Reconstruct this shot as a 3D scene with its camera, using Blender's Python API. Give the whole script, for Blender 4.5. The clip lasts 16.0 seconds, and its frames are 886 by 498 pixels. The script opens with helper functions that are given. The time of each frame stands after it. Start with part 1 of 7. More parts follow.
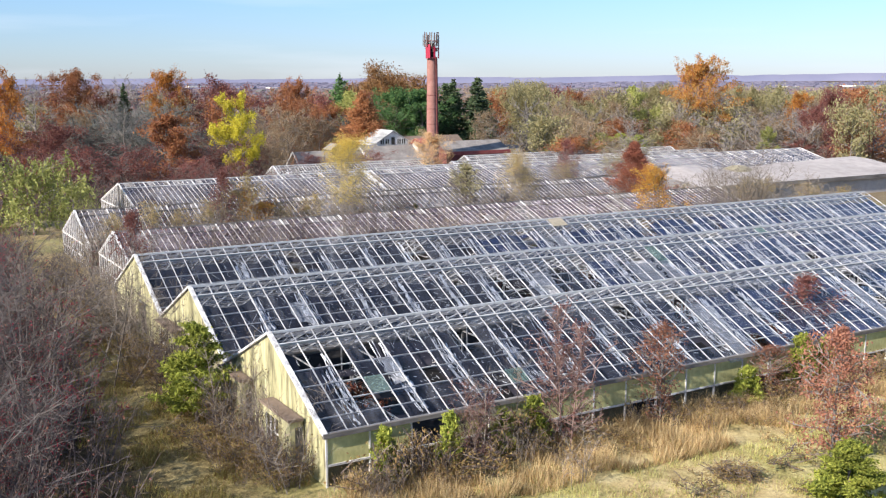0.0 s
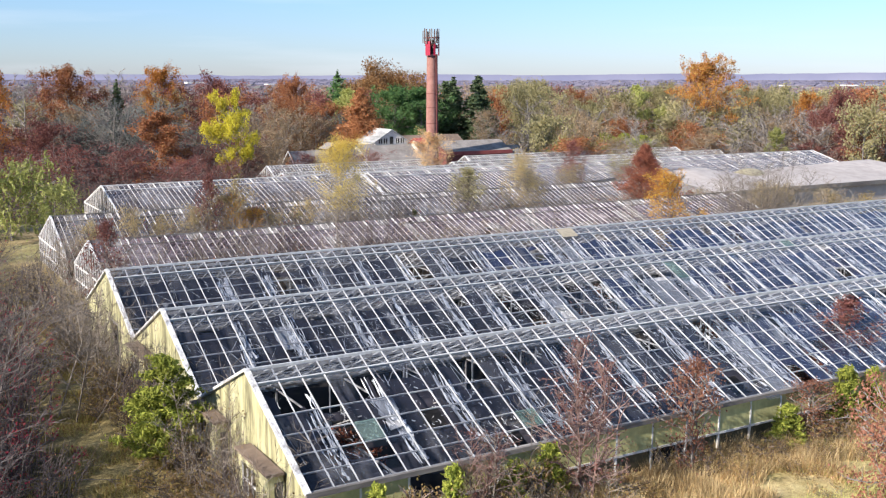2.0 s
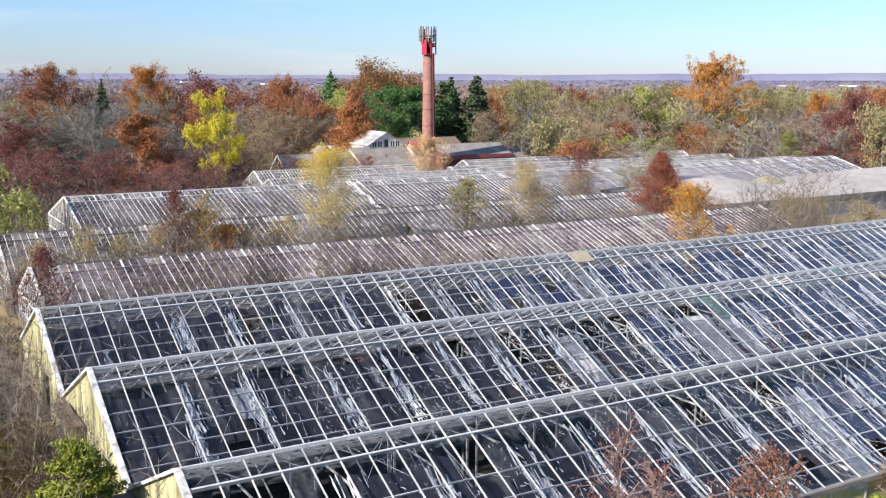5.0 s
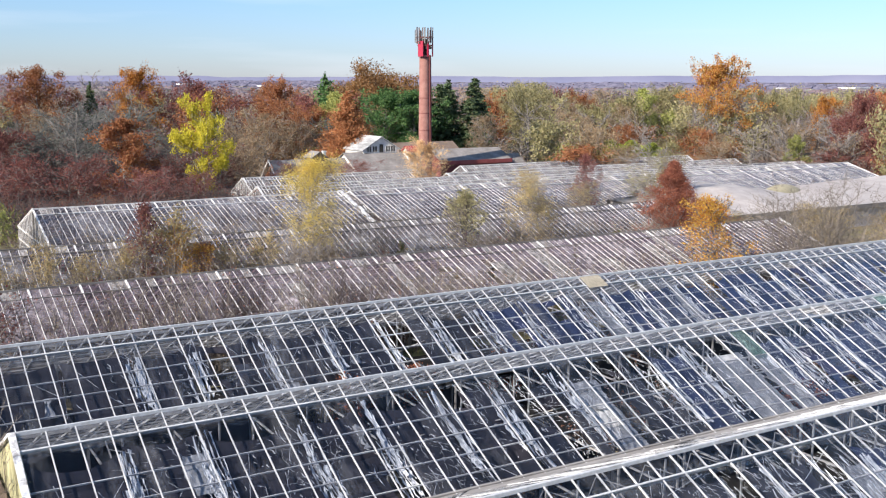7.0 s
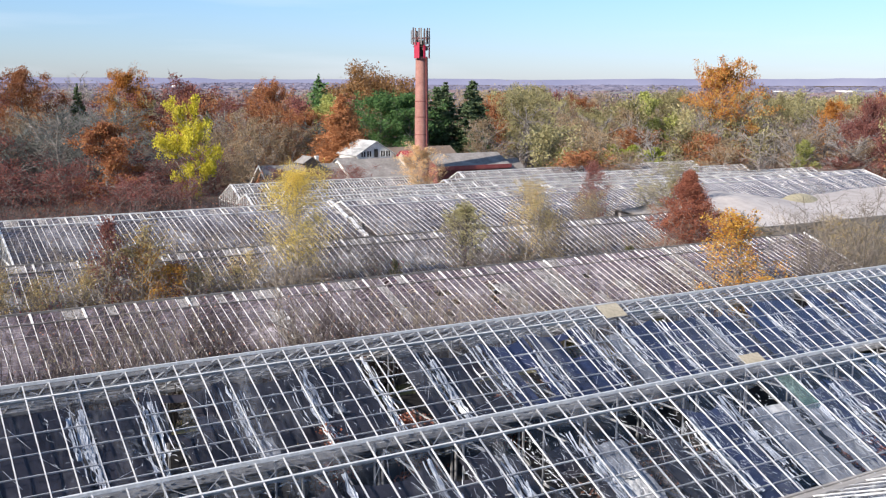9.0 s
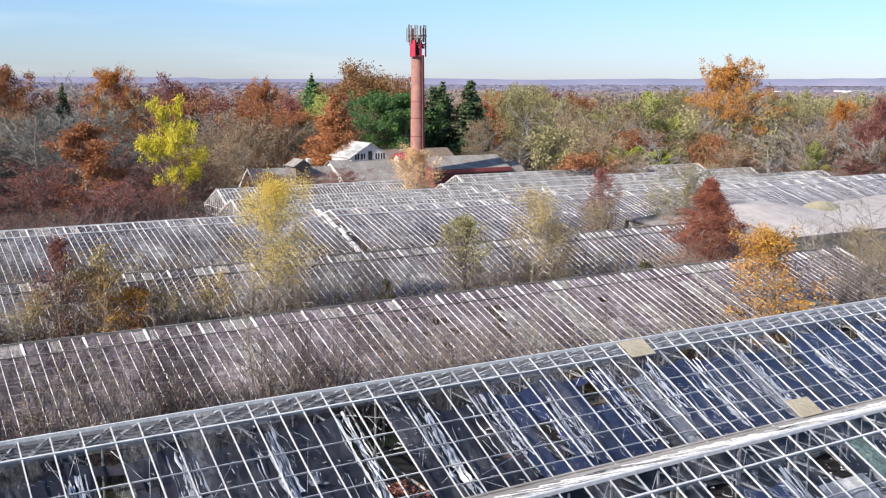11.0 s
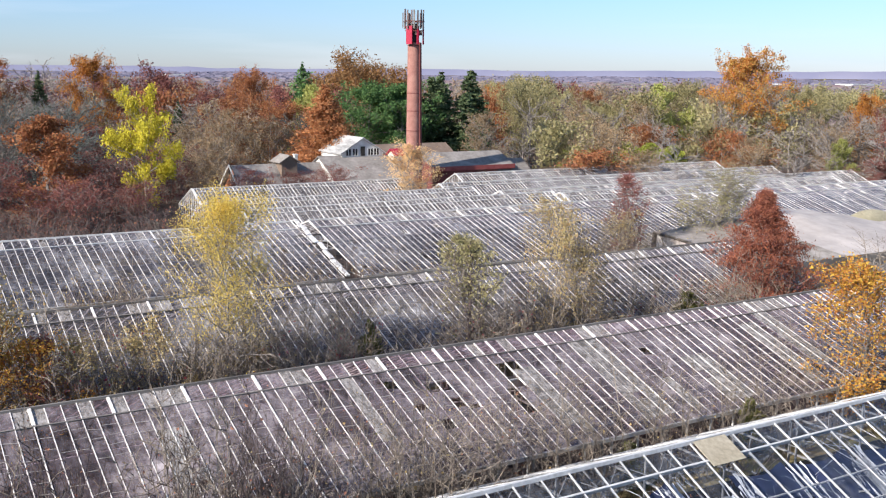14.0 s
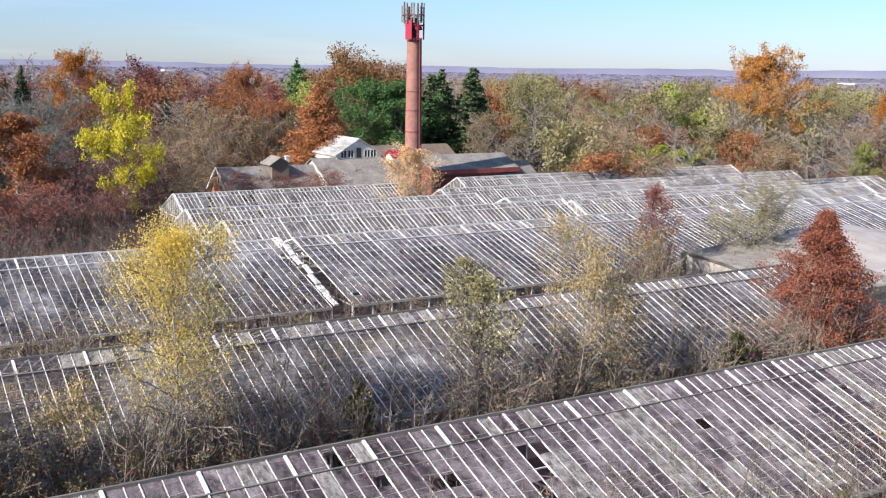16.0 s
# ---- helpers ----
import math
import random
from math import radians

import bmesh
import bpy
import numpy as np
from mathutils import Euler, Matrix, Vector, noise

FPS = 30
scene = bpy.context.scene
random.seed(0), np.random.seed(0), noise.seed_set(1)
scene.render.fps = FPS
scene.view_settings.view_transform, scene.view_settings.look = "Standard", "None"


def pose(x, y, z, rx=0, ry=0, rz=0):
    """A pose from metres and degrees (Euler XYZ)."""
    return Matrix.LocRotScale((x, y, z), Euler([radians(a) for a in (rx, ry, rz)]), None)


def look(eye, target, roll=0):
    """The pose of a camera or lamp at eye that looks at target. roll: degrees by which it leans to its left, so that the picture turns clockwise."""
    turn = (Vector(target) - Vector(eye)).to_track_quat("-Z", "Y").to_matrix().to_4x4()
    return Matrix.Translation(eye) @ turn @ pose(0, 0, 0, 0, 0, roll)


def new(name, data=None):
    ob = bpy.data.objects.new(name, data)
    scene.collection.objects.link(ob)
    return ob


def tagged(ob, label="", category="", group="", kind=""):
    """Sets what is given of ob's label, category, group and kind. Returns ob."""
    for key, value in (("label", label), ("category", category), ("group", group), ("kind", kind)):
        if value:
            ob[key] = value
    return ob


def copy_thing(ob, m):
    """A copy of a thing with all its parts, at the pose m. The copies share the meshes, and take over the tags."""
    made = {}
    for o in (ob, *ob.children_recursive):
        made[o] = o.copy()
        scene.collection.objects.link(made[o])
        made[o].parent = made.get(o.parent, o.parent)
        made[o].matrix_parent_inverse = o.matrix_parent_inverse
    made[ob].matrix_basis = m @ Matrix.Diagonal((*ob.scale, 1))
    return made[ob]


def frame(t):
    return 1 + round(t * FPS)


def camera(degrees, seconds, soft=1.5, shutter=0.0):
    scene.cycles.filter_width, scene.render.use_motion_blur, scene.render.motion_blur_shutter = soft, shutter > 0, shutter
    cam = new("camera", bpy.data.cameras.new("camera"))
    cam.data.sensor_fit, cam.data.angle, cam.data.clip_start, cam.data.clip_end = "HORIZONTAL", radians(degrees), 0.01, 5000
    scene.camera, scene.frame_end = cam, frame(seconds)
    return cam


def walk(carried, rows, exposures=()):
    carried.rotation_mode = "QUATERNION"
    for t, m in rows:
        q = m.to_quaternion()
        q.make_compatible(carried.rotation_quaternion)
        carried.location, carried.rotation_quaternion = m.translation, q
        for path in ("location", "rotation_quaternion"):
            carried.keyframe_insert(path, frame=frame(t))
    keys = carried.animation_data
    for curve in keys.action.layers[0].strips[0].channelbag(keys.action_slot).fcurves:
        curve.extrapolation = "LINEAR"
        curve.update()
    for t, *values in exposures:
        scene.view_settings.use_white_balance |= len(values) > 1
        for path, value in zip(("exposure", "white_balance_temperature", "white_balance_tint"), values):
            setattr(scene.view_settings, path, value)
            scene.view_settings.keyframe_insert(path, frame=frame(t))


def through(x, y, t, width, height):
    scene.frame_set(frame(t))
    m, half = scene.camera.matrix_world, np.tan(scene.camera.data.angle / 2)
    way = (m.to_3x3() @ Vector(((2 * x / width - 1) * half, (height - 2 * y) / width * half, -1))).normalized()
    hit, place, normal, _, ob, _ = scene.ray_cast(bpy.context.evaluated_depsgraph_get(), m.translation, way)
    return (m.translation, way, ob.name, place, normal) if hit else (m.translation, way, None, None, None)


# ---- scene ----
cam = camera(47.2, 16.0, soft=1.2)
PATH = [
    (0, (1.405, 2.648, 14.55), (2.403, 4.35, 14.223), -0.2),
    (0.5, (2.024, 3.766, 14.573), (3.022, 5.467, 14.244), -0.1),
    (1, (2.682, 4.933, 14.633), (3.68, 6.634, 14.302), 0.0),
    (1.5, (3.288, 6.069, 14.665), (4.287, 7.77, 14.333), 0.1),
    (2, (3.92, 7.278, 14.674), (4.92, 8.977, 14.342), 0.1),
    (2.5, (4.606, 8.509, 14.653), (5.607, 10.208, 14.32), 0.2),
    (3, (5.341, 9.787, 14.641), (6.344, 11.486, 14.308), 0.2),
    (3.5, (6.06, 11.021, 14.662), (7.063, 12.719, 14.329), 0.2),
    (4, (6.857, 12.363, 14.705), (7.861, 14.06, 14.372), 0.2),
    (6.5, (10.855, 18.823, 14.869), (11.863, 20.519, 14.538), 0.2),
    (7, (11.655, 20.208, 14.902), (12.665, 21.903, 14.573), 0.2),
    (7.5, (12.428, 21.542, 14.933), (13.439, 23.237, 14.606), 0.2),
    (8, (13.248, 22.903, 14.947), (14.261, 24.596, 14.62), 0.2),
    (8.5, (14.022, 24.234, 14.921), (15.037, 25.927, 14.596), 0.2),
    (9, (14.801, 25.652, 14.909), (15.817, 27.343, 14.585), 0.3),
    (11.5, (19.3, 33.212, 14.862), (20.324, 34.899, 14.537), 0.4),
    (12, (20.318, 34.939, 14.834), (21.343, 36.625, 14.505), 0.6),
    (12.5, (21.307, 36.63, 14.81), (22.333, 38.314, 14.477), 0.7),
    (13, (22.407, 38.444, 14.788), (23.433, 40.128, 14.452), 0.7),
    (13.5, (23.523, 40.304, 14.754), (24.548, 41.987, 14.415), 0.7),
    (14, (24.618, 42.178, 14.768), (25.643, 43.861, 14.426), 0.7),
    (14.5, (25.667, 43.965, 14.759), (26.691, 45.648, 14.417), 0.7),
    (15, (26.804, 46.006, 14.793), (27.829, 47.688, 14.447), 0.9),
    (15.5, (27.913, 47.958, 14.812), (28.939, 49.639, 14.464), 1.0),
    (16, (28.993, 49.903, 14.837), (30.02, 51.584, 14.489), 1.0),
]
walk(cam, [(t, look(eye, target, roll)) for t, eye, target, roll in PATH], [(0, 1.0, 6500, 12), (4, 1.0, 6500, 12), (9, 0.95, 6500, 12), (16, 0.95, 6500, 12)])

# ---- world, sun ----
SUN_AZ, SUN_EL = radians(190), radians(31)      # where the sun stands, from +x, and how high
world = bpy.data.worlds.new("sky")
scene.world = world
world.use_nodes = True
wn, wl = world.node_tree.nodes, world.node_tree.links
sky = wn.new("ShaderNodeTexSky")
sky.sky_type, sky.sun_disc = 'NISHITA', False
sky.sun_elevation, sky.sun_rotation = SUN_EL, radians(90) - SUN_AZ
sky.air_density, sky.dust_density, sky.ozone_density = 1.0, 0.2, 3.0
# thin autumn haze: the low sky is a paler blue than the clear-air model gives, with faint cirrus
geo, split = wn.new("ShaderNodeTexCoord"), wn.new("ShaderNodeSeparateXYZ")
wl.new(geo.outputs["Generated"], split.inputs[0])
grade = wn.new("ShaderNodeValToRGB")
grade.color_ramp.elements[0].position, grade.color_ramp.elements[0].color = 0.0, (0.47, 0.54, 0.79, 1)
grade.color_ramp.elements[1].position, grade.color_ramp.elements[1].color = 0.5, (1.0, 1.0, 1.0, 1)
mid = grade.color_ramp.elements.new(0.2)
mid.color = (0.58, 0.79, 0.93, 1)
wl.new(split.outputs[2], grade.inputs[0])
tone = wn.new("ShaderNodeMix")
tone.data_type, tone.blend_type = "RGBA", "MULTIPLY"
tone.inputs[0].default_value = 1.0
wl.new(sky.outputs[0], tone.inputs[6])
wl.new(grade.outputs[0], tone.inputs[7])
stretch, wisp, thin = wn.new("ShaderNodeMapping"), wn.new("ShaderNodeTexNoise"), wn.new("ShaderNodeValToRGB")
stretch.inputs["Scale"].default_value = (1.2, 1.2, 14)
wl.new(geo.outputs["Generated"], stretch.inputs[0])
wl.new(stretch.outputs[0], wisp.inputs["Vector"])
wisp.inputs["Scale"].default_value, wisp.inputs["Detail"].default_value = 2.2, 5
thin.color_ramp.elements[0].position, thin.color_ramp.elements[0].color = 0.5, (0, 0, 0, 1)
thin.color_ramp.elements[1].position, thin.color_ramp.elements[1].color = 0.8, (0.35, 0.35, 0.35, 1)
wl.new(wisp.outputs["Fac"], thin.inputs[0])
veil = wn.new("ShaderNodeMix")
veil.data_type, veil.blend_type = "RGBA", "MIX"
veil.inputs[7].default_value = (5.2, 5.6, 6.2, 1)
wl.new(thin.outputs[0], veil.inputs[0])
wl.new(tone.outputs[2], veil.inputs[6])
wl.new(veil.outputs[2], wn["Background"].inputs[0])
wn["Background"].inputs[1].default_value = 0.1
sun = new("sun", bpy.data.lights.new("sun", "SUN"))
sun.data.energy, sun.data.angle, sun.data.color = 4.8, radians(0.6), (1.0, 0.93, 0.82)
sun.matrix_world = look((0, 0, 0), (-math.cos(SUN_AZ) * math.cos(SUN_EL), -math.sin(SUN_AZ) * math.cos(SUN_EL), -math.sin(SUN_EL)))


# ---- materials ----
def material(name, base, rough=0.8, metal=0.0, spec=0.3):
    m = bpy.data.materials.new(name)
    m.use_nodes = True
    b = m.node_tree.nodes["Principled BSDF"]
    b.inputs["Base Color"].default_value = (*base, 1)
    b.inputs["Roughness"].default_value = rough
    b.inputs["Metallic"].default_value = metal
    b.inputs["Specular IOR Level"].default_value = spec
    return m


def node(m, kind, **props):
    n = m.node_tree.nodes.new(kind)
    for key, value in props.items():
        if key == "blend_type":
            n.blend_type = value
        elif key == "data_type":
            n.data_type = value
        elif key == "operation":
            n.operation = value
    return n


def link(m, a, b):
    m.node_tree.links.new(a, b)


def noise_tex(m, scale, detail=4, rough=0.6, stretch=(1, 1, 1), coord="Object"):
    tc = node(m, "ShaderNodeNewGeometry" if coord == "Position" else "ShaderNodeTexCoord")
    mp, nz = node(m, "ShaderNodeMapping"), node(m, "ShaderNodeTexNoise")
    link(m, tc.outputs[coord], mp.inputs[0])
    mp.inputs["Scale"].default_value = stretch
    link(m, mp.outputs[0], nz.inputs["Vector"])
    nz.inputs["Scale"].default_value, nz.inputs["Detail"].default_value, nz.inputs["Roughness"].default_value = scale, detail, rough
    return nz.outputs["Fac"]


def ramp(m, fac, stops):
    r = node(m, "ShaderNodeValToRGB")
    e = r.color_ramp.elements
    while len(e) < len(stops):
        e.new(0.5)
    for el, (p, c) in zip(e, stops):
        el.position, el.color = p, (*c, 1)
    link(m, fac, r.inputs[0])
    return r.outputs[0]


def mix(m, fac, a, b, blend="MIX"):
    n = node(m, "ShaderNodeMix", data_type="RGBA", blend_type=blend)
    for sock, v in ((n.inputs[0], fac), (n.inputs[6], a), (n.inputs[7], b)):
        if isinstance(v, (int, float)):
            sock.default_value = v
        elif isinstance(v, tuple):
            sock.default_value = (*v, 1)
        else:
            link(m, v, sock)
    return n.outputs[2]


def paint(m, color):
    link(m, color, m.node_tree.nodes["Principled BSDF"].inputs["Base Color"])


def bump(m, fac, strength=0.4, dist=0.02):
    b = node(m, "ShaderNodeBump")
    b.inputs["Strength"].default_value, b.inputs["Distance"].default_value = strength, dist
    link(m, fac, b.inputs["Height"])
    link(m, b.outputs[0], m.node_tree.nodes["Principled BSDF"].inputs["Normal"])


def vary(m, color, amount=0.5, by="object"):
    """Brightness of a colour, varied from piece to piece."""
    if by == "object":
        r = node(m, "ShaderNodeObjectInfo").outputs["Random"]
    else:
        r = node(m, "ShaderNodeNewGeometry").outputs["Random Per Island"]
    g = ramp(m, r, [(0, (1 - amount,) * 3), (1, (1 + amount * 0.6,) * 3)])
    return mix(m, 1.0, color, g, "MULTIPLY")


def weathered(name, stops, scale, rough=0.8, metal=0.0, stretch=(1, 1, 1), fine=8, spec=0.3, amount=0.0, relief=0.3, coord="Object"):
    m = material(name, stops[0][1], rough, metal, spec)
    big = noise_tex(m, scale, 5, 0.65, stretch, coord)
    small = noise_tex(m, scale * fine, 3, 0.6, stretch, coord)
    c = ramp(m, big, stops)
    c = mix(m, 0.35, c, ramp(m, small, [(0.3, (0.35,) * 3), (0.7, (1.0,) * 3)]), "MULTIPLY")
    if amount:
        c = vary(m, c, amount)
    paint(m, c)
    bump(m, small, relief)
    return m


def leafy(name, colors, through=0.35, calm=False):
    """Foliage: colour from leaf to leaf and from tree to tree, with light that comes through."""
    m = material(name, colors[0], 0.75, 0, 0.15)
    r = node(m, "ShaderNodeNewGeometry").outputs["Random Per Island"]
    n = len(colors)
    c = ramp(m, r, [(i / max(1, n - 1), k) for i, k in enumerate(colors)])
    c = mix(m, 0.25 if calm else 0.6, c, ramp(m, noise_tex(m, 0.35, 2), [(0.35, (0.45,) * 3), (0.65, (1.15,) * 3)]), "MULTIPLY")
    c = vary(m, c, 0.25)
    c = mix(m, 1.0, c, (1.35, 1.35, 1.35), "MULTIPLY")
    paint(m, c)
    t, mx = node(m, "ShaderNodeBsdfTranslucent"), node(m, "ShaderNodeMixShader")
    link(m, c, t.inputs[0])
    mx.inputs[0].default_value = through
    out = m.node_tree.nodes["Material Output"]
    link(m, m.node_tree.nodes["Principled BSDF"].outputs[0], mx.inputs[1])
    link(m, t.outputs[0], mx.inputs[2])
    link(m, mx.outputs[0], out.inputs[0])
    return m


def pane_glass(name, tint, dirt, dirt_lo, dirt_hi, scale=0.6, gloss=1.0, stretch=(1, 1, 1), start=0.35):
    """A dirty pane: clear tinted glass with gloss by Fresnel, under a patchy film of dirt."""
    m = material(name, dirt, 0.9)
    nt = m.node_tree
    tr, gl, fr = node(m, "ShaderNodeBsdfTransparent"), node(m, "ShaderNodeBsdfGlossy"), node(m, "ShaderNodeLayerWeight")
    tr.inputs[0].default_value = (*tint, 1)
    gl.inputs[0].default_value, gl.inputs["Roughness"].default_value = (gloss,) * 3 + (1,), 0.08
    a, b = node(m, "ShaderNodeMixShader"), node(m, "ShaderNodeMixShader")
    # gloss that grows towards grazing views, the same from both sides of the pane
    pw, sc = node(m, "ShaderNodeMath", operation="POWER"), node(m, "ShaderNodeMath", operation="MULTIPLY_ADD")
    link(m, fr.outputs["Facing"], pw.inputs[0])
    pw.inputs[1].default_value = 4.0
    link(m, pw.outputs[0], sc.inputs[0])
    sc.inputs[1].default_value, sc.inputs[2].default_value = 0.7, 0.02
    link(m, sc.outputs[0], a.inputs[0])
    link(m, tr.outputs[0], a.inputs[1])
    link(m, gl.outputs[0], a.inputs[2])
    f = noise_tex(m, scale, 6, 0.7, stretch, coord="Position")
    isl = node(m, "ShaderNodeNewGeometry").outputs["Random Per Island"]
    fac = node(m, "ShaderNodeMapRange")
    link(m, f, fac.inputs[0])
    fac.inputs[1].default_value, fac.inputs[2].default_value = start, 0.75
    fac.inputs[3].default_value, fac.inputs[4].default_value = dirt_lo, dirt_hi
    k = node(m, "ShaderNodeMath", operation="MULTIPLY")
    spread = ramp(m, isl, [(0.0, (0.8,) * 3), (0.85, (1.0,) * 3), (1.0, (1.3,) * 3)])
    link(m, fac.outputs[0], k.inputs[0])
    link(m, spread, k.inputs[1])
    fine, both = ramp(m, noise_tex(m, scale * 9, 4, 0.75, stretch, coord="Position"), [(0.34, (0.25,) * 3), (0.66, (1.5,) * 3)]), node(m, "ShaderNodeMath", operation="MULTIPLY")
    link(m, k.outputs[0], both.inputs[0])
    link(m, fine, both.inputs[1])
    link(m, both.outputs[0], b.inputs[0])
    pr = nt.nodes["Principled BSDF"]
    paint(m, mix(m, 0.5, dirt, ramp(m, noise_tex(m, scale * 6, 3), [(0.3, (0.4,) * 3), (0.7, (1.1,) * 3)]), "MULTIPLY"))
    link(m, a.outputs[0], b.inputs[1])
    link(m, pr.outputs[0], b.inputs[2])
    link(m, b.outputs[0], nt.nodes["Material Output"].inputs[0])
    return m


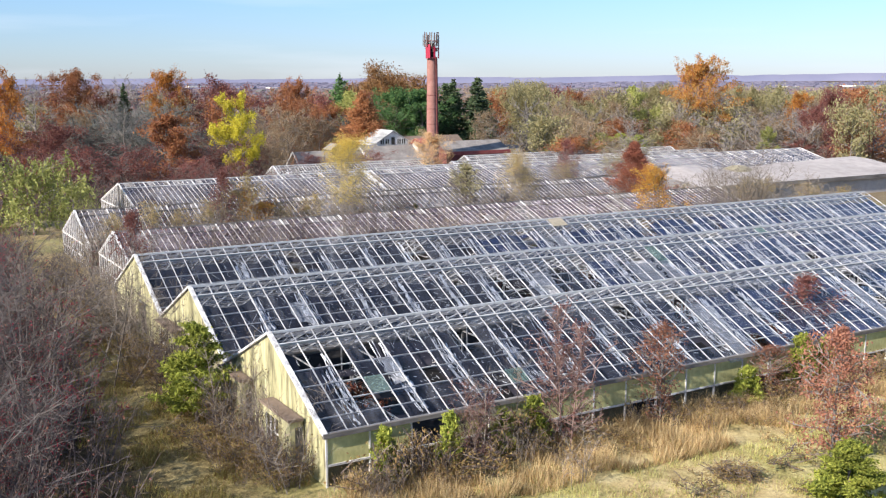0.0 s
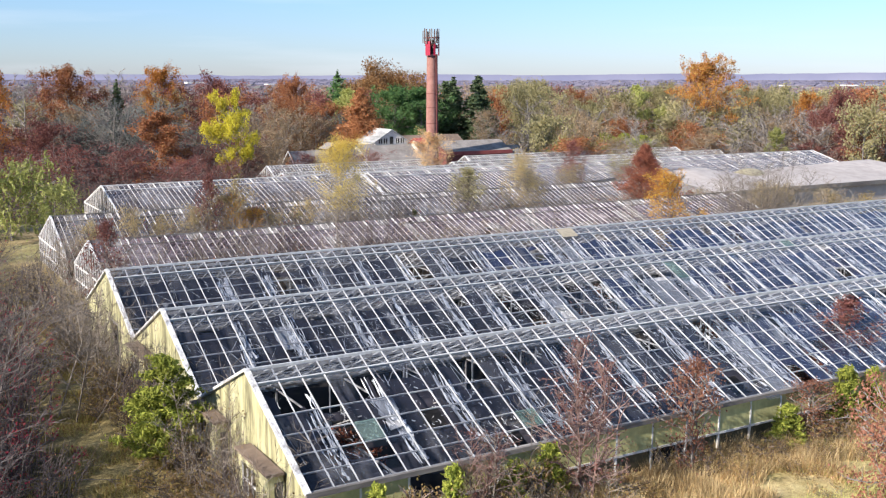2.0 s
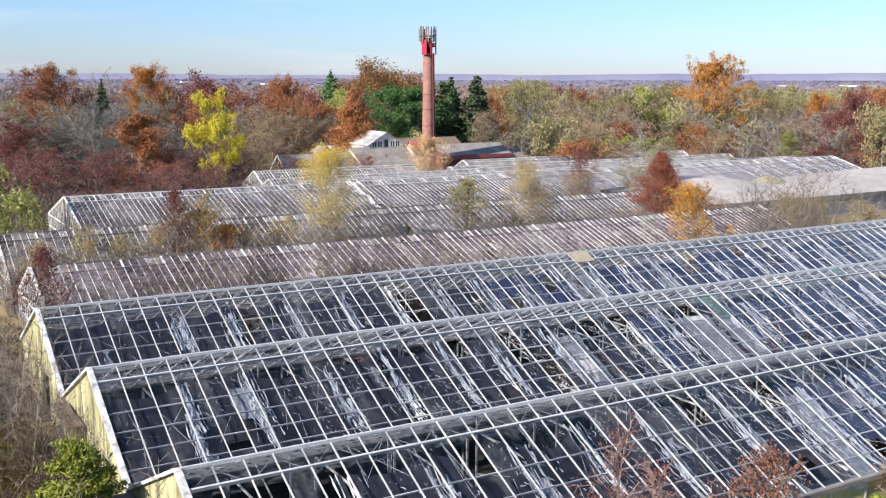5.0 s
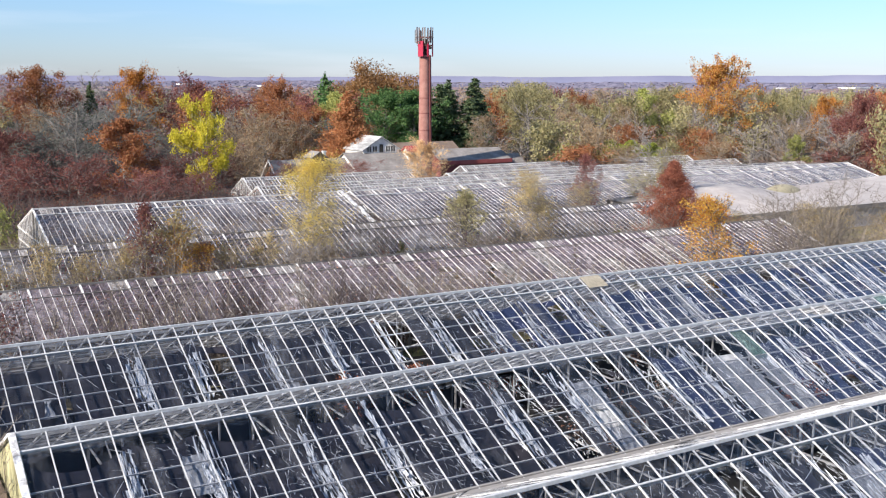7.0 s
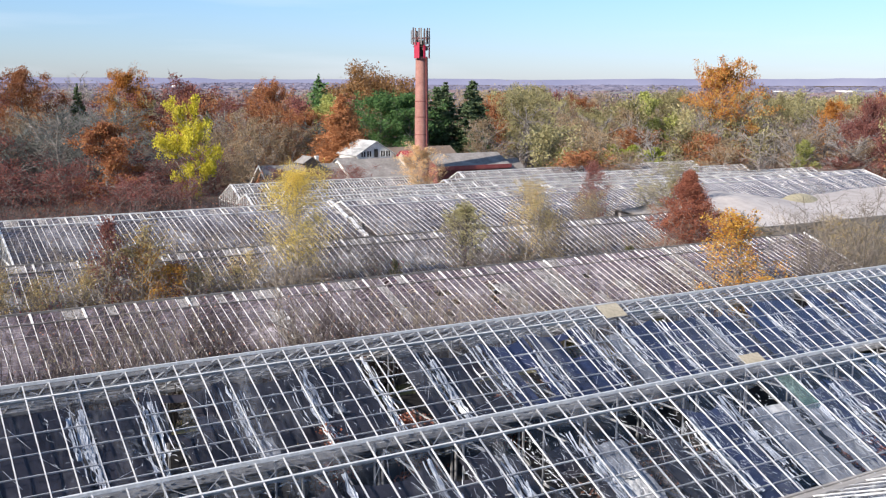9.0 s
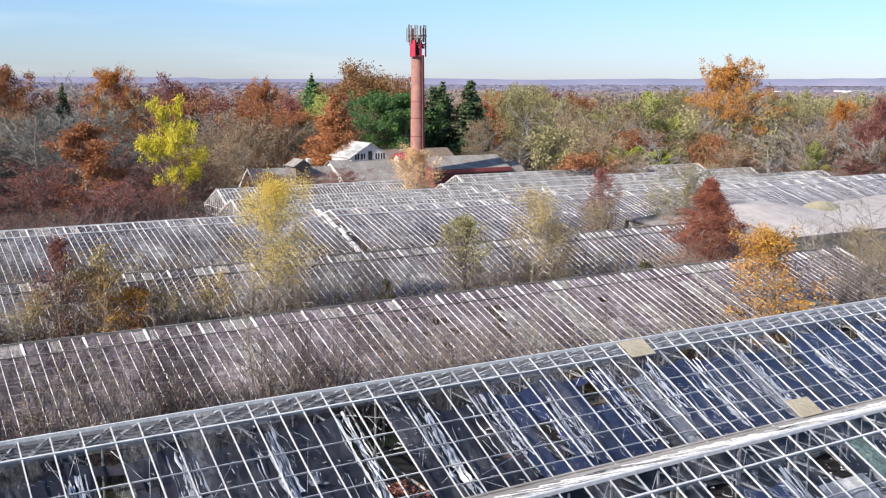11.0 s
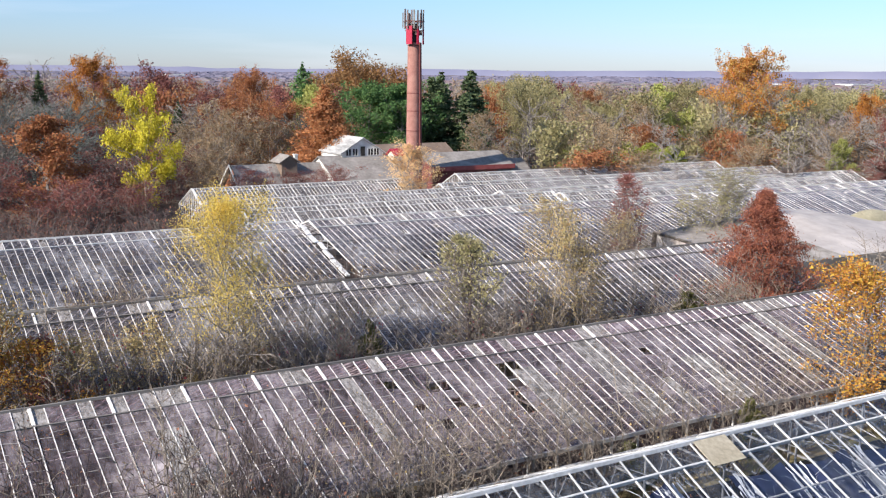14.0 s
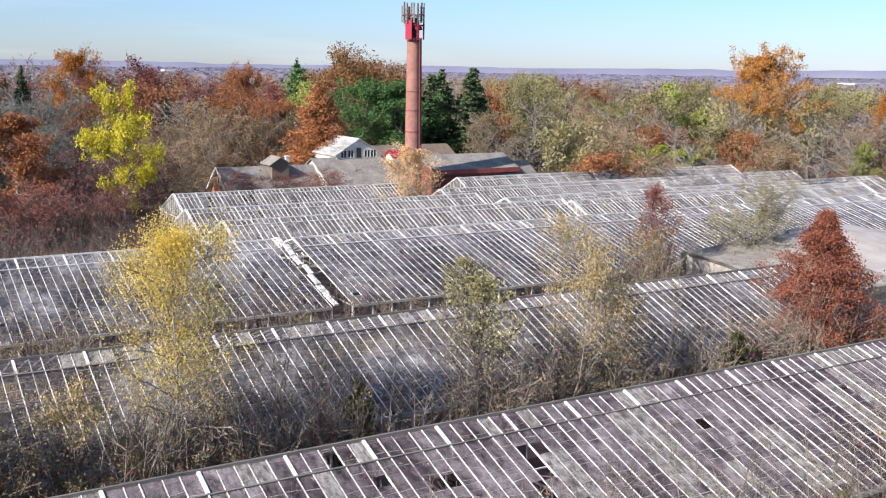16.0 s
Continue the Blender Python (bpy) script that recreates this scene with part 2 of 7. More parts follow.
MAT = {
    "bar": weathered("white_aluminium", [(0.3, (0.44, 0.44, 0.445)), (0.7, (0.67, 0.67, 0.675))], 1.5, 0.45, 0.0, spec=0.5),
    "oldbar": weathered("peeling_white_paint", [(0.3, (0.42, 0.39, 0.37)), (0.5, (0.68, 0.66, 0.645)), (0.75, (0.82, 0.815, 0.81))], 1.6, 0.8),
    "greywood": weathered("weathered_grey_timber", [(0.3, (0.1, 0.09, 0.085)), (0.7, (0.27, 0.25, 0.235))], 1.0, 0.9, stretch=(0.2, 1, 1)),
    "gutter": weathered("galvanised_gutter", [(0.3, (0.26, 0.25, 0.25)), (0.7, (0.46, 0.45, 0.44))], 0.8, 0.7, 0.0),
    "valley": weathered("bleached_gutter_boards", [(0.3, (0.2, 0.185, 0.175)), (0.7, (0.38, 0.36, 0.345))], 0.9, 0.85, stretch=(0.3, 3, 1)),
    "glass": pane_glass("dirty_glass", (0.86, 0.87, 0.89), (0.4, 0.4, 0.42), 0.0, 0.15, 0.7, 1.0, (1.4, 0.5, 0.5), 0.5),
    "oldglass": pane_glass("old_violet_glass", (0.72, 0.65, 0.7), (0.44, 0.39, 0.41), 0.1, 0.68, 0.3, 0.5, (1.0, 0.5, 0.5), 0.45),
    "farglass": pane_glass("chalky_glass", (0.7, 0.68, 0.68), (0.52, 0.5, 0.51), 0.12, 0.55, 0.5, 0.4, (1.0, 0.6, 0.6), 0.4),
    "clearold": pane_glass("old_clear_glass", (0.76, 0.74, 0.77), (0.5, 0.49, 0.51), 0.06, 0.58, 0.35, 0.5, (1.0, 0.6, 0.6), 0.46),
    "chalk": pane_glass("whitened_glass", (0.74, 0.72, 0.7), (0.52, 0.49, 0.48), 0.22, 0.72, 0.8, 0.35, (1.0, 0.35, 0.35), 0.34),
    "algae": pane_glass("algae_glass", (0.55, 0.66, 0.64), (0.36, 0.47, 0.44), 0.1, 0.5, 1.2),
    # dark plastic sheet; the sky's blue reflection is mixed into its colour
    "navy": weathered("sky_blued_plastic_sheet", [(0.3, (0.02, 0.025, 0.055)), (0.7, (0.05, 0.066, 0.15))], 0.7, 0.35, spec=0.3, coord="Position"),
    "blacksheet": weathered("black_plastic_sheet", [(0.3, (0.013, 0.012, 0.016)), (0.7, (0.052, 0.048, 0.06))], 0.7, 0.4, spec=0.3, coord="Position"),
    "milky": weathered("greyish_white_film", [(0.3, (0.2, 0.2, 0.215)), (0.5, (0.32, 0.325, 0.34)), (0.7, (0.5, 0.505, 0.52))], 1.6, 0.6, coord="Position"),
    "greyfilm": pane_glass("greyed_film", (0.8, 0.82, 0.85), (0.45, 0.46, 0.47), 0.0, 0.6, 3.0, 0.6, (0.5, 2.0, 2.0), 0.44),
    "lapdirt": weathered("grey_lap_dirt", [(0.3, (0.16, 0.145, 0.145)), (0.7, (0.42, 0.39, 0.38))], 1.2, 0.8),
    "film": weathered("torn_white_film", [(0.3, (0.36, 0.38, 0.42)), (0.5, (0.6, 0.62, 0.66)), (0.66, (0.8, 0.81, 0.83))], 2.0, 0.5),
    "gable": weathered("pale_yellow_panel", [(0.28, (0.1, 0.085, 0.06)), (0.42, (0.3, 0.275, 0.155)), (0.55, (0.5, 0.47, 0.27)), (0.78, (0.6, 0.57, 0.36))], 1.1, 0.7, stretch=(2.2, 2.2, 0.35), fine=5),
    "sidepanel": weathered("yellow_green_fibreglass", [(0.3, (0.42, 0.4, 0.17)), (0.7, (0.62, 0.59, 0.3))], 0.6, 0.55, stretch=(1, 1, 0.6)),
    "verge": weathered("flaking_white_verge", [(0.35, (0.3, 0.28, 0.27)), (0.55, (0.72, 0.72, 0.73))], 3.0, 0.8),
    "dark": weathered("dark_interior", [(0.3, (0.02, 0.02, 0.02)), (0.7, (0.05, 0.045, 0.04))], 1.0, 0.9),
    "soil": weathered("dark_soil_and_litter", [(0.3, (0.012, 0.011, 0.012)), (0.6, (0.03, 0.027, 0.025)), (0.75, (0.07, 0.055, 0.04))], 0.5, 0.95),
    # litter brown, lowered to carry the shade under the old roofs
    "litter": weathered("shaded_brown_litter", [(0.3, (0.03, 0.024, 0.024)), (0.5, (0.075, 0.06, 0.058)), (0.72, (0.17, 0.135, 0.115))], 0.9, 0.95),
    "bark": weathered("grey_bark", [(0.3, (0.16, 0.14, 0.13)), (0.7, (0.33, 0.3, 0.28))], 2.0, 0.95, amount=0.3),
    "darkbark": weathered("dark_twigs", [(0.3, (0.058, 0.044, 0.042)), (0.7, (0.14, 0.108, 0.102))], 2.0, 0.95, amount=0.35),
    "palebark": weathered("pale_bark", [(0.3, (0.2, 0.175, 0.155)), (0.7, (0.36, 0.32, 0.29))], 2.0, 0.95, amount=0.3),
    "brushbark": weathered("brown_stems", [(0.3, (0.1, 0.076, 0.064)), (0.7, (0.27, 0.21, 0.18))], 2.0, 0.95, amount=0.35),
    "orange": leafy("orange_leaves", [(0.28, 0.1, 0.03), (0.38, 0.15, 0.035), (0.44, 0.22, 0.05)]),
    "rust": leafy("rust_leaves", [(0.19, 0.075, 0.04), (0.27, 0.105, 0.05), (0.31, 0.16, 0.07)], 0.35, True),
    "maroon": leafy("maroon_leaves", [(0.12, 0.045, 0.045), (0.18, 0.07, 0.06), (0.22, 0.1, 0.075)], 0.35, True),
    "red": leafy("red_leaves", [(0.12, 0.042, 0.034), (0.19, 0.064, 0.044), (0.23, 0.095, 0.06), (0.29, 0.1, 0.055)], 0.25, True),
    "russet": leafy("russet_leaves", [(0.2, 0.085, 0.06), (0.27, 0.125, 0.085), (0.32, 0.16, 0.1)], 0.35, True),
    "yellow": leafy("yellow_leaves", [(0.5, 0.42, 0.035), (0.6, 0.52, 0.06), (0.42, 0.38, 0.05)]),
    "gold": leafy("golden_leaves", [(0.55, 0.3, 0.045), (0.6, 0.39, 0.08), (0.38, 0.14, 0.04), (0.5, 0.24, 0.05)], 0.35, True),
    "pale": leafy("pale_yellow_leaves", [(0.31, 0.24, 0.11), (0.38, 0.31, 0.15), (0.29, 0.18, 0.085)], 0.35, True),
    "tan": leafy("tan_leaves", [(0.2, 0.15, 0.095), (0.27, 0.21, 0.135), (0.24, 0.145, 0.08)], 0.35, True),
    "olive": leafy("olive_leaves", [(0.19, 0.175, 0.085), (0.26, 0.235, 0.115), (0.3, 0.255, 0.14)], 0.35, True),
    "lime": leafy("willow_leaves", [(0.2, 0.22, 0.06), (0.28, 0.29, 0.09), (0.34, 0.34, 0.13)]),
    "green": leafy("green_leaves", [(0.045, 0.1, 0.035), (0.08, 0.155, 0.055), (0.13, 0.21, 0.07)], 0.35, True),
    "spruce": leafy("spruce_needles", [(0.045, 0.068, 0.036), (0.075, 0.108, 0.052), (0.12, 0.15, 0.075)], 0.15),
    "juniper": leafy("juniper_sprays", [(0.11, 0.14, 0.03), (0.26, 0.29, 0.05), (0.42, 0.43, 0.09)]),
    # far woods: distance haze is mixed into these leaf colours
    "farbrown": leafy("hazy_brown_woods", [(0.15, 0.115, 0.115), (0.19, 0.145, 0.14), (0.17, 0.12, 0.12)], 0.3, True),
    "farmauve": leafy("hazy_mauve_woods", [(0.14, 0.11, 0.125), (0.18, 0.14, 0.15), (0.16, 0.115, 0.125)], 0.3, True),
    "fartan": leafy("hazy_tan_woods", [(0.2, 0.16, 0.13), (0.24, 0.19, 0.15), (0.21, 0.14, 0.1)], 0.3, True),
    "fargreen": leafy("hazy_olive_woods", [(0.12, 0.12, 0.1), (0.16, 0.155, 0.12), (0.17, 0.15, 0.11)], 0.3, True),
    "brick": weathered("faded_red_brick", [(0.3, (0.26, 0.115, 0.095)), (0.7, (0.39, 0.205, 0.17))], 0.9, 0.9),
    "redroof": weathered("dull_red_fascia", [(0.3, (0.25, 0.05, 0.05)), (0.7, (0.35, 0.1, 0.09))], 1.5, 0.7),
    "redpaint": weathered("red_painted_panel", [(0.3, (0.3, 0.012, 0.04)), (0.7, (0.4, 0.02, 0.055))], 1.5, 0.5),
    "steel": weathered("grey_steel", [(0.3, (0.07, 0.05, 0.05)), (0.7, (0.22, 0.17, 0.16))], 3.0, 0.6, 0.0),
    "rustysteel": weathered("dark_red_steel", [(0.3, (0.12, 0.03, 0.03)), (0.7, (0.25, 0.08, 0.07))], 3.0, 0.7),
    "shingle": weathered("grey_shingles", [(0.3, (0.17, 0.155, 0.145)), (0.7, (0.34, 0.315, 0.3))], 0.35, 1.0, fine=8, spec=0.0),
    "brownroof": weathered("brown_shingles", [(0.3, (0.14, 0.1, 0.08)), (0.7, (0.25, 0.19, 0.15))], 0.5, 0.95, fine=10),
    "clay": weathered("orange_brick_gable", [(0.3, (0.42, 0.16, 0.07)), (0.7, (0.55, 0.24, 0.1))], 1.0, 0.85),
    "white": weathered("white_boards", [(0.3, (0.6, 0.59, 0.56)), (0.7, (0.78, 0.77, 0.74))], 0.8, 0.7),
    "concrete": weathered("pale_concrete", [(0.3, (0.36, 0.325, 0.31)), (0.7, (0.5, 0.455, 0.435))], 0.15, 0.9, fine=6),
    "ply": weathered("bleached_plywood", [(0.3, (0.3, 0.26, 0.19)), (0.7, (0.46, 0.41, 0.32))], 1.0, 0.85),
}


# ---- mesh tools ----
class Build:
    """Collects the corners and faces of one mesh."""

    def __init__(self):
        self.v, self.f = [], []

    def add(self, verts, faces):
        n = len(self.v)
        self.v.extend(tuple(p) for p in verts)
        self.f.extend(tuple(i + n for i in q) for q in faces)

    def box(self, x0, y0, z0, x1, y1, z1):
        self.add([(x0, y0, z0), (x1, y0, z0), (x1, y1, z0), (x0, y1, z0), (x0, y0, z1), (x1, y0, z1), (x1, y1, z1), (x0, y1, z1)],
                 [(0, 3, 2, 1), (4, 5, 6, 7), (0, 1, 5, 4), (1, 2, 6, 5), (2, 3, 7, 6), (3, 0, 4, 7)])

    def beam(self, p, q, w, h):
        """A bar from p to q, w wide and h deep."""
        p, q = Vector(p), Vector(q)
        d = (q - p).normalized()
        s = d.cross(Vector((0, 0, 1)))
        s = (Vector((1, 0, 0)) if s.length < 1e-3 else s.normalized()) * (w / 2)
        u = s.cross(d).normalized() * (h / 2)
        self.add([p - s - u, p + s - u, p + s + u, p - s + u, q - s - u, q + s - u, q + s + u, q - s + u],
                 [(0, 1, 2, 3), (7, 6, 5, 4), (0, 4, 5, 1), (1, 5, 6, 2), (2, 6, 7, 3), (3, 7, 4, 0)])

    def prism(self, outline, d):
        """A flat outline of points, pushed by the vector d."""
        n, d = len(outline), Vector(d)
        a = [Vector(p) for p in outline]
        self.add(a + [p + d for p in a],
                 [tuple(range(n))[::-1], tuple(range(n, 2 * n))] + [(i, (i + 1) % n, n + (i + 1) % n, n + i) for i in range(n)])

    def tube(self, pts, radii, n=6, cap=True):
        rings = []
        up = Vector((0.13, 0.31, 0.94)).normalized()
        for i, (p, r) in enumerate(zip(pts, radii)):
            p = Vector(p)
            d = (Vector(pts[min(i + 1, len(pts) - 1)]) - Vector(pts[max(i - 1, 0)]))
            d = d.normalized() if d.length > 1e-6 else Vector((0, 0, 1))
            s = d.cross(up)
            s = s.normalized() if s.length > 1e-3 else Vector((1, 0, 0))
            u = s.cross(d)
            rings.append([p + s * (r * math.cos(2 * math.pi * k / n)) + u * (r * math.sin(2 * math.pi * k / n)) for k in range(n)])
        verts = [p for ring in rings for p in ring]
        faces = [(i * n + k, i * n + (k + 1) % n, (i + 1) * n + (k + 1) % n, (i + 1) * n + k) for i in range(len(rings) - 1) for k in range(n)]
        if cap:
            faces += [tuple(range(n))[::-1], tuple(range(len(verts) - n, len(verts)))]
        self.add(verts, faces)

    def mesh(self, name, mat, smooth=False):
        me = bpy.data.meshes.new(name)
        me.from_pydata(self.v, [], self.f)
        me.materials.append(mat)
        if smooth:
            me.polygons.foreach_set("use_smooth", [True] * len(me.polygons))
        me.update()
        return me


def part(name, build, mat, parent, label="", smooth=False, kind=""):
    ob = new(name, build.mesh(name, MAT[mat], smooth))
    ob.parent = parent
    return tagged(ob, label, kind=kind)


def piece(name, me, parent, m):
    ob = new(name, me)
    ob.parent = parent
    ob.matrix_basis = m
    return ob


def thing(name, label, category, group="", kind="", at=(0, 0, 0)):
    ob = new(name)
    ob.location = at
    ob.empty_display_size = 0.3
    return tagged(ob, label, category, group, kind)


def solid(name, build, mat, label, category="", group="", kind="", smooth=False):
    return tagged(new(name, build.mesh(name, MAT[mat], smooth)), label, category, group, kind)


# ---- ground ----
def smooth_step(a, b, x):
    k = min(1.0, max(0.0, (x - a) / (b - a)))
    return k * k * (3 - 2 * k)


def lie(x, y):
    """The height of the ground: level round the glasshouses, lower behind them, rising to far hills."""
    d = math.hypot(x, y)
    z = -3.4 * smooth_step(112, 146, y) - 0.35 * smooth_step(34, 20, y) * smooth_step(5, 30, x)
    z += smooth_step(900, 4300, d) * (7 + 8 * noise.noise((x / 700, y / 900, 3.1)) + 7 * smooth_step(500, 2600, x - 0.5 * y))
    if d < 400:
        z += 0.10 * noise.noise((x / 3.0, y / 3.0, 0.7)) * smooth_step(36, 33, y) + 0.25 * noise.noise((x / 25, y / 25, 9.2)) * smooth_step(110, 150, y)
    return z


def ground_material():
    m = material("rough_autumn_grass", (0.2, 0.16, 0.08), 0.95, 0, 0.1)
    big, mid, small = noise_tex(m, 0.09, 4, 0.6), noise_tex(m, 0.7, 5, 0.7), noise_tex(m, 6.0, 4, 0.7)
    straw = ramp(m, mid, [(0.3, (0.28, 0.2, 0.1)), (0.5, (0.53, 0.41, 0.21)), (0.7, (0.68, 0.56, 0.32))])
    green = ramp(m, mid, [(0.3, (0.28, 0.27, 0.09)), (0.7, (0.52, 0.5, 0.22))])
    c = mix(m, ramp(m, big, [(0.42, (0, 0, 0)), (0.6, (1, 1, 1))]), straw, green)
    c = mix(m, 0.6, c, ramp(m, small, [(0.3, (0.3,) * 3), (0.7, (1.1,) * 3)]), "MULTIPLY")
    # leaf litter and woodland floor beyond the clearing
    tc, far = node(m, "ShaderNodeTexCoord"), node(m, "ShaderNodeVectorMath", operation="LENGTH")
    link(m, tc.outputs["Object"], far.inputs[0])
    edge = node(m, "ShaderNodeMapRange")
    link(m, far.outputs["Value"], edge.inputs[0])
    edge.inputs[1].default_value, edge.inputs[2].default_value = 60, 170
    litter = ramp(m, noise_tex(m, 0.05, 6, 0.75), [(0.3, (0.06, 0.045, 0.036)), (0.5, (0.11, 0.083, 0.067)), (0.7, (0.17, 0.13, 0.1))])
    c = mix(m, edge.outputs[0], c, litter)
    xyz, side = node(m, "ShaderNodeSeparateXYZ"), node(m, "ShaderNodeMapRange")
    link(m, tc.outputs["Object"], xyz.inputs[0])
    wav = node(m, "ShaderNodeMath", operation="MULTIPLY_ADD")
    link(m, noise_tex(m, 0.22, 5, 0.7), wav.inputs[0])
    wav.inputs[1].default_value = 14.0
    link(m, xyz.outputs[0], wav.inputs[2])
    link(m, wav.outputs[0], side.inputs[0])
    side.inputs[1].default_value, side.inputs[2].default_value, side.inputs[3].default_value, side.inputs[4].default_value = 19.5, 25.0, 0.9, 0.0
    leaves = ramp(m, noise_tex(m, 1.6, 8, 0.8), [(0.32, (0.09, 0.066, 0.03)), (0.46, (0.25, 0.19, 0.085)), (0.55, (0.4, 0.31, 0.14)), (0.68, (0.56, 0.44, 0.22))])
    # darker litter left of the track, with the thicket's shade painted into it
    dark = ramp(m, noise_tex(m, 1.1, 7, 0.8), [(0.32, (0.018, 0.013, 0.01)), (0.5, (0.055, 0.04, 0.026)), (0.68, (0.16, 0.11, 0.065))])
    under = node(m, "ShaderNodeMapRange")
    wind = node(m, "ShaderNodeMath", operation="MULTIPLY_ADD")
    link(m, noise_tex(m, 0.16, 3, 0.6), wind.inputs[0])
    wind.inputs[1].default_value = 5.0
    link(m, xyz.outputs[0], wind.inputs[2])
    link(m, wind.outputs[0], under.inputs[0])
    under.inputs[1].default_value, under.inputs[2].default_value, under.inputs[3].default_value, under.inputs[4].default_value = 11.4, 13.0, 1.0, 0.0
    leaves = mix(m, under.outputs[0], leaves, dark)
    leaves = mix(m, 0.7, leaves, ramp(m, noise_tex(m, 9.0, 3, 0.7), [(0.35, (0.25,) * 3), (0.65, (1.15,) * 3)]), "MULTIPLY")
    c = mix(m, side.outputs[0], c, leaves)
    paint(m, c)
    bump(m, small, 0.8, 0.08)
    return m


MAT["ground"] = ground_material()


def spaced(lo, hi, near_lo, near_hi, step, growth):
    v = list(np.arange(near_lo, near_hi + step / 2, step))
    s, x = step, v[-1]
    while x < hi:
        s *= growth
        x = min(hi, x + s)
        v.append(x)
    s, x = step, v[0]
    while x > lo:
        s *= growth
        x = max(lo, x - s)
        v.insert(0, x)
    return v


def build_ground():
    xs, ys = spaced(-4600, 4600, -10, 90, 1.5, 1.16), spaced(-1500, 4700, 10, 150, 1.5, 1.16)
    b = Build()
    b.v = [(x, y, lie(x, y)) for y in ys for x in xs]
    n = len(xs)
    b.f = [(j * n + i, j * n + i + 1, (j + 1) * n + i + 1, (j + 1) * n + i) for j in range(len(ys) - 1) for i in range(n - 1)]
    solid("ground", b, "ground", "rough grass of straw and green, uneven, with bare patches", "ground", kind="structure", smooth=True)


build_ground()


# ---- glasshouses ----
def slope_frame(ya, za, yb, zb):
    """A pose whose x runs along the house, y up the slope from the eave to the ridge, z out of the roof."""
    d = Vector((0, yb - ya, zb - za)).normalized()
    along = Vector((1, 0, 0)) if yb > ya else Vector((-1, 0, 0))
    n = along.cross(d)
    return Matrix(((along.x, d.x, n.x, 0), (along.y, d.y, n.y, ya), (along.z, d.z, n.z, za), (0, 0, 0, 1)))


def plate(w, h, t):
    b = Build()
    b.box(-w / 2, 0, -t / 2, w / 2, h, t / 2)
    return b


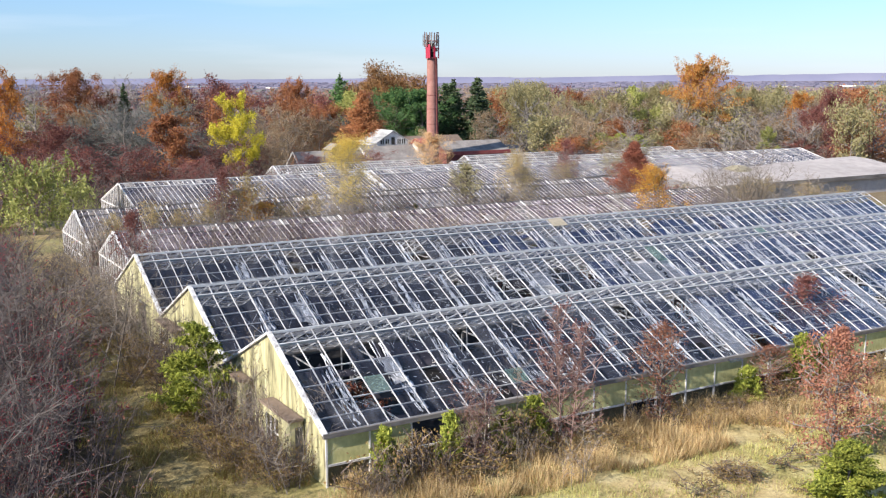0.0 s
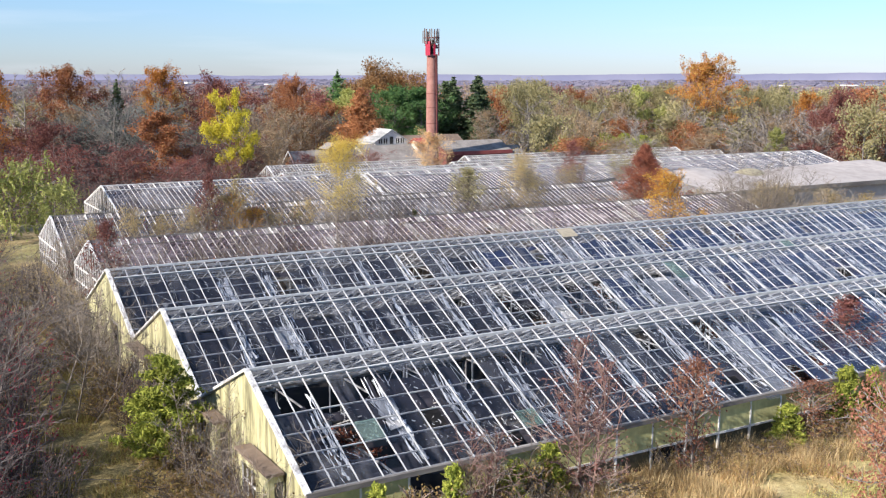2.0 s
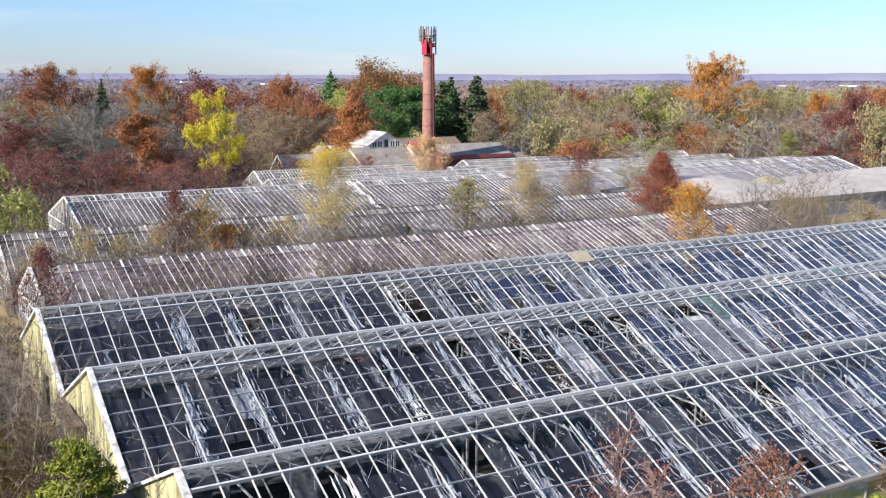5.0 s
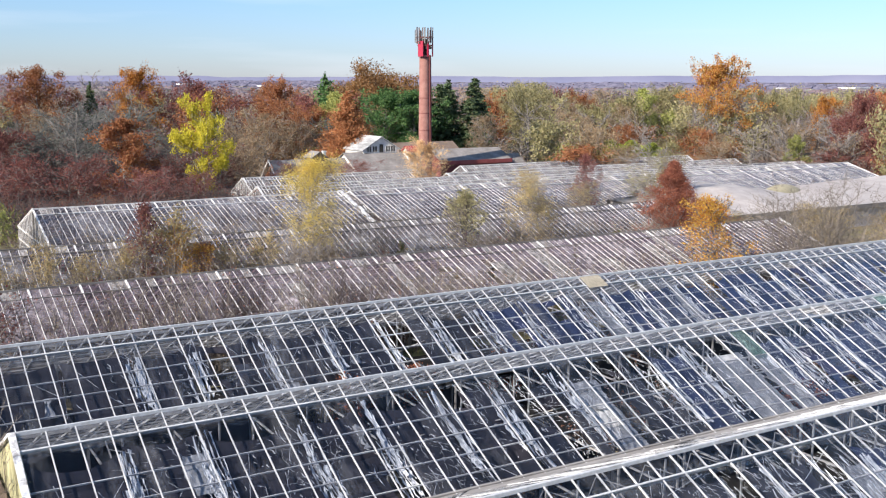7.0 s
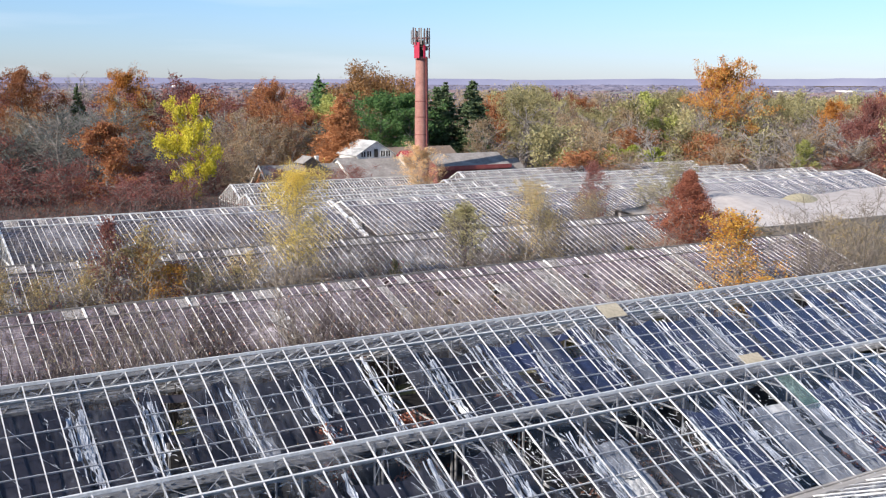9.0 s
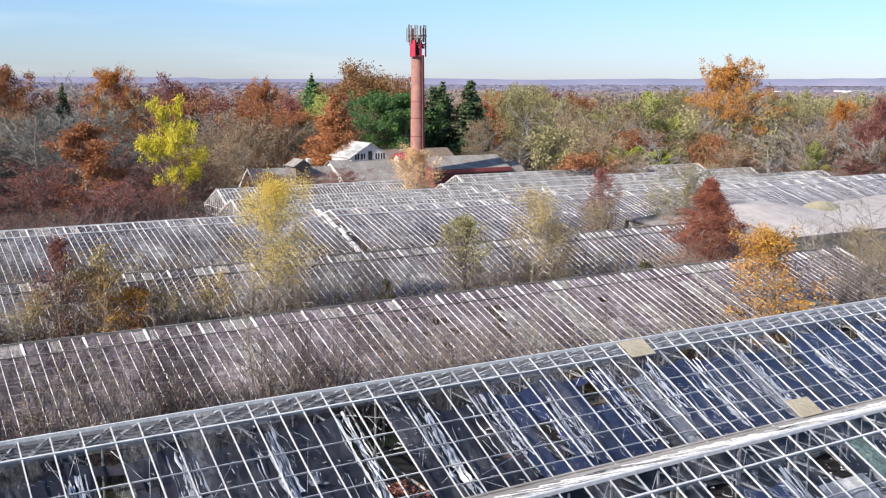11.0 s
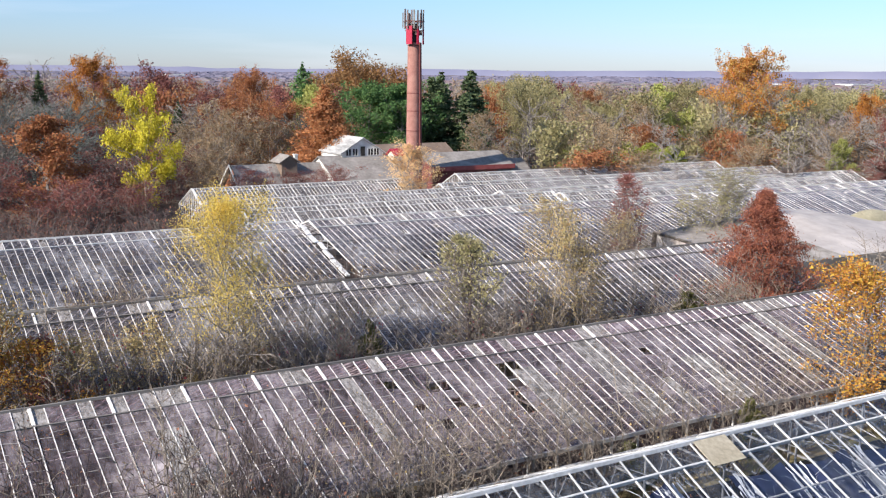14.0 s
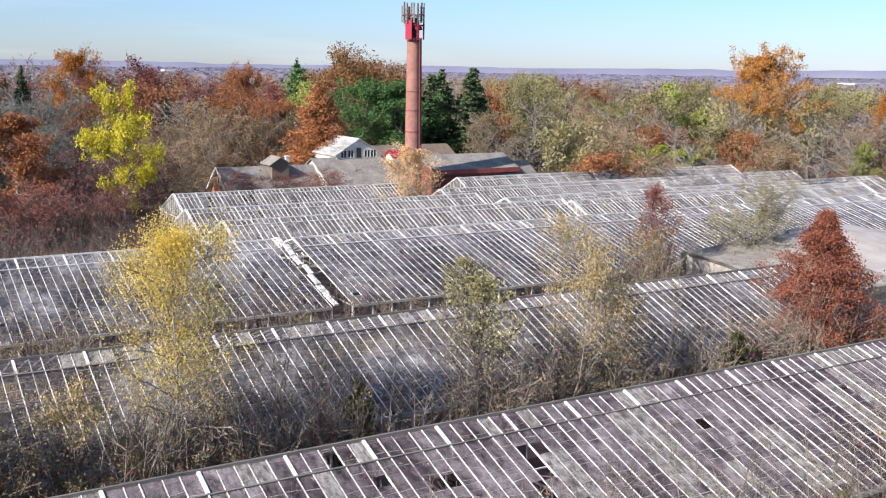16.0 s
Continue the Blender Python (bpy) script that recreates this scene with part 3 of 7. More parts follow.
def glasshouse(name, label, x0, x1, y0, yr, y1, ze, zr, spacing, cuts, bar, glass, rng, missing, loose, g=0.0, heavy=0, single=300, span=(0, 1e9),
               bar_w=0.036, far=False, ridge_w=0.045, ridge_mat=None, posts=3.0, holes=(), laps=False, clouded=()):
    """One long glazed house: eaves at y0 and y1, ridge at yr, on ground of height g; cuts: the pane joints from eave to ridge as shares of the slope."""
    top = thing(name, label, "greenhouse", "glasshouses", at=(x0, yr, g))
    inv = Matrix.Translation((-x0, -yr, -g))
    ze, zr = ze + g, zr + g
    n = int(round((x1 - x0) / spacing))
    step = (x1 - x0) / n
    singles = 0
    rest, white, rear, lap = Build(), Build(), Build(), Build()
    for side, (ye) in enumerate((y0, y1)):
        length = math.hypot(yr - ye, zr - ze)
        fr = inv @ slope_frame(ye, ze, yr, zr)
        sgn = 1 if side == 0 else -1
        thin, thick = Build(), Build()
        thin.box(-bar_w / 2, 0, -0.02, bar_w / 2, length, 0.028)
        if heavy:
            thick.box(-bar_w * (1.0 if far else 0.55), -0.05, -0.03, bar_w * (1.0 if far else 0.55), length * 0.86, 0.04)
            thick.box(-0.05, length * 0.865, -0.03, 0.05, length + 0.04, 0.06)
        else:
            thick.box(-bar_w * 0.9, -0.05, -0.03, bar_w * 0.9, length + 0.14, 0.06)
        me_thin, me_thick = thin.mesh("rafter", MAT[bar]), thick.mesh("rafter", MAT[bar])
        for i in range(n + 1):
            if far and rng.random() < 0.02:
                continue
            me = me_thick if heavy and i % heavy == 0 else me_thin
            j = Matrix.Rotation(rng.gauss(0, 0.004 if not far else 0.002), 4, "Z")
            m = fr @ Matrix.Translation((sgn * (x0 + i * step), 0, rng.gauss(0, 0.008))) @ j
            if side == 0 and not far:
                piece("rafter", me, top, m)
            else:
                src = thick if me is me_thick else thin
                m = m @ Matrix.Translation((0, 0, 0 if side == 0 or not heavy else -0.035))
                rear.add([m @ Vector(q) for q in src.v], src.f)
        # panes between the rafters
        shared, chalky = {}, {}
        for r in range(len(cuts) - 1):
            a, c = cuts[r] * length, cuts[r + 1] * length
            chalky[r] = plate(step - bar_w * 0.8, c - a - 0.012, 0.008).mesh("pane", MAT["chalk"])
            shared[r] = plate(step - bar_w * 0.8, c - a - 0.012, 0.008).mesh("pane", MAT[glass])
        green = {r: plate(step - bar_w * 0.8, (cuts[r + 1] - cuts[r]) * length - 0.012, 0.008).mesh("pane", MAT["algae"]) for r in range(len(cuts) - 1)} if not far else {}
        for i in range(n):
            gap, stagger = rng.random() < missing * 0.5, rng.uniform(-0.02, 0.3)
            for r in range(len(cuts) - 1):
                p = missing * (4 if gap else 0.6)
                if rng.random() < p:
                    continue
                x = x0 + (i + 0.5) * step
                sm = (cuts[r] + cuts[r + 1]) / 2
                ym = ye + (yr - ye) * sm
                chalk = side == 0 and any(q[0] < x < q[1] and q[2] < sm < q[3] for q in clouded)
                if any(abs(x - q[0]) < q[2] and abs(ym - q[1]) < q[3] for q in holes):
                    continue
                tilt = Matrix.Rotation(rng.gauss(0, 0.012), 4, "X") @ Matrix.Rotation(rng.gauss(0, 0.01), 4, "Y")
                slip = 0.0
                if rng.random() < loose:
                    slip = -rng.uniform(0.1, 0.5)
                    tilt = Matrix.Rotation(rng.gauss(0, 0.10), 4, "X") @ Matrix.Rotation(rng.gauss(0, 0.06), 4, "Y") @ Matrix.Rotation(rng.gauss(0, 0.08), 4, "Z")
                m = fr @ Matrix.Translation((sgn * x, cuts[r] * length + slip + 0.006, 0.012)) @ tilt
                if laps and side == 0 and r and rng.random() < 0.72:
                    w, q, o, k = (step - bar_w) / 2, rng.uniform(0.005, 0.015), stagger + rng.gauss(0, 0.03), rng.gauss(0, 0.02)
                    lap.add([m @ Vector(e) for e in ((-w, o - q - k, 0.005), (w, o - q + k, 0.005), (w, o + q + k, 0.007), (-w, o + q - k, 0.007))], [(0, 1, 2, 3)])
                if singles < single and side == 0 and span[0] <= x <= span[1]:
                    me = green[r] if green and rng.random() < 0.006 and glass == "glass" else (chalky[r] if (chalk and rng.random() < 0.97) or (laps and r == len(cuts) - 2 and rng.random() < 0.3) else shared[r])
                    piece("pane", me, top, m)
                    singles += 1
                else:
                    into = white if (chalk and rng.random() < 0.97) or (laps and r == len(cuts) - 2 and rng.random() < 0.3) else rest
                    w, h = (step - bar_w * 0.8) / 2, (cuts[r + 1] - cuts[r]) * length - 0.012
                    into.add([m @ Vector(q) for q in ((-w, 0, -.004), (w, 0, -.004), (w, h, -.004), (-w, h, -.004), (-w, 0, .004), (w, 0, .004), (w, h, .004), (-w, h, .004))],
                             [(0, 3, 2, 1), (4, 5, 6, 7), (0, 1, 5, 4), (1, 2, 6, 5), (2, 3, 7, 6), (3, 0, 4, 7)])
        # purlins along the joints
        for r in range(1, len(cuts) - 1):
            if len(cuts) > 9 and r % 4 and r != len(cuts) - 2:
                continue
            b = Build()
            w = (0.05 if heavy else 0.055) if r == len(cuts) - 2 else 0.03
            b.box(sgn * x0 if sgn > 0 else -x1, cuts[r] * length - w / 2, -0.07, sgn * x1 if sgn > 0 else -x0, cuts[r] * length + w / 2, -0.01 if r != len(cuts) - 2 else 0.06)
            b.v = [fr @ Vector(p) for p in b.v]
            part("purlin", b, "gutter" if side else bar if r != len(cuts) - 2 or not ridge_mat else ridge_mat, top)
        b = Build()
        b.box(0, ye - yr - 0.09, ze - g - 0.12, x1 - x0, ye - yr + 0.09, ze - g + 0.015)
        part("gutter", b, "gutter" if not far else "oldbar", top)
    part("rafter", rear, bar, top, kind="stuff")
    if rest.f:
        part("pane", rest, glass, top, kind="stuff")
    if lap.f:
        part("pane_lap", lap, "lapdirt", top, "dirt along the overlaps of the panes", kind="stuff")
    if white.f:
        part("pane", white, "chalk", top, "panes clouded white", kind="stuff")
    b = Build()
    b.box(0, -ridge_w, zr - g - 0.02, x1 - x0, ridge_w, zr - g + 0.09)
    part("ridge_beam", b, ridge_mat or bar, top)
    # inner frames: posts, ties and struts
    tr = Build()
    h, a, c = ze - g, y0 - yr, y1 - yr
    tr.beam((0, a, h - 0.05), (0, c, h - 0.05), 0.05, 0.07)
    tr.beam((0, 0, h - 0.05), (0, 0, zr - g - 0.1), 0.05, 0.05)
    for k in (0.5,):
        tr.beam((0, 0, h), (0, a * k, h + (zr - ze) * (1 - k) - 0.1), 0.04, 0.04)
        tr.beam((0, 0, h), (0, c * k, h + (zr - ze) * (1 - k) - 0.1), 0.04, 0.04)
    for yy in (a + 0.15, 0, c - 0.15):
        tr.beam((0, yy, 0), (0, yy, h), 0.07, 0.07)
    me = tr.mesh("frame", MAT["gutter"])
    k = int((x1 - x0) / posts)
    for i in range(k + 1):
        piece("frame", me, top, Matrix.Translation(((x1 - x0) * i / k, 0, 0)))
    return top


def lattice(top, x0, x1, ya, za, yb, zb, ref, step):
    """Zigzag braces of the ridge vents, under the glass."""
    b = Build()
    n = int(round((x1 - x0) / step))
    for i in range(n):
        p, q = (x0 + i * step, ya, za - 0.12), (x0 + (i + 1) * step, yb, zb - 0.12)
        if i % 2:
            p, q = (x0 + i * step, yb, zb - 0.12), (x0 + (i + 1) * step, ya, za - 0.12)
        b.beam(Vector(p) - Vector(ref), Vector(q) - Vector(ref), 0.02, 0.02)
    part("vent_brace", b, "gutter", top, kind="stuff")


def inner_film(top, x0, x1, y0, yr, ze, zr, ref, rng, step, strips, milky, bare):
    """The linings under the glass: dark sheets hung from strip to strip, crumpled white film gathered between them, loose strings;
    nothing hangs under the bare places (x, share of the slope, and half the width and depth)."""
    white, grey, cord, cloud = Build(), Build(), Build(), Build()
    ref = Vector(ref)

    def spot(x, s, drop):
        return Vector((x, y0 + (yr - y0) * s, ze + (zr - ze) * s - drop)) - ref

    def open_at(x, s):
        return any(abs(x - q[0]) < q[2] and abs(s - q[1]) < q[3] for q in bare)

    def sheet(b, xa, xb, sa, sb, drop, nx, ns, ragged, rough):
        rows = []
        for j in range(ns + 1):
            s = sa + (sb - sa) * j / ns
            l = xa + (rng.gauss(0, ragged) if 0 < j < ns else rng.gauss(0, ragged * 0.5))
            r = max(l + 0.03, xb + rng.gauss(0, ragged))
            rows.append([spot(l + (r - l) * i / nx, s + rng.gauss(0, ragged * 0.03), drop + abs(rng.gauss(0, rough)) + 0.12 * math.sin(math.pi * j / ns)) for i in range(nx + 1)])
        n = nx + 1
        b.add([p for row in rows for p in row], [(j * n + i, j * n + i + 1, (j + 1) * n + i + 1, (j + 1) * n + i) for j in range(ns) for i in range(nx)])

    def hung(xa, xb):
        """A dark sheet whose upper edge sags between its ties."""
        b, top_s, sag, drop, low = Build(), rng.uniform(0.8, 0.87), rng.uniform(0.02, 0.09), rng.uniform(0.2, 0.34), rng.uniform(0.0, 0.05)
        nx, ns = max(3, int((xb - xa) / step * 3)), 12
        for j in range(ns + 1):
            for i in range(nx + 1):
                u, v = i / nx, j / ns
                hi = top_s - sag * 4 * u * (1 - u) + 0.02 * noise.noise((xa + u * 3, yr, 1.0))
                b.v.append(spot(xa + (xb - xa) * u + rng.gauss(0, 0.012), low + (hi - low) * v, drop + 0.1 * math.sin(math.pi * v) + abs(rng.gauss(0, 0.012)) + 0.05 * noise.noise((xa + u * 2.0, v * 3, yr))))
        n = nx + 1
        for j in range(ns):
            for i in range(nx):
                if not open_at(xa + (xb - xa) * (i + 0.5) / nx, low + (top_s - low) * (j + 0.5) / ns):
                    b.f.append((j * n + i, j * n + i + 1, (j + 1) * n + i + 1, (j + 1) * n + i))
        # eastern sheets take the bluer tone that carries the sky reflection
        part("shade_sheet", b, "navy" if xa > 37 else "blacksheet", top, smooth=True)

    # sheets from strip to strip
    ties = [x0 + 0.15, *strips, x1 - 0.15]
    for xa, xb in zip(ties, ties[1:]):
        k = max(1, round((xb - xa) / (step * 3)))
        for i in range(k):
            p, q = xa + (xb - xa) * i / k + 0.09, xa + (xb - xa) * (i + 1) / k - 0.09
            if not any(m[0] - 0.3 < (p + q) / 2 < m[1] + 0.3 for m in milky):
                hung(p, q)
    # white film gathered along the strips
    for x in strips:
        wide = 0.12 if x < 19 else 0.2 if x < 36 else 0.3
        lo, hi = rng.uniform(0.0, 0.12), rng.uniform(0.74, 0.86)
        for _ in range(rng.randint(4, 6)):
            q, a = x + rng.gauss(0, wide), rng.uniform(0, 0.3)
            sheet(white, q, q + rng.uniform(0.03, 0.12), lo + a, min(hi, lo + a + rng.uniform(0.25, 0.75)), rng.uniform(0.08, 0.2), 3, 12, 0.03, 0.035)
        for _ in range(rng.randint(8, 14)):
            q, a = x + rng.gauss(0, wide * 1.3), rng.uniform(0, 0.45)
            sheet(white, q, q + rng.uniform(0.012, 0.03), lo + a, min(hi, lo + a + rng.uniform(0.15, 0.5)), rng.uniform(0.06, 0.2), 1, 7, 0.02, 0.03)
    # milky sheets that still hang flat, and smaller greyed rags
    for xa, xb in milky:
        sheet(cloud, xa, xb, 0.04, 0.7, 0.16, 8, 14, 0.04, 0.03)
    for _ in range(int((x1 - x0) * 0.5)):
        xa = x0 + 0.3 + (x1 - x0 - 2) * rng.random() ** 0.7
        sa = rng.uniform(0.05, 0.6)
        if not open_at(xa + 0.3, sa + 0.1):
            sheet(grey if rng.random() < 0.6 else cloud, xa, xa + rng.uniform(0.25, 0.8), sa, sa + rng.uniform(0.08, 0.3), rng.uniform(0.1, 0.18), 4, 5, 0.06, 0.04)

    def ribbon(p, way, length, w, bends):
        """A thin curling strip of film."""
        pts = [Vector(p)]
        for _ in range(bends):
            way += rng.gauss(0, 0.45)
            pts.append(pts[-1] + Vector((math.sin(way) * length / bends, math.cos(way) * length / bends / 5.8, 0)))
        v = []
        for q in pts:
            c = spot(min(x1 - 0.1, max(x0 + 0.1, q.x)), min(0.86, max(0.0, q.y)), q.z)
            v += [c - Vector((w, 0, 0)), c + Vector((w * 0.6, 0.3 * w, w))]
        white.add(v, [(2 * i, 2 * i + 1, 2 * i + 3, 2 * i + 2) for i in range(bends)])

    # loose ribbons, thick in some places and rare in others
    for _ in range(int((x1 - x0) * (64 if yr < 55 else 34))):
        xa, sa = x0 + 0.2 + (x1 - x0 - 0.4) * rng.random() ** 0.8, rng.uniform(0.01, 0.84)
        if noise.noise((xa * 0.4, sa * 2.2, yr)) < 0.02 + (0.12 if xa < 30 else -0.08):
            continue
        ribbon((xa, sa, rng.uniform(0.06, 0.2)), rng.gauss(0, 0.7), rng.uniform(0.15, 0.9), rng.uniform(0.002, 0.007), rng.randint(4, 7))
    # small curled scraps lying on the sheets
    for _ in range(int((x1 - x0) * (46 if yr < 55 else 12))):
        xa, sa = x0 + 0.2 + (x1 - x0 - 0.4) * rng.random(), rng.uniform(0.02, 0.84)
        if xa > 20 and noise.noise((xa * 0.5 + 7, sa * 3.0, yr)) > -0.1:
            ribbon((xa, sa, rng.uniform(0.06, 0.16)), rng.uniform(0, 6.28), rng.uniform(0.05, 0.22), rng.uniform(0.005, 0.016), 3)
    # pale crumpled film under the ridge vents
    x = x0 + 0.1
    while x < x1 - 1.5:
        w = rng.uniform(1.0, 4.0)
        if rng.random() < 0.8:
            sheet(grey, x, min(x1 - 0.1, x + w), 0.875, 0.985, 0.2, max(3, int(w * 3)), 3, 0.03, 0.08)
        x += w
    for _ in range(int((x1 - x0) * 1.6)):
        xa, sa = rng.uniform(x0 + 0.3, x1 - 0.3), rng.uniform(0.02, 0.8)
        a, c = spot(xa, sa, rng.uniform(0.06, 0.2)), spot(min(x1, max(x0, xa + rng.gauss(0, 0.8))), min(0.95, sa + rng.uniform(0.05, 0.4)), rng.uniform(0.06, 0.2))
        cord.beam(a, c, 0.011, 0.011)
    part("torn_film", white, "film", top, "torn and crumpled white film under the glass", kind="stuff")
    part("vent_film", grey, "greyfilm", top, "crumpled grey film under the ridge vents", kind="stuff")
    part("milky_film", cloud, "milky", top, "greyish white film hanging flat under the glass", kind="stuff")
    part("string", cord, "film", top, "loose white strings and wires", kind="stuff")


E1, E2, E3, E4 = 34.9, 45.75, 56.5, 67.1
R1, R2, R3 = 40.15, 50.95, 61.72
HE, HR = 2.03, 4.6
CUTS = [0.0, 0.14, 0.28, 0.44, 0.60, 0.874, 1.0]
rng = random.Random(5)
# places where the panes are gone and nothing hangs below, house by house: x, share of the slope, and half the width and depth
BARE1 = ((16.3, 0.76, 0.5, 0.09), (17.5, 0.74, 0.75, 0.08), (19.0, 0.76, 0.4, 0.06), (17.8, 0.4, 0.45, 0.16), (18.6, 0.2, 0.45, 0.12), (21.2, 0.45, 0.45, 0.12), (23.6, 0.72, 0.5, 0.09), (23.5, 0.13, 0.45, 0.1), (32.4, 0.73, 0.45, 0.1),
         (35.7, 0.72, 0.5, 0.12), (34.8, 0.2, 0.4, 0.1), (38.4, 0.16, 0.45, 0.12), (45.8, 0.69, 0.5, 0.1), (48.3, 0.65, 0.5, 0.12), (41.4, 0.44, 0.4, 0.06))
BARE2 = ((19.4, 0.24, 0.45, 0.05), (29.5, 0.77, 0.45, 0.08), (32.4, 0.68, 0.45, 0.18), (33.3, 0.45, 0.45, 0.16), (33.3, 0.16, 0.45, 0.14), (26.3, 0.17, 0.45, 0.12), (36.8, 0.64, 0.45, 0.12), (38.5, 0.6, 0.45, 0.2),
         (42.9, 0.76, 0.4, 0.06), (46.9, 0.42, 0.4, 0.14), (48.0, 0.2, 0.45, 0.12), (56.7, 0.4, 0.5, 0.15))
BARE3 = ((24.5, 0.66, 0.5, 0.15), (23.8, 0.27, 0.4, 0.15), (32.7, 0.48, 0.8, 0.34), (39.1, 0.4, 0.45, 0.16), (36.7, 0.45, 0.4, 0.08), (42.1, 0.71, 0.45, 0.1), (51.2, 0.14, 0.45, 0.15), (52.8, 0.66, 0.4, 0.13),
         (57.4, 0.8, 0.45, 0.07), (59.7, 0.63, 0.45, 0.14), (28.3, 0.12, 0.7, 0.08))
STRIPS1 = (16.9, 19.7, 22.3, 25.2, 27.5, 30.2, 33.6, 36.2, 37.4, 40.2, 43.4, 47.2, 50.4, 53.6, 57.0, 60.4, 64.0, 68.0, 72.5, 76.0)
STRIPS2 = (18.2, 20.6, 23.8, 26.1, 29.0, 31.3, 34.4, 38.9, 40.9, 44.6, 46.2, 49.2, 52.2, 55.4, 58.6, 62.4, 66.0, 70.2, 74.8)
STRIPS3 = (21.1, 23.3, 26.6, 29.4, 32.1, 34.9, 37.6, 40.1, 43.2, 45.2, 47.5, 50.2, 54.4, 58.0, 61.4, 65.0, 69.2, 73.4, 76.6)
MILKY = (((36.3, 37.3), (47.4, 48.6)), ((34.6, 35.8), (41.6, 43.6), (43.9, 45.0)), ((44.0, 44.8), (49.8, 50.4)))
# the old houses: x, y, and half the width and depth of the hole
HOLES = [(46.4, 72.9, 0.26, 0.8), (46.1, 71.3, 0.26, 0.7), (46.8, 73.3, 0.2, 0.3), (43.2, 72.9, 0.26, 0.3), (42.5, 71.0, 0.26, 0.3), (43.4, 71.9, 0.2, 0.2), (53.2, 73.0, 0.2, 0.2), (40.6, 74.8, 0.2, 0.25)]
# clouded panes of the old houses: x from and to, and the shares of the slope
CLOUDED = ((46.9, 47.6, 0.1, 0.72), (50.2, 51.6, 0.05, 0.85), (52.4, 53.0, 0.05, 0.35), (54.6, 56.2, 0.05, 0.55), (59.6, 60.4, 0.1, 0.8), (61.0, 62.2, 0.2, 0.85), (33.0, 33.6, 0.2, 0.7), (39.6, 40.2, 0.3, 0.9), (66.4, 67.4, 0.1, 0.8))
front = []
for (a, r, c), bare, strips, milky in zip(((E1, R1, E2), (E2, R2, E3), (E3, R3, E4)), (BARE1, BARE2, BARE3), (STRIPS1, STRIPS2, STRIPS3), MILKY):
    h = glasshouse("greenhouse", "derelict glass greenhouse with white bars, broken panes and torn film", 15.4, 80.0, a, r, c, HE, HR, 0.86, CUTS, "bar", "glass", rng, 0.03, 0.02, span=(15, 62),
                   holes=[(q[0], a + (r - a) * q[1], q[2], (r - a) * q[3]) for q in bare])
    ref = (15.4, r, 0)
    lattice(h, 15.4, 80.0, r - 0.65, HR - 0.32, r, HR, ref, 0.86)
    inner_film(h, 15.4, 80, a, r, HE, HR, ref, rng, 0.86, strips, milky, bare)
    front.append(h)
    if r > R1:
        b = Build()
        b.box(0, a - r - 0.24, HE + 0.03, 64.6, a - r - 0.12, HE + 0.12)
        b.box(0, a - r - 0.12, HE + 0.03, 64.6, a - r + 0.12, HE + 0.07)
        b.box(0, a - r + 0.12, HE + 0.03, 64.6, a - r + 0.24, HE + 0.12)
        part("valley_gutter", b, "valley", h, "weathered grey valley gutter between the roofs")
OLDCUTS = [k / 13 for k in range(12)] + [0.86, 1.0]
OLDCUTS = sorted(k for k in OLDCUTS if k < 0.84 or k > 0.85)
old = []
for (x0, x1, a, r, c, z) in ((17.05, 75.3, 68.75, 75.07, 80.1, 4.15), (16.9, 75.2, 82.2, 88.0, 93.8, 4.25)):
    old.append(glasshouse("greenhouse", "old wooden greenhouse with peeling white bars and grimy brown glass", x0, x1, a, r, c, 1.9, z, 0.4934, OLDCUTS, "oldbar", "oldglass" if a < 80 else "clearold", rng, 0.002, 0.006, heavy=5, ridge_mat="greywood", span=(34, 56), clouded=CLOUDED if a < 80 else (), holes=HOLES, laps=True, bar_w=0.028))
for (x0, x1) in ((24.9, 52.1), (53.4, 125.6)):
    old.append(glasshouse("greenhouse", "old wooden greenhouse with peeling white bars and clouded glass", x0, x1, 99.3, 107.8, 116.3, 1.9, 4.35, 0.4934, OLDCUTS, "oldbar", "clearold", rng, 0.009, 0.012, heavy=5, ridge_mat="oldbar", span=(40, 70), laps=True, bar_w=0.028))
FAR = ((57.0, 92.7, 131.2, 5.4, -2.3), (58.6, 92.3, 146.6, 5.4, -3.35), (61.2, 90.6, 159.4, 5.2, -3.4),
       (93.0, 138.0, 129.9, 5.4, -2.3), (92.7, 157.0, 141.2, 5.4, -3.3), (90.8, 151.9, 151.9, 4.8, -3.4), (99.6, 150.1, 162.2, 4.8, -3.4))
for (x0, x1, r, half, g) in FAR:
    old.append(glasshouse("greenhouse", "distant old greenhouse with dense white bars and chalky glass", x0, x1, r - half, r, r + half, 1.9, 4.3, 0.4934, [0, 0.28, 0.56, 0.86, 1.0], "oldbar", "farglass", rng, 0.06, 0.01, g=g, heavy=5, far=True, single=0, bar_w=0.058))


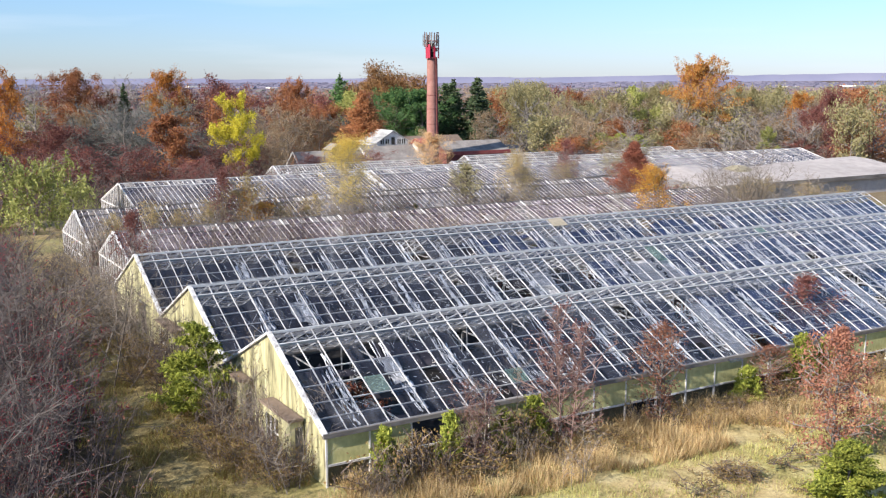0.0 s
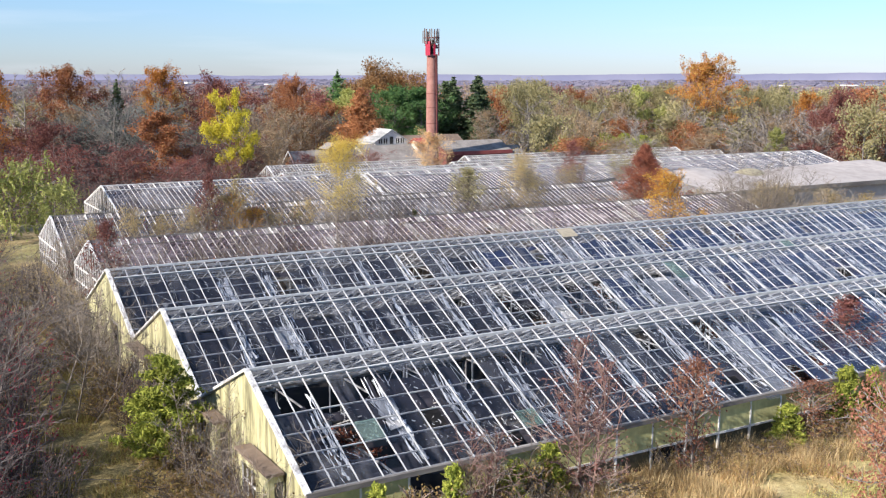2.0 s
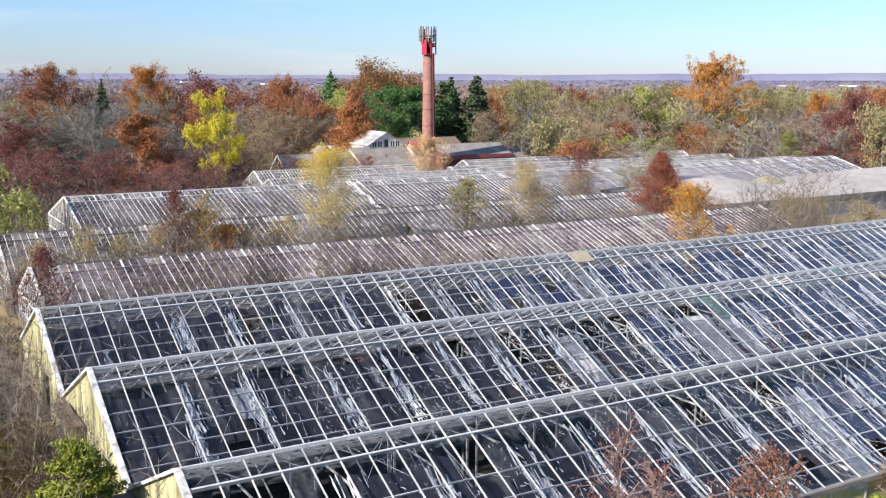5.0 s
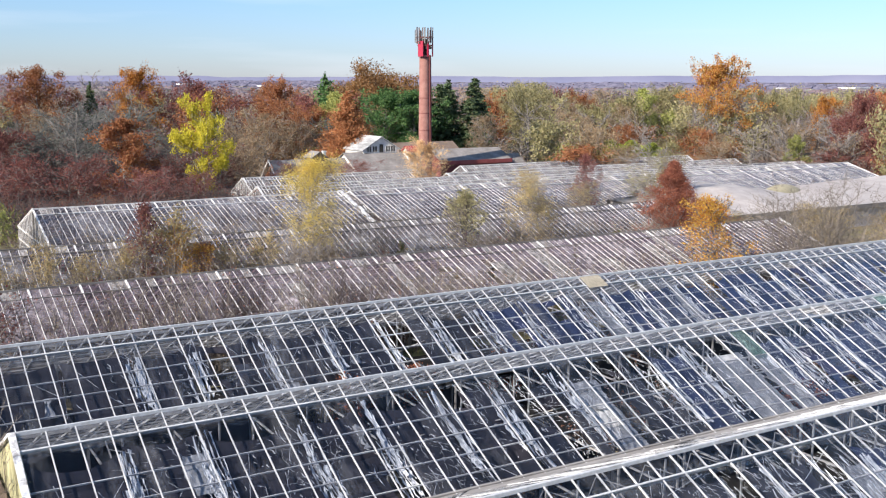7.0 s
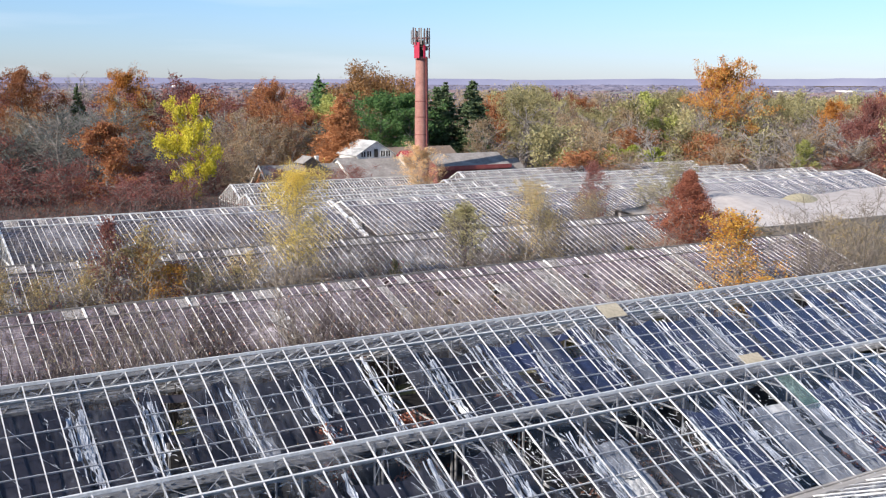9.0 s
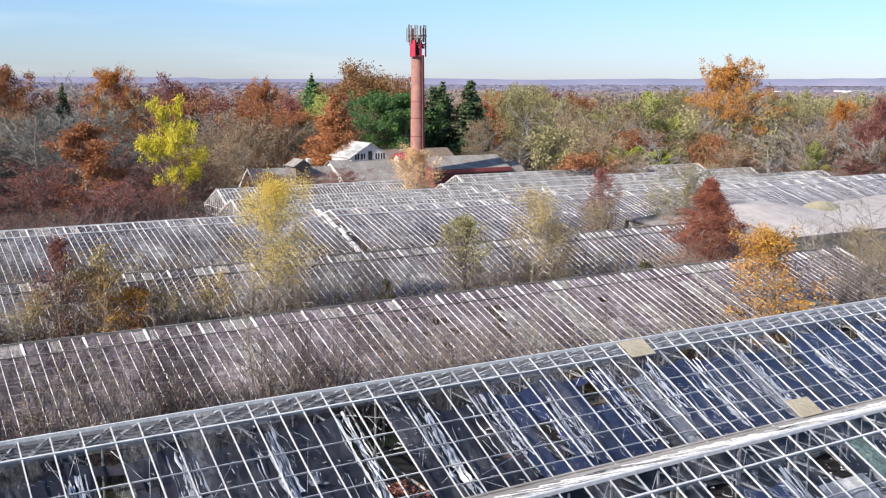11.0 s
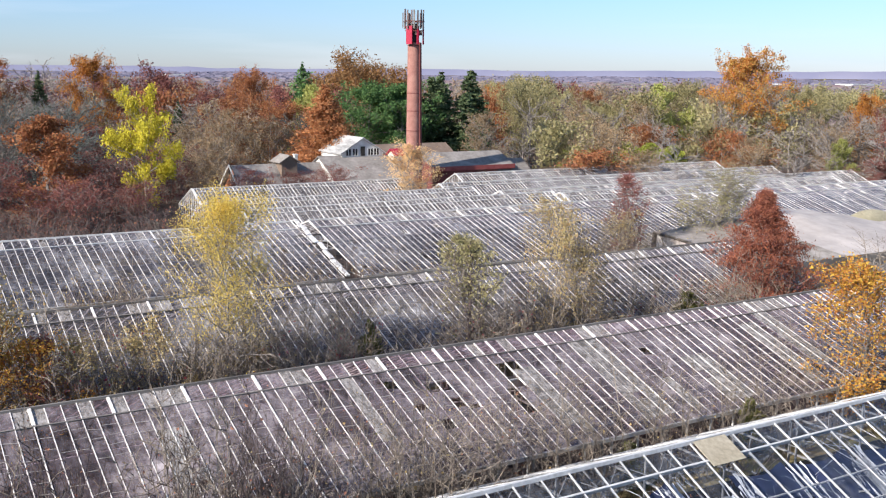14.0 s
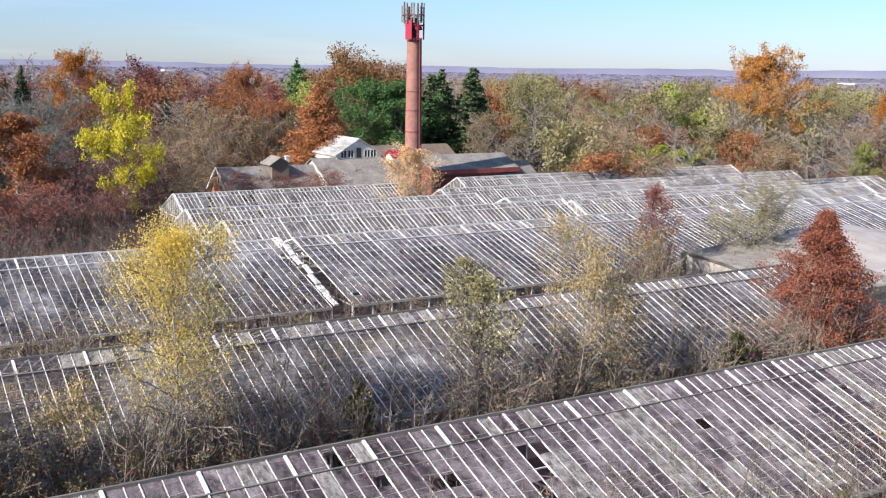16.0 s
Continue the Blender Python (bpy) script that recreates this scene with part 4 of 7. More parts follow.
# ---- trees ----
def leaf_quads(b, centres, size, rng, aspect=1.4, lay=0.0, down=0.0, single=False):
    """Small folded leaf clumps at the centres; lay flattens them, down hangs them; single: plain three-cornered ones for far crowns."""
    for c in centres:
        s = size * rng.uniform(0.6, 1.4)
        d = Vector((rng.gauss(0, 1), rng.gauss(0, 1), rng.gauss(0, 1) * (1 - lay) - down))
        if d.length < 1e-3:
            d = Vector((0, 0, -1))
        d.normalize()
        e = d.cross(Vector((rng.gauss(0, 1), rng.gauss(0, 1), rng.gauss(0, 1))))
        e = e.normalized() if e.length > 1e-3 else Vector((1, 0, 0))
        n = d.cross(e) * (s * 0.25)
        c = Vector(c)
        if single:
            b.add([c - d * s * aspect * 0.5 - e * s * 0.45, c - d * s * aspect * 0.3 + e * s * 0.5, c + d * s * aspect * 0.6], [(0, 1, 2)])
            continue
        b.add([c - d * s * aspect * 0.5, c + e * s * 0.5 + n, c + d * s * aspect * 0.5, c - e * s * 0.5 + n], [(0, 1, 2), (0, 2, 3)])


def spike(b, p, q, r):
    p, q = Vector(p), Vector(q)
    d = (q - p)
    s = d.cross(Vector((0.3, 0.2, 0.9)))
    s = s.normalized() * r if s.length > 1e-4 else Vector((r, 0, 0))
    u = s.cross(d).normalized() * r
    b.add([p + s, p - s * 0.5 + u * 0.87, p - s * 0.5 - u * 0.87, q], [(0, 1, 3), (1, 2, 3), (2, 0, 3)])


def profile(shape, u):
    if shape == "round":
        return max(0.12, math.sqrt(max(0.0, 1 - (1.75 * u - 0.75) ** 2)))
    if shape == "cone":
        return max(0.05, 1.02 - u)
    if shape == "egg":
        return max(0.1, math.sin(math.pi * min(1, u * 0.86 + 0.14)) ** 0.8)
    return max(0.15, 0.35 + 0.65 * u) * (1 if u < 0.8 else (1 - u) * 5 * 0.7 + 0.3)      # vase


def grow(rng, h, w, clear, shape, limbs, subs, twigs, lift=0.5, thick=1.0, stems=1, droop=0.0, wander=0.25, gaps=0.0, fine=0.014):
    """A trunk (or several stems) with limbs, branches and twigs. Returns the wood and the places of the leaves."""
    wood, twigged, tips = Build(), Build(), []
    for st in range(stems):
        off = Vector((rng.gauss(0, 0.05), rng.gauss(0, 0.05), 0)) * h * (1 if stems > 1 else 0)
        lean = Vector((rng.gauss(0, 1), rng.gauss(0, 1), 0)) * (0.16 * w / max(1, 1) if stems > 1 else 0.015 * h)
        pts, r0 = [], h * 0.016 * thick / math.sqrt(stems)
        hs = h * (1 if st == 0 else rng.uniform(0.7, 0.95))
        for i in range(8):
            u = i / 7
            pts.append(off + lean * u + Vector((rng.gauss(0, 0.008 * h), rng.gauss(0, 0.008 * h), 0)) * u + Vector((0, 0, hs * 0.96 * u - (0.25 if i == 0 else 0))))
        (wood if st == 0 else twigged).tube(pts, [r0 * (1.25 if i == 0 else 1) * (1 - 0.9 * i / 7) for i in range(8)], 7 if stems == 1 else 5)
        lopped = rng.uniform(0, 2 * math.pi)
        for k in range(max(2, limbs // stems)):
            u = (k + rng.random()) / max(2, limbs // stems)
            hz = clear + (1 - clear) * u * 0.98
            f = hz * 7 / 1.0
            i = min(6, int(f))
            p = Vector(pts[i]).lerp(Vector(pts[i + 1]), f - i)
            ang = k * 2.4 + rng.gauss(0, 0.5)
            if gaps and abs(math.sin((ang - lopped) / 2)) < gaps * rng.random() * 1.6:
                continue
            reach = 0.66 * w * profile(shape, u) * rng.uniform(0.7, 1.15)
            up = lift * (0.35 + 0.9 * u) + rng.gauss(0, 0.12)
            d = Vector((math.cos(ang), math.sin(ang), up)).normalized()
            rr = max(0.012, r0 * (1 - 0.88 * hz) * 0.5)
            b1, q = [p], p
            for s in range(4):
                d = (d + Vector((rng.gauss(0, wander), rng.gauss(0, wander), rng.gauss(0, wander * 0.6) + 0.06 - droop * 0.3 * s))).normalized()
                q = q + d * reach / 4
                b1.append(q)
            (wood if stems == 1 and h > 8 else twigged).tube(b1, [max(fine * 1.6, rr * (1 - 0.2 * s)) for s in range(5)], 4 if h > 8 else 3, cap=False)
            for j in range(subs):
                v = (j + rng.random()) / subs * 3.9
                i2 = min(3, int(v))
                p2 = b1[i2].lerp(b1[i2 + 1], v - i2)
                d2 = (b1[i2 + 1] - b1[i2]).normalized() + Vector((rng.gauss(0, 0.7), rng.gauss(0, 0.7), rng.gauss(0.1, 0.5)))
                d2 = d2.normalized()
                l2 = reach * rng.uniform(0.25, 0.5) * (1.1 - 0.15 * i2)
                m2 = p2 + d2 * l2 * 0.5
                e2 = m2 + (d2 + Vector((rng.gauss(0, 0.3), rng.gauss(0, 0.3), rng.gauss(0.1, 0.25) - droop))).normalized() * l2 * 0.5
                spike(twigged, p2, m2 + (m2 - p2) * 0.3, max(fine * 1.5, rr * 0.45))
                spike(twigged, m2, e2, max(fine * 1.2, rr * 0.3))
                tips += [m2, e2]
                for _ in range(twigs):
                    p3 = p2.lerp(m2, rng.random()) if rng.random() < 0.4 else m2.lerp(e2, rng.random())
                    d3 = (d2 + Vector((rng.gauss(0, 0.8), rng.gauss(0, 0.8), rng.gauss(0.15, 0.6) - droop))).normalized()
                    q3 = p3 + d3 * l2 * rng.uniform(0.3, 0.7)
                    spike(twigged, p3, q3, max(fine, rr * 0.16))
                    tips.append(q3)
    # bring the grown tree to its height and spread
    hi = max(q[2] for q in tips)
    out = sorted(math.hypot(q[0], q[1]) for q in tips)[int(len(tips) * 0.93)]
    fh, fw = h / hi, 0.5 * w / out
    for b in (wood, twigged):
        b.v = [(p[0] * fw, p[1] * fw, p[2] * fh) for p in b.v]
    tips = [(q[0] * fw, q[1] * fw, q[2] * fh) for q in tips]
    return wood, twigged, tips


def scatter(rng, tips, n, spread):
    out = []
    for _ in range(n):
        t = rng.choice(tips)
        out.append((t[0] + rng.gauss(0, spread), t[1] + rng.gauss(0, spread), t[2] + rng.gauss(0, spread * 0.8)))
    return out


def whip_stems(rng, h, w, stems, twigs, fork=2, lean=0.5):
    """Thin upright stems from one foot, each with slender twigs: the first stem, all the rest, and the tips."""
    wood, twigged, tips = Build(), Build(), []
    for k in range(stems):
        a, rr = rng.uniform(0, 6.28), 0.5 * w * math.sqrt(rng.random())
        p = Vector((math.cos(a) * rr * 0.6, math.sin(a) * rr * 0.6, -0.1))
        hs = h * rng.uniform(0.5, 1.0)
        top = p + Vector((math.cos(a) * rr * lean + rng.gauss(0, 0.11 * h), math.sin(a) * rr * lean + rng.gauss(0, 0.11 * h), hs))
        mid = p.lerp(top, 0.5) + Vector((rng.gauss(0, 0.055 * h), rng.gauss(0, 0.055 * h), 0))
        r0 = 0.0042 * hs + 0.008
        (twigged if k else wood).tube([p, mid, top], [r0, r0 * 0.7, 0.005], 3, cap=False)
        for _ in range(twigs):
            u = rng.uniform(0.22, 0.98)
            q = p.lerp(mid, u * 2) if u < 0.5 else mid.lerp(top, u * 2 - 1)
            b = rng.uniform(0, 6.28)
            l = hs * rng.uniform(0.1, 0.36) * (1.25 - 0.6 * u)
            d = Vector((math.cos(b), math.sin(b), rng.uniform(0.2, 1.3))).normalized()
            e = q + d * l
            spike(twigged, q, e, 0.013)
            tips += [e, q.lerp(e, 0.6)]
            for _ in range(fork):
                f = q.lerp(e, rng.uniform(0.3, 0.9))
                g = f + (d + Vector((rng.gauss(0, 0.6), rng.gauss(0, 0.6), rng.gauss(0.2, 0.4)))).normalized() * l * rng.uniform(0.3, 0.7)
                spike(twigged, f, g, 0.010)
                tips.append(g)
    return wood, twigged, tips


def whips(seed, name, label, h, w, stems, twigs, bark, leaf=None, n=0, size=0.07, category="shrub", group="brush", fork=2):
    rng = random.Random(seed)
    wood, twigged, tips = whip_stems(rng, h, w, stems, twigs, fork)
    leaves = None
    if leaf:
        leaves = Build()
        leaf_quads(leaves, scatter(rng, tips, n, 0.08), size, rng)
    return tree_thing(name, label, category, group, wood, leaves, bark, leaf, twigged)


def thicket(seed, name, label, places, bark, leaf=None, n=0, size=0.07, stems=13, twigs=7):
    """Brush too dense to count: clumps of thin stems at the places (x, y, height, width), in one sheet, and its leaves in another."""
    rng = random.Random(seed)
    kinds = []
    for _ in range(4):
        wood, twigged, tips = whip_stems(rng, 3.0, 3.0, stems, twigs)
        wood.add(twigged.v, twigged.f)
        kinds.append((wood, tips))
    stuff, leaves = Build(), Build()
    for x, y, h, w in places:
        k, tips = rng.choice(kinds)
        m = Matrix.Translation((x, y, lie(x, y))) @ Matrix.Rotation(rng.uniform(0, 6.28), 4, "Z") @ Matrix.Diagonal((w / 3, w / 3, h / 3, 1))
        stuff.add([m @ Vector(p) for p in k.v], k.f)
        if leaf and n:
            leaf_quads(leaves, [m @ Vector(rng.choice(tips)) + Vector((rng.gauss(0, 0.07), rng.gauss(0, 0.07), rng.gauss(0, 0.07))) for _ in range(int(n * rng.uniform(0.2, 1.6)))], size, rng)
    solid(name, stuff, bark, label, "brush", kind="stuff")
    if leaves.f:
        solid("brush_leaves", leaves, leaf, "last " + {"pale": "yellow-tan", "crimson": "crimson", "russet": "russet", "dry": "dry brown", "maroon": "dull maroon"}[leaf] + " leaves on thin brush", "leaves", kind="stuff")


def tree_thing(name, label, category, group, wood, leaves, bark, leaf, twigged=None):
    top = thing(name, label, category, group)
    part("trunk", wood, bark, top)
    if twigged is not None:
        part("twig_growth", twigged, bark, top, kind="stuff")
    if leaves is not None:
        part("crown", leaves, leaf, top)
    return top


def broadleaf(seed, name, label, h, w, clear, shape, leaf, bark="bark", limbs=22, subs=5, twigs=3, n=3000, size=0.42, spread=0.31, lift=0.5, group="trees of the wood", keep=1.0, category="tree", top_heavy=0.0, single=False, **kw):
    rng = random.Random(seed)
    wood, twigged, tips = grow(rng, h, w, clear, shape, limbs, subs, twigs, lift, **kw)
    leaves = None
    if leaf:
        leaves = Build()
        if keep < 1:
            c = [t for t in tips if noise.noise((t[0] * 0.35 + seed, t[1] * 0.35, t[2] * 0.35)) > (0.5 - keep) * 0.6]
            tips = c or tips
        if top_heavy:
            tips = [q for q in tips if q[2] > top_heavy * h or rng.random() < 0.16]
        leaf_quads(leaves, scatter(rng, tips, n, spread), size, rng, single=single)
    return tree_thing(name, label, category, group, wood, leaves, bark, leaf, twigged)


def conifer(seed, name, label, h, w, leaf, density=1.0, droop=0.25, clear=0.06, loose=0.1, group="trees of the wood", size=0.4, whorl=0.028, even=0.6):
    rng = random.Random(seed)
    wood, leaves = Build(), Build()
    wood.tube([(0, 0, -0.2), (0, 0, h * 0.5), (0, 0, h)], [h * 0.016, h * 0.01, 0.02], 6)
    z = clear * h
    while z < h * 0.99:
        u = z / h
        for k in range(rng.randint(5, 7)):
            a = rng.uniform(0, 2 * math.pi)
            reach = 0.62 * w * (1 - u) ** 0.8 * rng.uniform(even, 1.15) + 0.2
            d = Vector((math.cos(a), math.sin(a), 0.25 - droop * (1 - u) * 1.6))
            e = Vector((0, 0, z)) + d * reach
            spike(wood, (0, 0, z), e, 0.035)
            m = max(3, int(reach * 7 * density))
            cs = []
            for j in range(m):
                t = (j + rng.random()) / m
                cs.append(Vector((0, 0, z)).lerp(e, t) + Vector((rng.gauss(0, 0.16 * reach * 0.5), rng.gauss(0, 0.16 * reach * 0.5), rng.gauss(0, loose) - 0.06)))
            leaf_quads(leaves, cs, size, rng, 1.7, 0.5, 0.35, True)
        z += h * whorl * rng.uniform(0.7, 1.3)
    return tree_thing(name, label, "tree", group, wood, leaves, "bark", leaf)


def juniper(seed, label, h, w, leaf="juniper", n=2400, size=0.16, name="juniper", group="young evergreens"):
    rng = random.Random(seed)
    wood, leaves, cs = Build(), Build(), []
    wood.tube([(0, 0, -0.2), (0.03, 0, h * 0.5), (0, 0, h * 0.92)], [h * 0.02, h * 0.012, 0.01], 6)
    for k in range(64):
        u = rng.random() ** 0.8
        a = rng.uniform(0, 2 * math.pi)
        reach = 0.5 * w * (1 - u) ** 0.65 * rng.uniform(0.6, 1.2) + 0.1
        p = Vector((0, 0, h * (0.01 + 0.87 * u)))
        q = p + Vector((math.cos(a) * reach, math.sin(a) * reach, reach * rng.uniform(0.05, 0.65)))
        spike(wood, p, q, 0.02)
        for _ in range(n // 64):
            t = rng.random() ** 0.6
            cs.append(p.lerp(q, t) + Vector((rng.gauss(0, 0.045 * w * t + 0.01), rng.gauss(0, 0.045 * w * t + 0.01), rng.gauss(0.05, 0.07))))
    leaf_quads(leaves, cs, size, rng, 2.8, 0.0, -0.6)
    return tree_thing(name, label, {"juniper": "juniper", "young_pine": "pine"}.get(name, "shrub"), group, wood, leaves, "brushbark", leaf)


def willow(seed, label, h, w):
    rng = random.Random(seed)
    wood, twigged, tips = grow(rng, h, w, 0.2, "round", 16, 4, 2, 0.6)
    leaves, cs = Build(), []
    for _ in range(520):
        t = Vector(rng.choice(tips)) + Vector((rng.gauss(0, 0.3), rng.gauss(0, 0.3), rng.gauss(0, 0.4)))
        k = rng.randint(3, 9)
        drift = Vector((rng.gauss(0, 0.09), rng.gauss(0, 0.09), -0.26))
        for _ in range(k):
            t = t + drift + Vector((rng.gauss(0, 0.05), rng.gauss(0, 0.05), 0))
            if t.z > 0.3:
                cs.append(tuple(t))
    leaf_quads(leaves, cs, 0.2, rng, 2.0, 0, 0.8)
    return tree_thing("willow", label, "tree", "trees of the wood", wood, leaves, "bark", "lime", twigged)


PROTO = {}


def kind_of(key, h, w, make):
    PROTO.setdefault(key, []).append([make, h, w, None])


def put(key, x, y, h=None, w=None, rz=None, z=None, tilt=0.0, label=""):
    """Sets a tree of a kind on the ground: the first is the one that was built, the others are copies of it."""
    variants = PROTO[key]
    v = variants[plant.randrange(len(variants))]
    h, w = h or v[1], w or v[2]
    z = lie(x, y) if z is None else z
    m = Matrix.LocRotScale((x, y, z - 0.05), Euler((plant.gauss(0, tilt), plant.gauss(0, tilt), plant.uniform(0, 6.28) if rz is None else rz)), (w / v[2], w / v[2], h / v[1]))
    if v[3] is None:
        v[3] = v[0]()
        v[3].matrix_basis = m
        ob = v[3]
    else:
        ob = copy_thing(v[3], Matrix.LocRotScale(m.translation, m.to_quaternion(), None) @ Matrix.Diagonal((w / v[2], w / v[2], h / v[1], 1)) @ Matrix.Diagonal((1 / v[3].scale[0], 1 / v[3].scale[1], 1 / v[3].scale[2], 1)))
    if len(v) < 5:
        v.append(ob["label"])
    ob["label"] = label or v[4]
    return ob


MAT["brushtan"] = weathered("greyish_tan_stems", [(0.3, (0.13, 0.105, 0.09)), (0.7, (0.34, 0.29, 0.24))], 2.0, 0.95, amount=0.35)
MAT["cypress"] = leafy("cypress_needles", [(0.29, 0.12, 0.055), (0.35, 0.155, 0.07), (0.4, 0.2, 0.09)])
MAT["thicket"] = weathered("grey_thicket_bark", [(0.3, (0.13, 0.11, 0.105)), (0.7, (0.27, 0.235, 0.22))], 2.0, 0.95, amount=0.3)
MAT["goldpale"] = leafy("pale_golden_leaves", [(0.62, 0.44, 0.07), (0.72, 0.58, 0.17), (0.5, 0.33, 0.08)], 0.35, True)
MAT["greytwig"] = weathered("slate_grey_twigs", [(0.3, (0.1, 0.105, 0.095)), (0.7, (0.2, 0.21, 0.19))], 2.0, 0.95, amount=0.3)
MAT["dry"] = leafy("dry_brown_leaves", [(0.2, 0.13, 0.06), (0.3, 0.2, 0.09), (0.24, 0.2, 0.07)])
MAT["amber"] = leafy("golden_orange_leaves", [(0.34, 0.12, 0.035), (0.4, 0.18, 0.045), (0.38, 0.25, 0.07), (0.26, 0.085, 0.04)], 0.35, True)
MAT["pineolive"] = leafy("olive_pine_needles", [(0.07, 0.08, 0.03), (0.12, 0.125, 0.045), (0.17, 0.15, 0.06)])
MAT["palegrey"] = weathered("grey_brown_branches", [(0.3, (0.08, 0.066, 0.06)), (0.7, (0.2, 0.168, 0.155))], 2.0, 0.95, amount=0.3)
MAT["crimson"] = leafy("crimson_leaves", [(0.2, 0.025, 0.045), (0.27, 0.045, 0.06), (0.17, 0.045, 0.04)])
MAT["umber"] = leafy("amber_brown_leaves", [(0.25, 0.12, 0.05), (0.31, 0.165, 0.065), (0.28, 0.18, 0.095)])
MAT["tanorange"] = leafy("orange_tan_leaves", [(0.46, 0.3, 0.15), (0.52, 0.37, 0.2), (0.42, 0.25, 0.12)], 0.35, True)
plant = random.Random(11)
for s in range(2):
    kind_of("orange", 21, 16, lambda s=s: broadleaf(20 + s, "oak_tree", "tall oak with orange and amber autumn leaves", 21, 16, 0.16, "round", "orange", n=17000, size=0.24, spread=0.6, keep=0.85, limbs=28, single=True))
    kind_of("rust", 20, 16, lambda s=s: broadleaf(30 + s, "oak_tree", "broad oak with rust-brown leaves thinning to bare twigs", 20, 16, 0.14, "round", "rust", n=16000, size=0.24, spread=0.55, keep=0.9, limbs=28, single=True))
    kind_of("maroon", 18, 16, lambda s=s: broadleaf(40 + s, "tree", "rounded tree with dull maroon leaves", 18, 16, 0.1, "round", "maroon", n=15000, size=0.23, spread=0.55, limbs=26, single=True))
    kind_of("tan", 13, 12, lambda s=s: broadleaf(50 + s, "tree", "half-bare tree with dry tan leaves", 13, 12, 0.1, "round", "tan", n=7000, size=0.17, spread=0.4, limbs=26, twigs=6, bark="palebark", keep=0.8, fine=0.024, single=True))
    kind_of("olive", 17, 18, lambda s=s: broadleaf(60 + s, "tree", "broad tree with fading olive-yellow leaves", 17, 18, 0.08, "round", "olive", n=18000, size=0.23, spread=0.55, limbs=30, single=True))
    kind_of("bare", 17, 12, lambda s=s: broadleaf(70 + s, "bare_tree", "tall leafless tree with pale grey branches", 17, 12, 0.18, "vase", None, limbs=26, subs=7, twigs=7, bark="palebark", lift=0.8, fine=0.028))
    kind_of("greybare", 15, 17, lambda s=s: broadleaf(80 + s, "bare_tree", "wide leafless tree with dense grey twigs", 15, 17, 0.1, "round", None, limbs=40, subs=9, twigs=11, lift=0.6, fine=0.03, bark="greytwig"))
    kind_of("green", 18, 13, lambda s=s: broadleaf(90 + s, "tree", "full green tree beside the boiler house", 18, 13, 0.05, "egg", "green", n=19000, size=0.25, spread=0.42, limbs=34, single=True))
    kind_of("spruce", 18, 8, lambda s=s: conifer(100 + s, "spruce_tree", "dark green spruce with drooping boughs", 18, 8, "spruce", density=2.6, size=0.36, droop=0.35))
    kind_of("brush", 3.2, 3.0, lambda s=s: whips(110 + s, "shrub", "leafless tan brush of many thin upright stems", 3.2, 3.0, 14, 8, "brushtan"))
    kind_of("brush", 3.2, 3.0, lambda s=s: whips(114 + s, "shrub", "leafless grey-brown brush of many thin stems", 3.2, 3.0, 14, 8, "brushbark"))
    kind_of("sapling", 6, 2.6, lambda s=s: whips(120 + s, "bare_sapling", "thin leafless saplings with pale stems", 6, 2.6, 4, 26, "brushtan", category="sapling", group="saplings", fork=2))
    kind_of("leafbrush", 2.6, 2.6, lambda s=s: whips(124 + s, "shrub", "brush with a few yellow-tan leaves", 2.6, 2.6, 18, 9, "brushbark", "pale", 420, 0.07))
    kind_of("crimson", 2.2, 2.4, lambda s=s: whips(127 + s, "shrub", "thin brush holding crimson leaves", 2.2, 2.4, 18, 8, "thicket", "crimson", 420, 0.06))
    kind_of("tansap", 6.5, 4.5, lambda s=s: broadleaf(130 + s, "sapling", "young tree with a few yellow-tan leaves", 6.5, 4.5, 0.1, "egg", "pale", limbs=30, subs=6, twigs=5, n=3400, size=0.075, spread=0.2, fine=0.010, thick=0.6, bark="brushtan", lift=0.9, stems=2, group="saplings"))
    kind_of("weeds", 1.2, 1.6, lambda s=s: broadleaf(140 + s, "shrub", "low bramble with dry brown leaves", 1.2, 1.6, 0.02, "vase", "dry", limbs=12, subs=3, twigs=3, n=240, size=0.055, spread=0.10, fine=0.007, bark="brushbark", lift=1.0, stems=6, category="shrub", group="brush"))
for s in range(2):
    kind_of("rust_far", 14, 13, lambda s=s: broadleaf(230 + s, "oak_tree", "oak in the wood with thinning rust leaves", 14, 13, 0.08, "round", "rust", n=4200, size=0.36, spread=0.85, limbs=14, subs=4, twigs=2, fine=0.04, single=True))
    kind_of("maroon_far", 14, 13, lambda s=s: broadleaf(240 + s, "tree", "tree in the wood with dull maroon leaves", 14, 13, 0.06, "round", "maroon", n=4200, size=0.36, spread=0.85, limbs=14, subs=4, twigs=2, fine=0.04, single=True))
    kind_of("tan_far", 13, 13, lambda s=s: broadleaf(250 + s, "tree", "half-bare tree in the wood with tan leaves", 13, 13, 0.05, "round", "tan", n=4200, size=0.24, spread=0.85, limbs=16, subs=5, twigs=4, bark="palebark", fine=0.045, single=True))
    kind_of("olive_far", 13, 13, lambda s=s: broadleaf(260 + s, "tree", "tree in the wood with olive-yellow leaves", 13, 13, 0.05, "round", "olive", n=4200, size=0.36, spread=0.85, limbs=14, subs=4, twigs=2, fine=0.04, single=True))
    kind_of("bare_far", 14, 12, lambda s=s: broadleaf(270 + s, "bare_tree", "leafless grey tree in the wood", 14, 12, 0.08, "round", None, limbs=17, subs=5, twigs=6, bark="bark", lift=0.8, fine=0.05))
